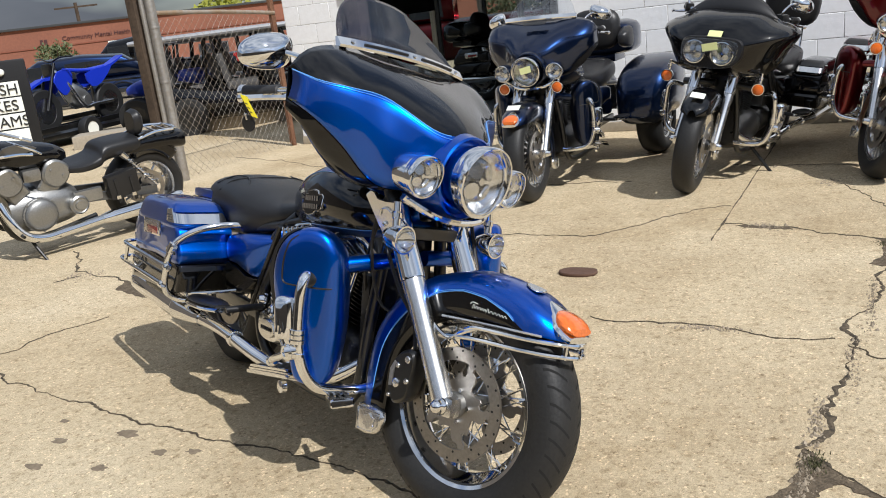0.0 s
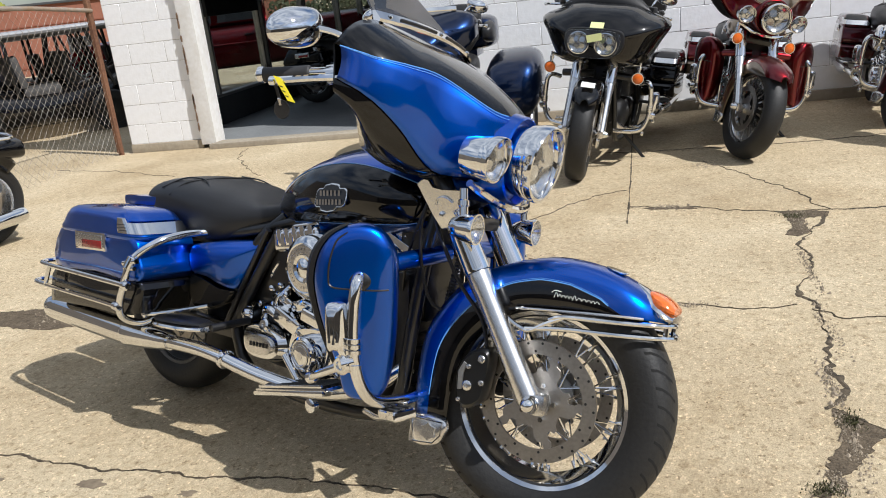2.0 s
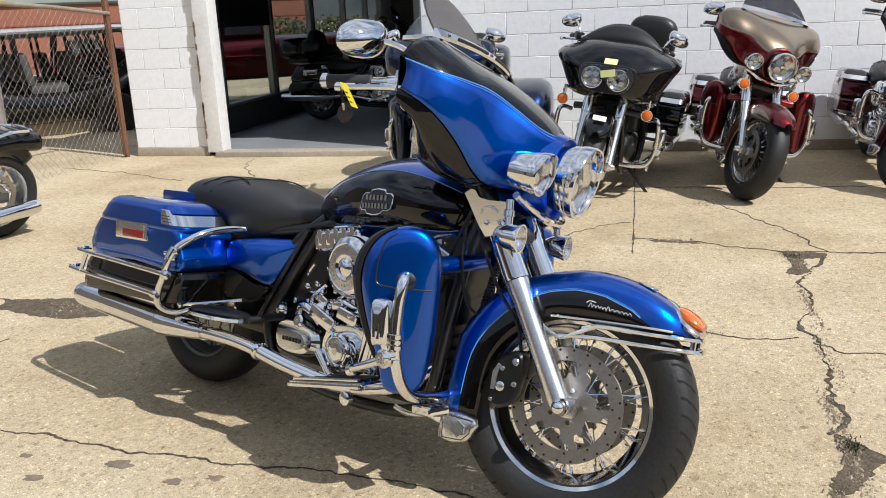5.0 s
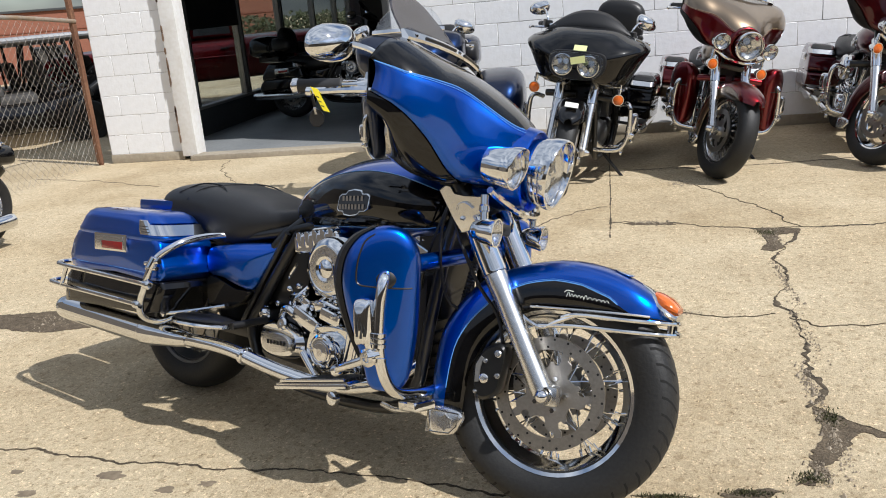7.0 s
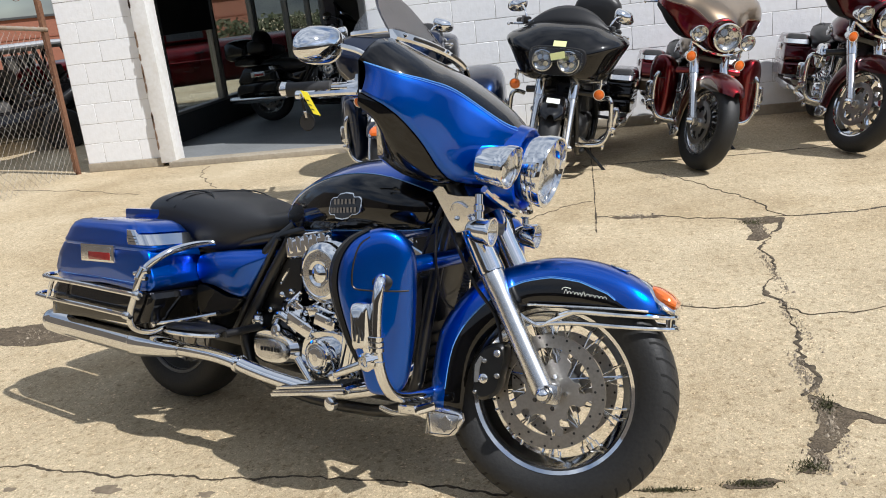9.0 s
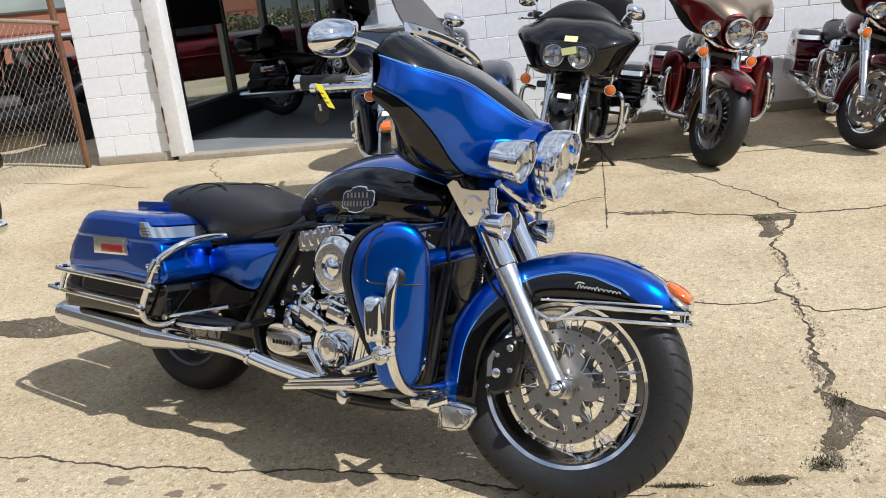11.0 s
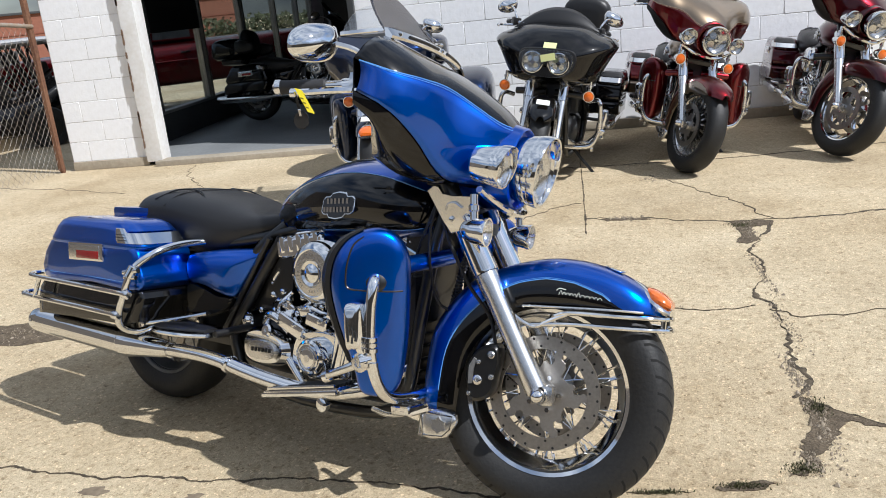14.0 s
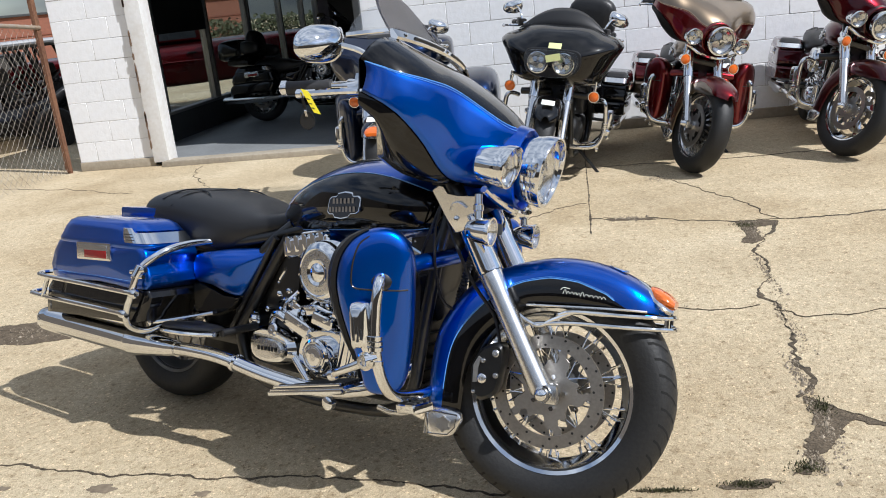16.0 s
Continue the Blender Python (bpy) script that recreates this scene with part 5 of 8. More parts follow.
def engine_guard(root, fine, cover=None):
    guards = {}
    for s in (-1, 1):
        b = bm_new()
        pts = [(1.215, s * 0.27, 0.600), (1.240, s * 0.310, 0.614), (1.257, s * 0.336, 0.612), (1.263, s * 0.352, 0.585), (1.262, s * 0.358, 0.53), (1.264, s * 0.360, 0.46), (1.270, s * 0.356, 0.40), (1.276, s * 0.340, 0.345), (1.282, s * 0.312, 0.308), (1.288, s * 0.27, 0.292), (1.292, s * 0.20, 0.285), (1.285, s * 0.14, 0.283)]
        tube(b, pts, 0.0160, n=14)
        guards[s] = part("engine_guard", b, CHROME, root, "chrome tubular engine guard")
        q = bm_new()
        tube(q, [(1.255, s * 0.245, 0.636), (1.275, s * 0.13, 0.646), (1.278, s * 0.03, 0.650)], 0.024, n=14)
        part("crossbar_cover", q, cover or FRAME, root, "painted guard crossbar cover")
        if fine:
            for k in (0.30, 0.62):
                q = bm_new()
                at = V(1.255, s * 0.245, 0.636).lerp(V(1.277, s * 0.06, 0.648), k)
                lathe(q, [(0.0245, -0.004), (0.026, -0.003), (0.026, 0.003), (0.0245, 0.004)], at, (0.1, -s, 0.05), n=16)
                part("cover_band", q, FRAME, root, "black band on the crossbar")
    if fine:
        b = bm_new()
        turn = Matrix.Rotation(radians(-12), 3, "Y") @ Matrix.Rotation(radians(-18), 3, "Z")
        box(b, (1.312, -0.246, 0.262), (0.090, 0.066, 0.026), turn, bevel=0.009, seg=3)
        pedal = part("brake_pedal", b, CHROME, root, "chrome rear brake pedal")
        for k in range(3):
            b = bm_new()
            box(b, V(1.312, -0.246, 0.262) + turn @ V(0.0, -0.020 + 0.020 * k, 0.0145), (0.074, 0.010, 0.005), turn, bevel=0.002)
            part("pedal_rib", b, RUBBER, pedal, "black rubber rib")
        b = bm_new()
        tube(b, [(1.300, -0.240, 0.252), (1.265, -0.225, 0.232), (1.20, -0.205, 0.215), (1.14, -0.19, 0.215)], 0.009, n=10)
        part("pedal_arm", b, CHROME, pedal, "chrome pedal arm")
    for s in (-1, 1):
        guard = guards[s]
        for z in (0.462, 0.448, 0.434, 0.398):
            b = bm_new()
            lathe(b, [(0.0165, -0.006), (0.0215, -0.005), (0.0215, 0.005), (0.0165, 0.006)], (1.2655 + (0.45 - z) * 0.08, s * 0.360, z), (0, 0, 1), n=18)
            part("guard_ring", b, CHROME, guard, "chrome clamp ring")
        b = bm_new()
        cyl(b, (1.268, s * 0.362, 0.410), (1.252, s * 0.388, 0.404), 0.0185, n=14)
        lathe(b, [(0.016, -0.020), (0.025, -0.014), (0.025, 0.010), (0.019, 0.016), (0.012, 0.016), (0.010, 0.012)], (1.252, s * 0.376, 0.402), (0.15, s, 0), n=20)
        part("peg_clamp", b, CHROME, guard, "chrome highway-peg clamp")
        b = bm_new()
        tube(b, [(1.245, s * 0.378, 0.398), (1.20, s * 0.384, 0.376), (1.155, s * 0.382, 0.356), (1.125, s * 0.37, 0.340)], 0.0125, n=12, r_end=0.009)
        lathe(b, [(0.010, -0.012), (0.016, -0.008), (0.016, 0.008), (0.010, 0.012)], (1.128, s * 0.370, 0.342), (-0.9, 0, -0.35), n=14)
        part("peg_arm", b, CHROME, guard, "chrome peg arm")
        b = bm_new()
        face = soft_outline([(-0.021, -0.056), (-0.021, 0.040), (-0.013, 0.056), (0.013, 0.056), (0.021, 0.040), (0.021, -0.056), (0.010, -0.062), (-0.010, -0.062)], 3)
        pillow(b, face, 0.020, lambda x, z, q: (1.238 + x * 0.80 - 0.10 * z, s * (0.378 + q + x * -0.60 * 0.9), 0.498 + z), 0.010)
        peg = part("highway_peg", b, CHROME, guard, "folded chrome highway peg", sharp=60)
        for x0, z0, z1 in ((-0.009, -0.040, 0.020), (0.001, -0.044, 0.008), (0.010, -0.038, -0.010)):
            b = bm_new()
            tube(b, [(1.239 + (x0 + 0.003 * w) * 0.80 - 0.10 * z, s * (0.4055 - (x0 + 0.003 * w) * 0.54), 0.498 + z) for w, z in ((0, z0), (1, z0 * 0.5 + z1 * 0.5), (0, z1))], 0.0034, n=6, r_end=0.001)
            part("peg_inlay", b, RUBBER, peg, "black rubber flame inlay")
        b = bm_new()
        cyl(b, (1.246, s * 0.385, 0.448), (1.254, s * 0.372, 0.418), 0.011, n=10)
        part("peg_pivot", b, CHROME, peg)


def tank_badge(tank, s, fine):
    b = bm_new()
    c = V(1.000, s * 0.2005, 0.785)
    to = lambda x, z, q: (c.x + x, c.y + s * (q - 0.004 - z * 0.25 - x * x * 1.2), c.z + z + x * 0.07)
    shield = [(-0.062, 0.018), (-0.052, 0.026), (-0.034, 0.026), (-0.026, 0.036), (0.0, 0.040), (0.026, 0.036), (0.034, 0.026), (0.052, 0.026), (0.062, 0.018), (0.062, -0.018), (0.052, -0.026), (0.034, -0.026), (0.026, -0.036), (0.0, -0.040), (-0.026, -0.036), (-0.034, -0.026), (-0.052, -0.026), (-0.062, -0.018)]
    plate(b, shield, 0.009, to, bevel=0.0015)
    badge = part("tank_badge", b, CHROME, tank, "silver shield-shaped tank badge")
    b = bm_new()
    plate(b, [(x * 0.93, z * 0.9) for x, z in shield], 0.0105, to)
    part("badge_field", b, BLACK, badge)
    for row, z in ((0, 0.012), (1, -0.012)):
        for k in range(6 if row == 0 else 8):
            n = 6 if row == 0 else 8
            x = (k - (n - 1) / 2) * (0.088 / n if row == 0 else 0.104 / n)
            b = bm_new()
            box(b, to(x, z, 0.0115), (0.008, 0.002, 0.015))
            part("badge_bar", b, CHROME, badge)


def fuel_tank(root, paint, second, stripe, fine):
    st = dense([(0.575, 0, 0.035, 0.672, 0.712), (0.63, 0, 0.080, 0.664, 0.776), (0.70, 0, 0.118, 0.660, 0.828), (0.80, 0, 0.158, 0.662, 0.874), (0.92, 0, 0.187, 0.668, 0.907), (1.03, 0, 0.196, 0.675, 0.918), (1.13, 0, 0.188, 0.685, 0.906), (1.22, 0, 0.155, 0.70, 0.872), (1.28, 0, 0.085, 0.73, 0.83)], 4)
    n = 36

    def slot(i, j):
        t = (j + 0.5) / n * 360
        side = min(abs(t - 0), abs(t - 360), abs(t - 180))
        f = i / (len(st) - 1)
        return 1 if side < 36 - 30 * max(0.0, 0.30 - f) / 0.16 and f > 0.14 else 0
    b = bm_new()
    loft(b, st, n=n, power=2.3, mats=slot)
    tank = part("fuel_tank", b, [paint, second], root, "two-tone fuel tank", sharp=60)
    b = bm_new()
    for s in (-1, 1):
        for t in (40, -40):
            pts = []
            for x, yc, hw, z0, z1 in st[4:-3]:
                c, q = math.cos(radians(t)), math.sin(radians(t))
                pts.append((x, s * (hw * abs(c) ** (2 / 2.3) + 0.0008), (z0 + z1) / 2 + (z1 - z0) / 2 * math.copysign(abs(q) ** (2 / 2.3), q)))
            tube(b, pts, 0.0014, n=5, k=1)
    part("pinstripe", b, stripe, tank)
    b = bm_new()
    loft(b, dense([(0.66, 0, 0.03, 0.77, 0.812), (0.78, 0, 0.045, 0.84, 0.876), (0.92, 0, 0.048, 0.89, 0.916), (1.06, 0, 0.045, 0.90, 0.926), (1.17, 0, 0.03, 0.87, 0.900)], 3), n=16)
    part("console", b, BLACK, tank, "black tank console")
    for s in (-1, 1):
        tank_badge(tank, s, fine)
    return tank


def seat(root, fine):
    st = dense([(-0.085, 0, 0.07, 0.650, 0.705), (-0.055, 0, 0.125, 0.632, 0.746), (0.0, 0, 0.160, 0.612, 0.774), (0.09, 0, 0.178, 0.596, 0.790), (0.18, 0, 0.188, 0.584, 0.794), (0.28, 0, 0.195, 0.568, 0.788), (0.38, 0, 0.193, 0.570, 0.772), (0.47, 0, 0.174, 0.592, 0.748), (0.55, 0, 0.140, 0.632, 0.732), (0.63, 0, 0.105, 0.655, 0.738), (0.70, 0, 0.055, 0.685, 0.745)], 4)
    b = bm_new()
    loft(b, st, n=32, power=2.9)
    s = part("seat", b, LEATHER, root, "black stitched two-up seat", sharp=70)
    b = bm_new()
    for y in (-1, 1):
        tube(b, [(0.10, y * 0.165, 0.755), (0.16, y * 0.12, 0.788), (0.22, y * 0.095, 0.7915), (0.30, y * 0.115, 0.780), (0.38, y * 0.165, 0.725)], 0.0028, n=6)
    tube(b, [(0.17, -0.182, 0.735), (0.21, -0.14, 0.777), (0.24, -0.07, 0.790), (0.25, 0, 0.7925), (0.24, 0.07, 0.790), (0.21, 0.14, 0.777), (0.17, 0.182, 0.735)], 0.0028, n=6)
    part("seat_seam", b, LEATHER, s, "raised seat seam")
    return s


def side_cover(root, s, paint, second):
    """A swept side cover; its second-colour lower panel stands in for a dark reflection."""
    skin = lambda x, q: s * (0.176 + q - 0.25 * (x - 0.33) - 0.06 * max(0.0, x - 0.5))
    upper = [(0.335, 0.578), (0.42, 0.602), (0.505, 0.614), (0.640, 0.618), (0.600, 0.568), (0.560, 0.515), (0.515, 0.458), (0.46, 0.462), (0.40, 0.485), (0.335, 0.500)]
    b = bm_new()
    pillow(b, soft_outline(upper, 3), 0.036, lambda x, z, q: (x, skin(x, q), z), 0.022)
    cover = part("side_cover", b, paint, root, "glossy side cover", sharp=60)
    # Lower panel: dark reflection on the cover, put in as a second colour.
    b = bm_new()
    plate(b, soft_outline([(0.335, 0.494), (0.40, 0.479), (0.46, 0.456), (0.512, 0.452), (0.49, 0.415), (0.43, 0.386), (0.35, 0.380), (0.33, 0.43)], 3), 0.040, lambda x, z, q: (x, skin(x, q), z), bevel=0.012)
    part("cover_base", b, second, cover, "lower part of the side cover, coloured as a dark reflection")


def chassis(root, fine, on_stand=True):
    b = bm_new()
    for s in (-1, 1):
        tube(b, [(1.30, s * 0.04, 0.88), (1.27, s * 0.09, 0.70), (1.24, s * 0.12, 0.45), (1.20, s * 0.13, 0.24), (1.05, s * 0.13, 0.175), (0.70, s * 0.14, 0.175), (0.52, s * 0.14, 0.24), (0.50, s * 0.14, 0.45), (0.60, s * 0.13, 0.62), (0.68, s * 0.09, 0.70)], 0.019, n=10, k=3)
        tube(b, [(1.26, s * 0.03, 0.90), (1.0, s * 0.05, 0.78), (0.70, s * 0.10, 0.68), (0.40, s * 0.15, 0.62), (0.05, s * 0.16, 0.58)], 0.018, n=10, k=3)
        tube(b, [(0.70, s * 0.13, 0.66), (0.60, s * 0.145, 0.50), (0.50, s * 0.15, 0.34)], 0.019, n=10)
        tube(b, [(0.66, s * 0.145, 0.66), (0.565, s * 0.155, 0.50), (0.47, s * 0.16, 0.345)], 0.011, n=8)
        box(b, (0.25, s * 0.10, 0.30), (0.56, 0.03, 0.05), bevel=0.01)
    cyl(b, (1.35, 0, 0.78), (1.25, 0, 0.99), 0.035, n=16)
    box(b, (0.62, 0, 0.52), (0.26, 0.26, 0.20), bevel=0.03)
    box(b, (1.20, 0, 0.60), (0.10, 0.16, 0.28), bevel=0.02)
    fr = part("frame", b, FRAME, root, "black tubular frame")
    if fine:
        for s in (-1, 1):
            for k, p in enumerate(([(1.40, 0.10, 0.95), (1.33, 0.15, 0.80), (1.40, 0.14, 0.62), (1.47, 0.12, 0.52), (1.50, 0.13, 0.45)], [(1.36, 0.12, 0.92), (1.30, 0.16, 0.74), (1.31, 0.14, 0.55), (1.36, 0.09, 0.50), (1.43, 0.10, 0.47)], [(1.30, 0.10, 0.86), (1.24, 0.14, 0.66), (1.18, 0.10, 0.50)])):
                b = bm_new()
                tube(b, [(x, s * y, z) for x, y, z in p], 0.0045 if k else 0.0055, n=6)
                part("control_cable", b, PLASTIC, fr, "black cable")
        b = bm_new()
        pts = []
        for i in range(110):
            a = i * 1.3
            c = V(1.36, -0.07, 0.66).lerp(V(1.30, -0.07, 0.46), i / 109)
            pts.append(c + V(math.cos(a) * 0.009, math.sin(a) * 0.009, 0))
        tube(b, pts, 0.0042, n=5, k=1)
        part("coiled_lead", b, PLASTIC, fr, "black coiled lead")
    b = bm_new()
    box(b, (1.200, 0, 0.425), (0.045, 0.235, 0.34), bevel=0.010)
    cool = part("oil_cooler", b, PLASTIC, root, "black oil cooler and regulator block")
    for k in range(9 if fine else 0):
        b = bm_new()
        box(b, (1.227, 0, 0.285 + 0.035 * k), (0.012, 0.200, 0.007), bevel=0.002)
        part("cooler_fin", b, FRAME, cool)
    for s in (-1, 1):
        b = bm_new()
        tilt = Matrix.Rotation(radians(-12), 3, "Y")
        box(b, (0.965, s * 0.262, 0.258), (0.30, 0.100, 0.011), tilt, bevel=0.005)
        box(b, (0.962, s * 0.312, 0.250), (0.30, 0.011, 0.013), tilt, bevel=0.005)
        box(b, (0.968, s * 0.310, 0.270), (0.27, 0.009, 0.008), tilt, bevel=0.003)
        cyl(b, (0.90, s * 0.15, 0.215), (0.90, s * 0.27, 0.235), 0.014, n=10)
        cyl(b, (1.03, s * 0.15, 0.235), (1.03, s * 0.27, 0.262), 0.014, n=10)
        lathe(b, [(0.012, 0), (0.02, 0.004), (0.02, 0.02), (0.012, 0.024)], (1.045, s * 0.285, 0.232), (0, s, 0), n=14)
        fb = part("footboard", b, CHROME, root, "chrome rider footboard")
        for k in range(6 if fine else 0):
            b = bm_new()
            box(b, (0.965, s * (0.222 + 0.015 * k), 0.2665), (0.275, 0.010, 0.008), Matrix.Rotation(radians(-12), 3, "Y"), bevel=0.002)
            part("pad_rib", b, RUBBER, fb)
        b = bm_new()
        loft(b, dense([(0.345, s * 0.330, 0.028, 0.350, 0.366), (0.40, s * 0.332, 0.050, 0.346, 0.370), (0.52, s * 0.325, 0.053, 0.350, 0.376), (0.60, s * 0.315, 0.034, 0.358, 0.376)], 3), n=16)
        pf = part("passenger_board", b, CHROME, root, "chrome passenger footboard")
        b = bm_new()
        loft(b, dense([(0.355, s * 0.330, 0.024, 0.362, 0.376), (0.41, s * 0.332, 0.044, 0.364, 0.382), (0.52, s * 0.325, 0.046, 0.370, 0.387), (0.585, s * 0.315, 0.027, 0.372, 0.384)], 3), n=16)
        cyl(b, (0.60, s * 0.31, 0.368), (0.61, s * 0.18, 0.375), 0.012, n=10)
        part("passenger_pad", b, PLASTIC, pf, "black rubber pad")
    if not fine:
        b = bm_new()
        tube(b, [(1.00, -0.16, 0.22), (1.10, -0.18, 0.235), (1.18, -0.18, 0.25), (1.24, -0.17, 0.262)], 0.010, n=8)
        box(b, (1.262, -0.165, 0.268), (0.075, 0.06, 0.018), Matrix.Rotation(radians(-22), 3, "Y"), bevel=0.006)
        part("brake_pedal", b, CHROME, root, "chrome brake pedal")
    b = bm_new()
    tube(b, [(0.98, 0.14, 0.22), (0.98, 0.24, 0.12), (0.985, 0.33, 0.036), (1.00, 0.36, 0.024)], 0.012, n=8)
    box(b, (1.00, 0.375, 0.020), (0.05, 0.06, 0.012), Matrix.Rotation(radians(10), 3, "X"), bevel=0.004)
    if on_stand:
        part("side_stand", b, FRAME, root, "lowered black side stand")
    # rear mudguard
    b, rings = bm_new(), []
    for i in range(15):
        a = radians(-15 + 165 * i / 14)
        r = 0.365
        x, z = -math.sin(a - radians(60)) * r, 0.31 + math.cos(a - radians(60)) * r
        nrm = V(x, 0, z - 0.31).normalized()
        ring = []
        for y, d in ((-0.105, -0.10), (-0.105, -0.03), (-0.09, -0.008), (-0.05, 0.004), (0, 0.008), (0.05, 0.004), (0.09, -0.008), (0.105, -0.03), (0.105, -0.10)):
            ring.append(V(x, y, z) + nrm * d)
        rings.append(ring)
    ring_faces(b, rings, closed=False)
    return b


def tour_trunk(root, paint, second):
    """A top box with a wrap-round passenger backrest and arm rests."""
    b = bm_new()
    loft(b, dense([(-0.50, 0, 0.20, 0.82, 0.98), (-0.47, 0, 0.26, 0.79, 1.03), (-0.30, 0, 0.29, 0.78, 1.06), (-0.12, 0, 0.27, 0.79, 1.04), (-0.09, 0, 0.22, 0.82, 1.0)], 3), n=28, power=4.5)
    box(b, (-0.28, 0, 0.76), (0.30, 0.25, 0.06), bevel=0.01)
    tk = part("top_box", b, paint, root, "glossy top box")
    b = bm_new()
    loft(b, dense([(-0.12, 0, 0.18, 0.86, 1.10), (-0.08, 0, 0.20, 0.84, 1.16), (-0.03, 0, 0.19, 0.84, 1.14), (0.0, 0, 0.15, 0.88, 1.08)], 3), n=24, power=3.2)
    for s in (-1, 1):
        loft(b, dense([(-0.14, s * 0.25, 0.03, 0.86, 1.0), (-0.04, s * 0.26, 0.05, 0.84, 1.01), (0.08, s * 0.26, 0.045, 0.86, 0.98), (0.12, s * 0.25, 0.02, 0.89, 0.95)], 3), n=14, power=3)
    part("backrest", b, LEATHER, tk, "padded passenger backrest")


def shark_fairing(root, second, fine):
    """A frame-mounted fairing with a twin-lamp opening and drooping sides."""
    half = [(0.0, 1.112), (0.12, 1.112), (0.215, 1.096), (0.295, 1.058), (0.37, 1.030), (0.415, 1.000), (0.418, 0.965), (0.372, 0.885), (0.322, 0.790), (0.262, 0.722), (0.12, 0.702), (0.0, 0.700)]
    edge = soft_outline(half + [(-y, z) for y, z in reversed(half[1:-1])], 3)
    mid_z = 0.890

    def ring(sc, x):
        return [V(x - 0.10 * abs(y) * sc - 0.22 * max(0.0, z - 0.96), y * sc, mid_z + (z - mid_z) * (sc if z < mid_z else 1 - (1 - sc) * 0.92)) for y, z in edge]
    rings = [ring(sc, x) for sc, x in ((1.0, 1.20), (1.005, 1.25), (0.985, 1.31), (0.93, 1.37), (0.85, 1.425), (0.74, 1.470), (0.60, 1.505), (0.42, 1.530), (0.2, 1.545))]
    b = bm_new()
    ring_faces(b, rings, caps=(False, True))
    sh = part("fairing", b, second, root, "black frame-mounted fairing", sharp=60)
    b = bm_new()
    ring_faces(b, [[V(p.x + bk, p.y * q, mid_z + (p.z - mid_z) * q) for p in rings[0]] for q, bk in ((1, 0.0), (0.95, -0.06), (0.7, -0.10), (0.1, -0.11))], caps=(False, True))
    part("inner_fairing", b, PLASTIC, sh, "black inner fairing", sharp=60)

    def panel(scale, deep, lift):
        q = bm_new()
        out = soft_outline([(-0.195, 0.965), (-0.18, 1.03), (-0.09, 1.048), (0.09, 1.048), (0.18, 1.03), (0.195, 0.965), (0.165, 0.90), (0.09, 0.872), (-0.09, 0.872), (-0.165, 0.90)], 4)
        plate(q, [(y * scale * 0.98, 0.880 + (z - 0.962) * scale * 1.02) for y, z in out], deep, lambda y, z, w: (1.515 + lift + w - 1.0 * y * y - (z - 0.880) * 0.15, y, z), bevel=0.005)
        return q
    opening = part("lamp_panel", panel(1.0, 0.05, 0.0), PLASTIC, sh, "dark lamp opening")
    for s in (-1, 1):
        lamp(root, Matrix.Identity(4), (1.572, s * 0.086, 0.878), (1, s * 0.06, 0.0), 0.067, 0.05, 0, "headlamp", "round twin headlamp", PLASTIC)
    cover = part("lamp_cover", panel(0.93, 0.004, 0.088), LENS, opening, "clear lamp cover")
    cover.visible_shadow = False
    b = bm_new()
    box(b, (1.512, 0.01, 0.985), (0.004, 0.085, 0.044), Matrix.Rotation(radians(-42), 3, "Y"))
    part("paper_note", b, NOTE, sh, "yellow paper note")
    b = bm_new()
    box(b, (1.614, 0.02, 0.918), (0.003, 0.095, 0.045), Matrix.Rotation(radians(14), 3, "X"))
    part("paper_note", b, NOTE, sh, "yellow paper note")
    b, rows = bm_new(), []
    for i in range(21):
        y = -0.30 + 0.60 * i / 20
        g = max(0.0, 1 - (abs(y) / 0.30) ** 2.2)
        base = V(1.275 - 0.35 * y * y, y, 1.092 - 0.30 * y * y)
        rows.append([base, base + V(-0.03 * g, 0, 0.050 * g), base + V(-0.075 * g, 0, 0.100 * g), base + V(-0.115 * g - 0.004, 0, 0.125 * g - 0.004)])
    ring_faces(b, rows, closed=False)
    part("windshield", b, PLASTIC, sh, "low black windshield", solid=0.004)
    return sh


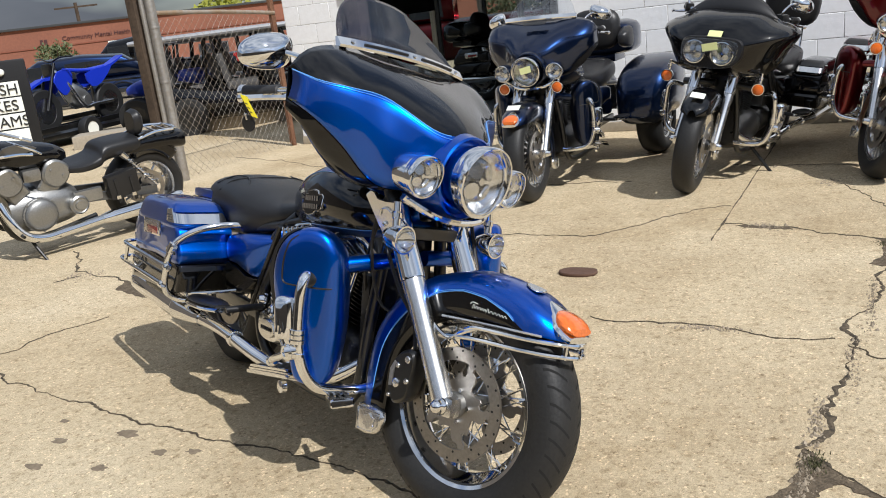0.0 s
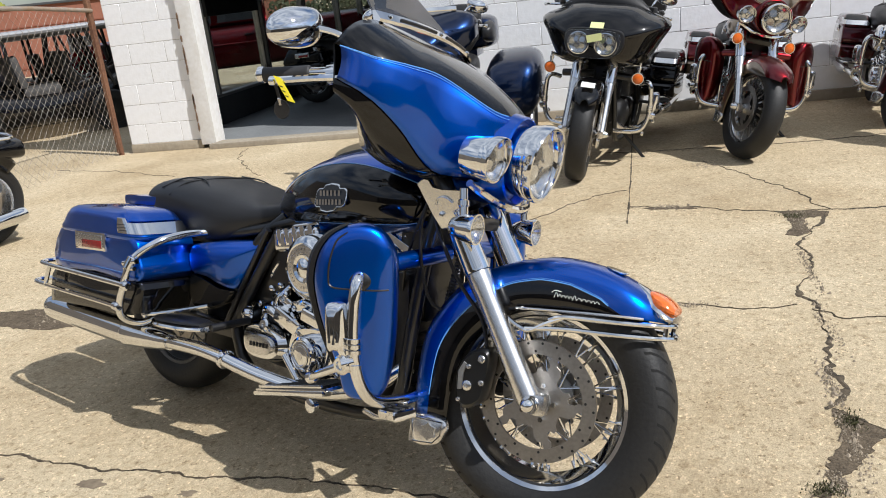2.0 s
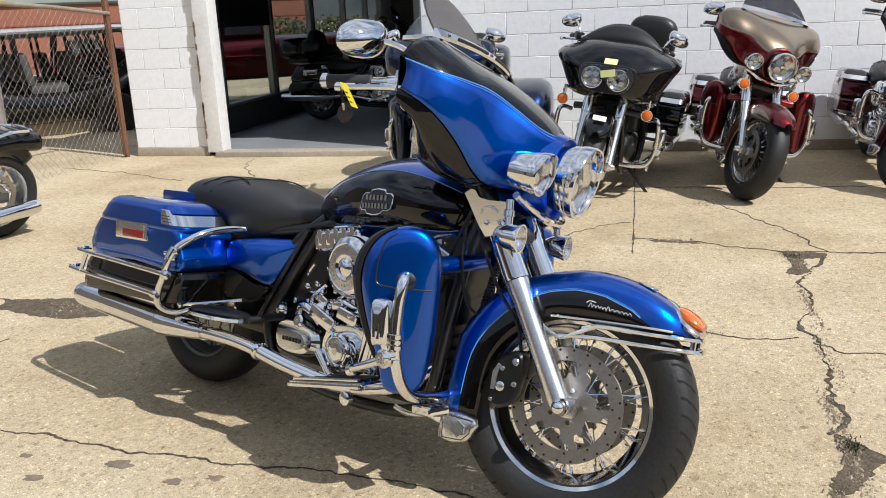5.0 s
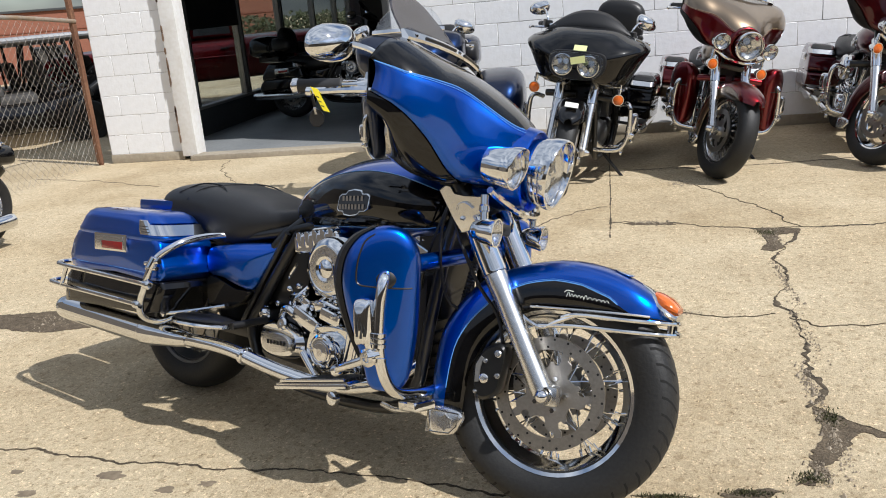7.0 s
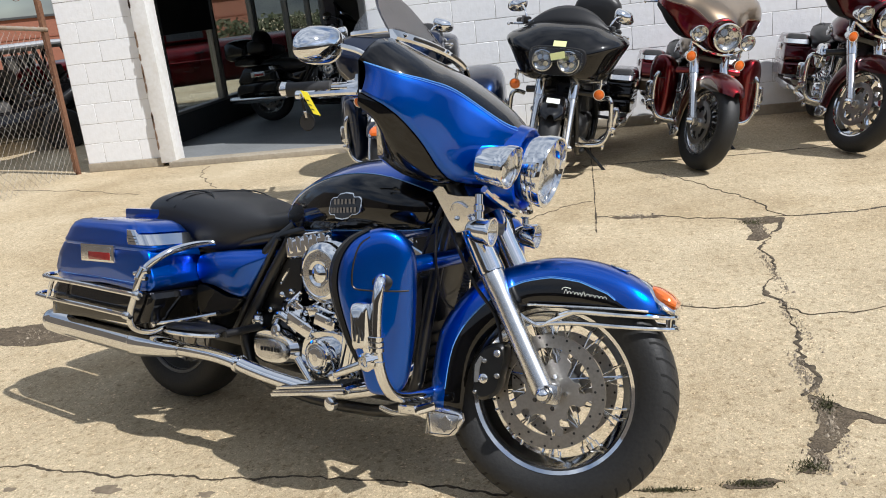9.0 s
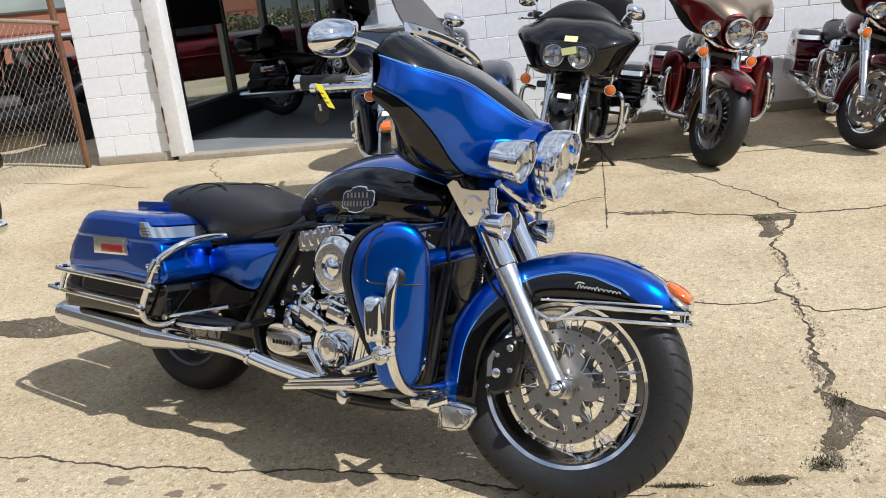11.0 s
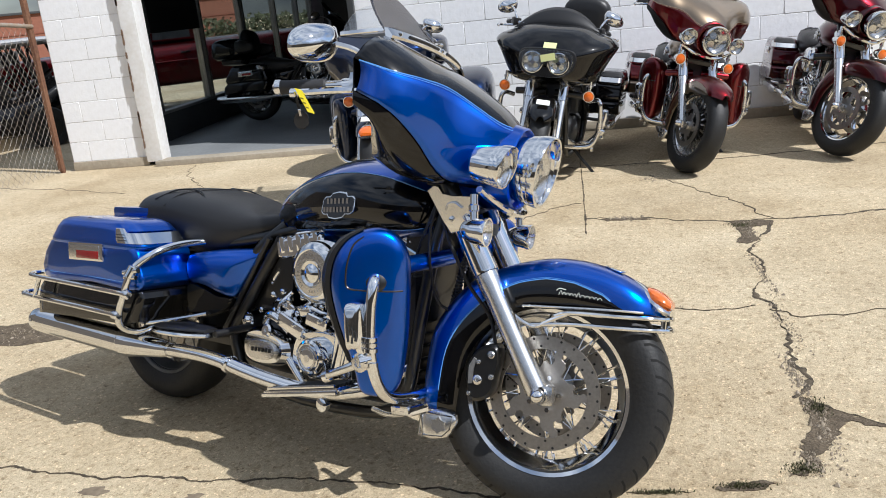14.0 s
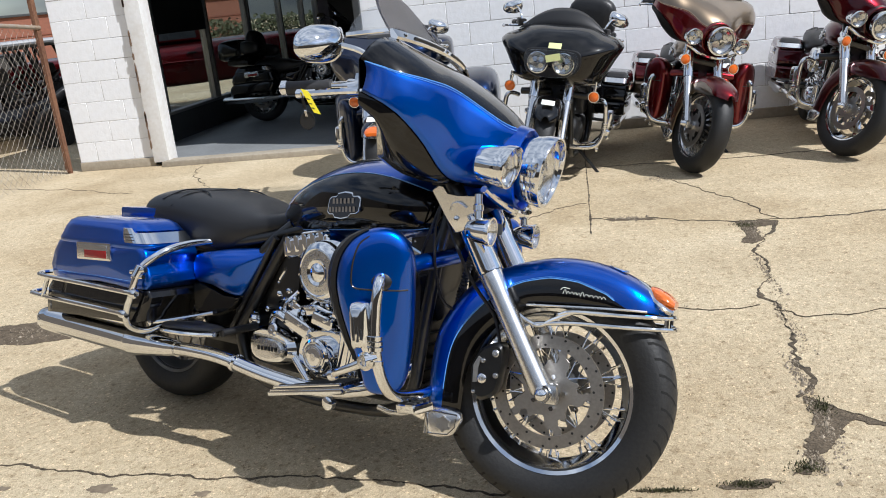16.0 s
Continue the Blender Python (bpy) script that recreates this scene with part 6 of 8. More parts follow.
def touring_bike(m, label, paint, second, stripe, steer=0.0, front="batwing", wheel_kind="spoke", fine=False, lowers=True, trunk=False, shield=0.155, notes=(), group="parked motorcycles", trike=False, fork_mat=None, signals=False, swap=False, drop=0.0, lamp_note=False):
    root = thing("touring_trike" if trike else "touring_motorcycle", m, label, "trike" if trike else "motorcycle", group)
    S = steer_matrix(steer)
    wheel(root, "front_wheel", S @ Matrix.Translation(AXLE_F), 0.322, 0.132, 0.219, wheel_kind, fine)
    if trike:
        for s in (-1, 1):
            wheel(root, "rear_wheel", Matrix.Translation((0, s * 0.47, 0.31)), 0.31, 0.20, 0.19, "dark", False, discs=())
    else:
        wheel(root, "rear_wheel", Matrix.Translation(AXLE_R), 0.312, 0.150, 0.212, wheel_kind, False, discs=(-1,), dull=fine)
    front_fender(root, S, paint, second, stripe, fine, lamp=front != "shark" and not swap and paint is not MAROON, note=front == "shark" or trike)
    fork(root, S, fine, fork_mat)
    if front == "shark":
        shark_fairing(root, second, fine)
    else:
        batwing(root, S @ Matrix.Translation((0, 0, -drop)), paint, second, stripe, fine, shield_h=shield, cut_drop=0.035 if swap else 0.0, note=lamp_note, glass=LENS if trike else SMOKE)
    bars(root, S, fine)
    fuel_tank(root, paint, second, stripe, fine)
    seat(root, fine)
    part("rear_fender", chassis(root, fine, not trike), paint, root, "glossy rear mudguard", solid=0.004)
    engine(root, fine, second is BLACK or trike)
    engine_guard(root, fine, paint if lowers else FRAME)
    for s in (-1, 1):
        if trike:
            b = bm_new()
            loft(b, dense([(-0.42, s * 0.40, 0.14, 0.44, 0.62), (-0.36, s * 0.43, 0.20, 0.34, 0.72), (-0.1, s * 0.46, 0.22, 0.30, 0.78), (0.18, s * 0.46, 0.22, 0.32, 0.74), (0.34, s * 0.44, 0.19, 0.28, 0.66), (0.42, s * 0.42, 0.12, 0.34, 0.50)], 3), n=24, power=3.5)
            part("wheel_cover", b, paint, root, "glossy rear wheel cover")
        else:
            saddlebag(root, s, paint, second, stripe, fine)
            exhaust(root, s, fine)
        side_cover(root, s, paint, second)
        if lowers:
            lower_fairing(root, s, paint, second)
        if front == "shark":
            b = bm_new()
            tube(b, [(1.36, s * 0.14, 0.735), (1.39, s * 0.22, 0.748), (1.418, s * 0.285, 0.765)], 0.010, n=8)
            part("signal_stalk", b, CHROME, root, "chrome signal stalk", m=S)
            small_lamp(root, S, (1.45, s * 0.285, 0.680), 0.036, AMBER, "chrome front turn signal")
            continue
        small_lamp(root, S, (1.445, s * 0.190, 0.723) if not signals else (1.45, s * 0.185, 0.735), 0.036, LENS if not signals else AMBER, "chrome front turn signal")
    if fine:
        b = bm_new()
        box(b, (-0.030, -0.11, 0.702), (0.215, 0.13, 0.034), Matrix.Rotation(radians(-2), 3, "Y"), bevel=0.012)
        tail = part("tail_cover", b, paint, root, "glossy tail cover behind the seat")
        b = bm_new()
        box(b, (-0.030, -0.112, 0.680), (0.225, 0.138, 0.010), Matrix.Rotation(radians(-2), 3, "Y"), bevel=0.004)
        part("tail_trim", b, CHROME, tail, "chrome trim under the tail cover")
        b = bm_new()
        box(b, (-0.055, -0.11, 0.655), (0.16, 0.10, 0.045), bevel=0.01)
        part("tail_bracket", b, FRAME, tail)
    if trunk:
        tour_trunk(root, paint, second)
    if front == "shark":
        b = bm_new()
        loft(b, dense([(-0.20, 0, 0.10, 0.98, 1.16), (-0.17, 0, 0.185, 0.90, 1.23), (-0.11, 0, 0.20, 0.88, 1.245), (-0.06, 0, 0.175, 0.90, 1.22), (-0.04, 0, 0.10, 0.98, 1.14)], 3), n=24, power=3.0)
        rest = part("backrest", b, LEATHER, root, "padded black passenger backrest")
        b = bm_new()
        for s in (-1, 1):
            tube(b, [(-0.13, s * 0.09, 0.92), (-0.10, s * 0.10, 0.78), (-0.04, s * 0.11, 0.66)], 0.010, n=8)
        part("backrest_stay", b, CHROME, rest, "chrome backrest stays")
    return root


def stand(x, y, heading, lean):
    """Where a motorcycle stands: its rear tyre's foot, its heading and its lean to the left."""
    return pose(x, y, 0, 0, 0, heading) @ pose(0, 0, 0, -lean, 0, 0)


# ---- ground ----
def ground_z(x, y):
    """The lot is level here and falls away gently further out."""
    d = math.hypot(x, y)
    return -0.02 * max(0.0, min(d, 110) - 11)


def slab_ground():
    b = bm_new()
    radii = [0.5, 2, 4, 7, 11, 13, 16, 20, 26, 34, 46, 62, 85, 110, 200, 600, 2500]
    n = 64
    rings = [[V(r * math.cos(2 * math.pi * j / n), r * math.sin(2 * math.pi * j / n), ground_z(r, 0)) for j in range(n)] for r in radii]
    ring_faces(b, rings, caps=(True, False))
    g = part("ground", b, CONCRETE)
    return tagged(g, "weathered sand-coloured concrete lot with cracks", "ground", kind="structure")


slab_ground()


def crack(points, width, seed, material=DIRT, name="crack", label="dirt-filled crack in the concrete", rough=0.4, z=0.004):
    """A ragged strip of dirt along a joint, uneven in width."""
    rnd = random.Random(seed)
    pts = [Vector((x, y, 0)) for x, y in points]
    fine = []
    for a, c in zip(pts, pts[1:]):
        k = max(2, int((c - a).length / 0.012))
        fine += [a.lerp(c, i / k) for i in range(k)]
    fine.append(pts[-1])
    m = len(fine)
    left, right, top = [], [], []
    for i, p in enumerate(fine):
        d = (fine[min(i + 1, m - 1)] - fine[max(i - 1, 0)]).normalized()
        s = V(-d.y, d.x, 0)
        wander = (noise.noise(p * 5 + V(seed, 0, 0)) * 0.05 + noise.noise(p * 13 + V(0, seed, 0)) * 0.020 + noise.noise(p * 31 + V(0, 0, seed)) * 0.011 + rnd.uniform(-0.0016, 0.0016)) * (0.35 + rough * 1.6)
        w = width * 0.62 * max(0.05, 0.45 + 1.3 * noise.noise(p * 4 + V(seed, 3, 0)) + 0.7 * noise.noise(p * 23 + V(seed, 8, 0)) + 0.5 * rnd.uniform(-0.4, 1.0) + 0.9 * (rnd.random() - 0.3) * max(0.0, rough))
        if i in (0, m - 1):
            w *= 0.2
        c = p + s * wander
        left.append(c + s * w * 0.5 + V(0, 0, 0.0005))
        right.append(c - s * w * 0.5 + V(0, 0, 0.0005))
        top.append(c + V(0, 0, z))
    b = bm_new()
    ring_faces(b, [left, top, right], closed=False)
    return tagged(part(name, b, material), label, "crack", kind="structure")


crack([(-0.70, 7.6), (-0.70, 5.58), (-0.71, 4.50)], 0.020, 1, rough=-0.17)
crack([(-0.70, 4.84), (-0.34, 4.77), (-0.08, 4.64), (0.21, 4.57), (0.51, 4.58), (0.90, 4.64), (2.2, 4.8)], 0.040, 2)
crack([(-0.24, 5.88), (0.08, 5.27), (0.26, 4.80), (0.32, 4.58)], 0.016, 3)
crack([(0.31, 4.54), (0.10, 4.11), (0.09, 3.75), (-0.02, 3.40), (0.03, 3.13), (-0.01, 2.92), (-0.08, 2.72), (-0.03, 2.61), (-0.10, 2.47)], 0.030, 4)
crack([(-0.08, 2.46), (0.02, 2.36), (0.11, 2.28), (0.5, 2.1)], 0.035, 5)
crack([(0.0, 3.26), (0.09, 3.16), (0.26, 3.17), (0.42, 3.21), (0.9, 3.3)], 0.020, 6)
crack([(-1.0, 3.37), (-0.74, 3.34), (-0.43, 3.32), (-0.24, 3.28), (-0.05, 3.30)], 0.016, 7)
crack([(-4.2, 2.5), (-3.3, 2.22), (-2.69, 2.13), (-2.26, 2.08), (-1.73, 2.05), (-1.30, 2.01), (-1.07, 1.94), (-0.64, 1.91)], 0.016, 8)
crack([(-3.62, 2.30), (-3.57, 2.63), (-3.45, 2.95)], 0.012, 9)
crack([(-4.91, 3.95), (-4.43, 3.57), (-4.08, 3.51), (-3.77, 3.44), (-3.4, 3.36)], 0.030, 10)
crack([(-4.38, 3.36), (-4.30, 3.50)], 0.025, 11)
crack([(-2.3, 4.52), (-1.93, 4.55), (-1.64, 4.51), (-1.36, 4.55), (-1.16, 4.77), (-0.92, 5.15), (-0.72, 5.21)], 0.014, 12)
crack([(-4.45, 7.75), (-4.33, 7.3), (-4.12, 6.95), (-3.7, 6.4)], 0.010, 13)
crack([(-6.3, 7.3), (-5.4, 7.0), (-4.6, 6.6)], 0.007, 14)
crack([(-0.9, 6.35), (0.3, 6.30), (1.6, 6.45), (3.0, 6.5)], 0.020, 15)
crack([(-4.1, 5.0), (-3.3, 5.3), (-2.4, 5.75), (-1.5, 5.9)], 0.008, 16)


def patch(name, cx, cy, rx, ry, seed, material, label, lumps=0.010, turn=0.0):
    """A ragged patch of crumbled grit, mounded a little."""
    b, rings = bm_new(), []
    n = 40
    for f, h in ((1.0, 0.0005), (0.8, 0.4), (0.5, 0.8), (0.2, 1.0)):
        ring = []
        for j in range(n):
            a = 2 * math.pi * j / n
            r = f * (1 + 0.55 * noise.noise(V(math.cos(a) * 1.6 + seed, math.sin(a) * 1.6, f * 0.4)) + 0.18 * noise.noise(V(math.cos(a) * 7, math.sin(a) * 7 + seed, 1)))
            x, y = rx * r * math.cos(a), ry * r * math.sin(a)
            c, s = math.cos(turn), math.sin(turn)
            ring.append(V(cx + x * c - y * s, cy + x * s + y * c, 0.001 + (lumps * h * (0.6 + 0.6 * noise.noise(V(x * 30, y * 30, seed))) if f < 1 else 0)))
        rings.append(ring)
    ring_faces(b, rings, caps=(False, True))
    return tagged(part(name, b, material), label, "patch", kind="structure")


def wedge(name, outline, seed, material, label, thick=0.0025):
    """A broken-out wedge of loose dirt with a ragged edge."""
    ring = []
    pts = [V(x, y, 0) for x, y in outline]
    for a, c in zip(pts, pts[1:] + pts[:1]):
        k = max(1, int((c - a).length / 0.010))
        for i in range(k):
            q = a.lerp(c, i / k)
            ring.append(q + V(noise.noise(q * 40 + V(seed, 0, 0)), noise.noise(q * 40 + V(0, seed, 0)), 0) * 0.016)
    b = bm_new()
    face = b.faces.new([b.verts.new(q + V(0, 0, thick)) for q in ring])
    skirt = [b.verts.new(q + V(0, 0, 0.0004)) for q in ring]
    for i in range(len(ring)):
        j = (i + 1) % len(ring)
        b.faces.new((face.verts[i], face.verts[j], skirt[j], skirt[i]))
    bmesh.ops.triangulate(b, faces=[face])
    return tagged(part(name, b, material), label, "patch", kind="structure")


wedge("crumbled_patch", [(-0.08, 2.48), (-0.05, 2.45), (0.01, 2.37), (0.11, 2.29), (0.30, 2.19), (0.02, 2.31), (0.0, 2.30), (-0.06, 2.20), (-0.09, 2.15), (-0.13, 2.12), (-0.13, 2.07), (-0.18, 2.02), (-0.23, 2.01), (-0.17, 2.08), (-0.16, 2.16), (-0.12, 2.25), (-0.09, 2.32), (-0.09, 2.41)], 3.0, PATCH, "dark crumbled grit in a broken slab corner")
wedge("crumbled_patch", [(0.07, 4.60), (0.22, 4.59), (0.30, 4.55), (0.28, 4.48), (0.17, 4.45), (0.15, 4.36), (0.16, 4.22), (0.09, 4.16), (0.04, 4.20), (0.09, 4.32), (0.09, 4.47)], 7.0, PATCH, "dark crumbled grit along a joint")
wedge("crumbled_patch", [(-3.85, 3.44), (-3.62, 3.48), (-3.42, 3.52), (-3.22, 3.47), (-3.08, 3.39), (-3.16, 3.27), (-3.34, 3.21), (-3.55, 3.24), (-3.80, 3.32)], 9.0, PATCH, "dark crumbled grit in a pothole")
wedge("crumbled_patch", [(-0.64, 4.80), (-0.50, 4.80), (-0.36, 4.77), (-0.34, 4.73), (-0.46, 4.74), (-0.58, 4.76)], 11.0, PATCH, "dark crumbled grit along a joint")
wedge("dirt_strip", [(-0.44, 1.955), (-0.38, 1.985), (-0.32, 1.995), (-0.27, 1.985), (-0.31, 1.955), (-0.38, 1.945)], 14.0, PATCH, "dark dirt along a crack")
wedge("dirt_strip", [(-0.66, 1.945), (-0.58, 1.957), (-0.50, 1.945), (-0.56, 1.935)], 16.0, PATCH, "dark dirt along a crack")


def moss(spots, count, seed):
    """Tiny tufts of dull green growing in the dirt."""
    rnd = random.Random(seed)
    verts, faces = [], []
    for _ in range(count):
        cx, cy, rx, ry = rnd.choice(spots)
        x, y = cx + rnd.gauss(0, rx * 0.45), cy + rnd.gauss(0, ry * 0.45)
        t, s = rnd.uniform(0, 6.3), rnd.uniform(0.002, 0.006)
        lean = V(rnd.uniform(-1, 1), rnd.uniform(-1, 1), 0) * s
        k = len(verts)
        verts += [(x + math.cos(t) * s * 0.5, y + math.sin(t) * s * 0.5, 0.002), (x - math.cos(t) * s * 0.5, y - math.sin(t) * s * 0.5, 0.002), (x + lean.x, y + lean.y, 0.004 + s * rnd.uniform(0.6, 1.8))]
        faces.append((k, k + 1, k + 2))
    me = bpy.data.meshes.new("moss")
    me.from_pydata(verts, [], faces)
    me.materials.append(MOSS)
    return tagged(new("moss", me), "dull green moss tufts in the cracks", "moss", kind="stuff")


moss(((-0.35, 1.97, 0.075, 0.022), (-0.58, 1.945, 0.075, 0.012), (-0.18, 2.05, 0.05, 0.04), (-0.05, 2.40, 0.03, 0.06), (0.12, 4.50, 0.08, 0.06)), 1500, 8)
def grit(spots, count, seed):
    """Small broken stones lying in the crumbled places."""
    rnd = random.Random(seed)
    verts, faces = [], []
    for _ in range(count):
        cx, cy, rx, ry = rnd.choice(spots)
        x, y = cx + rnd.gauss(0, rx * 0.24), cy + rnd.gauss(0, ry * 0.5)
        s = rnd.uniform(0.0015, 0.005) if rnd.random() < 0.94 else rnd.uniform(0.006, 0.011)
        k = len(verts)
        t = rnd.uniform(0, 6.3)
        for a in range(4):
            verts.append((x + s * rnd.uniform(0.7, 1.3) * math.cos(t + a * 1.57), y + s * rnd.uniform(0.6, 1.2) * math.sin(t + a * 1.57), 0.001))
        verts.append((x + rnd.uniform(-0.3, 0.3) * s, y + rnd.uniform(-0.3, 0.3) * s, 0.003 + s * rnd.uniform(0.7, 1.2)))
        faces += [(k + i, k + (i + 1) % 4, k + 4) for i in range(4)]
    me = bpy.data.meshes.new("loose_grit")
    me.from_pydata(verts, [], faces)
    me.materials.append(mat("loose_stone", (0.37, 0.31, 0.23), rough=0.9, grain=0.3, scale=40, color2=(0.22, 0.18, 0.13)))
    return tagged(new("loose_grit", me), "loose broken grit in the cracks", "gravel", kind="stuff")


grit(((-0.08, 2.28, 0.05, 0.22), (-0.06, 2.30, 0.05, 0.20), (-0.15, 2.08, 0.07, 0.07), (0.13, 4.42, 0.10, 0.22), (-0.48, 4.78, 0.2, 0.06), (-3.38, 3.36, 0.34, 0.14), (0.02, 3.1, 0.06, 0.3), (0.06, 3.7, 0.05, 0.35), (-0.06, 2.65, 0.05, 0.15), (-0.5, 6.3, 0.9, 0.07), (-4.3, 3.5, 0.3, 0.1), (-0.5, 3.32, 0.3, 0.03), (-0.2, 5.8, 0.3, 0.12)), 1700, 5)
STAIN = mat("oil_stain", (0.13, 0.10, 0.068), rough=0.8, grain=0.5, scale=50, color2=(0.24, 0.19, 0.13), stain=14)
for i, (x, y, r) in enumerate(((-2.50, 1.88, 0.035), (-2.28, 1.99, 0.045), (-2.43, 1.72, 0.035), (-2.05, 1.92, 0.03), (-2.18, 1.78, 0.03), (-1.93, 1.96, 0.028), (-2.62, 2.0, 0.025))):
    patch("dirt_spot", x, y, r, r * 0.55, 20.0 + i * 3, STAIN, "dark dirt spot pressed into the concrete", lumps=0.002)

b = bm_new()
plate(b, soft_outline([(-0.09, 0.01), (-0.05, 0.055), (0.03, 0.06), (0.095, 0.045), (0.10, -0.02), (0.03, -0.05), (-0.06, -0.04)], 2), 0.016, lambda x, y, q: (-1.24 + x, 3.90 + y, q), bevel=0.004)
tagged(part("flat_stone", b, mat("brown_flat_stone", (0.11, 0.06, 0.04), rough=0.8, grain=0.3, scale=40, bump=0.3)), "flat reddish-brown stone lying on the concrete", "stone")

# ---- shop building ----
COURSE, LONG = 0.203, 0.406


def block_wall(name, x0, x1, label, y_face=8.0, thick=0.25, top=3.6, courses=10, rag=0.0):
    """A painted block wall: mortar body with proud blocks up to the given course."""
    b = bm_new()
    box(b, ((x0 + x1) / 2, y_face + 0.0025 + thick / 2, top / 2), (x1 - x0, thick, top))
    wall = tagged(part(name, b, MORTAR), label, "wall", kind="structure")
    shared = {}
    rnd = random.Random(int(x0 * 100))
    for c in range(courses):
        z0 = 0.09 + c * COURSE
        x = x0 - (0.0 if c % 2 else LONG / 2)
        while x < x1 - 0.02:
            a, e = max(x, x0), min(x + LONG, x1)
            x += LONG
            if e - a < 0.04:
                continue
            key = round(e - a, 2)
            if key not in shared:
                q = bm_new()
                box(q, (0, 0, 0), (e - a - 0.0055, 0.03, COURSE - 0.0055), bevel=0.002, seg=1)
                ob = part("block", q, WHITE_BLOCK, wall)
                shared[key] = ob.data
                ob.matrix_local = Matrix.Translation(((a + e) / 2, y_face + 0.015 + rnd.uniform(-0.0015, 0.0015), z0 + COURSE / 2))
            else:
                share("block", shared[key], wall, Matrix.Translation(((a + e) / 2, y_face + 0.015 + rnd.uniform(-0.0015, 0.0015), z0 + COURSE / 2)))
    q = bm_new()
    box(q, ((x0 + x1) / 2, y_face + 0.1, 0.09 + courses * COURSE + (top - 0.09 - courses * COURSE) / 2), (x1 - x0, 0.20, top - 0.09 - courses * COURSE))
    part("upper_wall", q, WHITE_BLOCK, wall)
    q = bm_new()
    box(q, ((x0 + x1) / 2, y_face + 0.05, 0.045), (x1 - x0, 0.14, 0.09), bevel=0.01)
    part("footing", q, CURB, wall, "dirty concrete footing")
    return wall


# Added walls out of view: they give chrome and paint a dark horizon to reflect.
CLOSING = mat("dull_brown_wall", (0.11, 0.095, 0.08), rough=0.85, grain=0.25, scale=6, color2=(0.07, 0.062, 0.055), bump=0.2, stain=0.6)
for name, c, size in (("added_wall_south", (4, -13.0, 2.4), (52, 0.4, 5.2)), ("added_wall_east", (26, 4, 2.0), (0.4, 34, 4.4)), ("added_wall_west", (-14.0, -3.2, 2.4), (0.4, 19.4, 5.2))):
    b = bm_new()
    box(b, c, size)
    tagged(part(name, b, CLOSING), "unseen plain brown wall added to darken reflections", "wall", kind="structure")
block_wall("wall_pier", -5.87, -5.03, "white painted concrete block pier beside a shop doorway")
block_wall("wall_front", -2.70, 7.5, "white painted concrete block shop wall")

b = bm_new()
box(b, (-3.885, 8.13, 3.0), (2.37, 0.25, 1.2))
tagged(part("wall_lintel", b, WHITE_BLOCK), "white painted wall over the shop doorway", "wall", kind="structure")

b = bm_new()
box(b, (-4.95, 8.05, 1.22), (0.165, 0.20, 2.36), bevel=0.006)
jamb = tagged(part("door_trim", b, WHITE_TRIM), "chipped white door jamb with bare patches", "trim", kind="structure")
rnd = random.Random(8)
for i in range(16):
    z = 0.12 + 1.7 * rnd.random()
    q = bm_new()
    plate(q, soft_outline([(-0.008, -0.05 * rnd.random() - 0.02), (0.008, -0.03), (0.010, 0.02), (0.0, 0.03 + 0.06 * rnd.random()), (-0.009, 0.02)], 2), 0.004, lambda x, zz, w: (-5.034 + x + 0.018 * 0.3, 7.9475 - w, z + zz))
    part("paint_chip", q, mat("bare_wood", (0.20, 0.13, 0.085), rough=0.85, grain=0.3, scale=60) if i == 0 else bpy.data.materials["bare_wood"], jamb)
b = bm_new()
box(b, (-2.73, 8.08, 1.22), (0.06, 0.24, 2.36), bevel=0.005)
tagged(part("door_trim", b, DARK_PANEL), "dark steel door track", "trim", kind="structure")
b = bm_new()
box(b, (-3.80, 7.97, 0.02), (2.22, 0.22, 0.07), bevel=0.015)
tagged(part("door_sill", b, CURB), "worn concrete sill of the shop doorway", "sill", kind="structure")

b = bm_new()
box(b, (-3.3, 12.2, 0.02), (4.6, 8.2, 0.05))
tagged(part("floor", b, SHOP_FLOOR), "painted grey shop floor", "floor", kind="structure")
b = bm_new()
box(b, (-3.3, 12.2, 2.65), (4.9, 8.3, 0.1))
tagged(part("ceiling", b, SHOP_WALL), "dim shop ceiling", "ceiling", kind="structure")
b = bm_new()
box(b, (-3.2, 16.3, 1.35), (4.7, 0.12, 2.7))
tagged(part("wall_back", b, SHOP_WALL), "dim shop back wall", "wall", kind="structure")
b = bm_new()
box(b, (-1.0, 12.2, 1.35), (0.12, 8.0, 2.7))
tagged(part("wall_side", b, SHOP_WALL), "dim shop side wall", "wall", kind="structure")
b = bm_new()
box(b, (-5.5, 12.2, 0.19), (0.12, 7.9, 0.34))
tagged(part("wall_window", b, DARK_PANEL), "dark grey panel under the shop windows", "wall", kind="structure")
b = bm_new()
box(b, (-5.5, 12.2, 2.5), (0.12, 7.9, 0.25))
tagged(part("wall_header", b, DARK_PANEL), "dark header over the shop windows", "wall", kind="structure")

win = thing("window_1", Matrix.Identity(4), "row of aluminium-framed shop windows", "window", kind="structure")
b = bm_new()
box(b, (-5.5, 12.2, 0.375), (0.14, 7.9, 0.035), bevel=0.006)
part("window_sill", b, ALU_FRAME, win, "aluminium sill")
posts = (8.32, 9.36, 10.90, 12.46, 13.96, 15.2, 16.1)
for i, y in enumerate(posts):
    q = bm_new()
    box(q, (-5.5, y, 1.38), (0.10, 0.055, 1.98), bevel=0.005)
    if i in (2, 3):
        box(q, (-5.5, y - 0.10, 1.38), (0.08, 0.035, 1.98), bevel=0.005)
    part("window_frame", q, ALU_FRAME, win, "aluminium mullion")
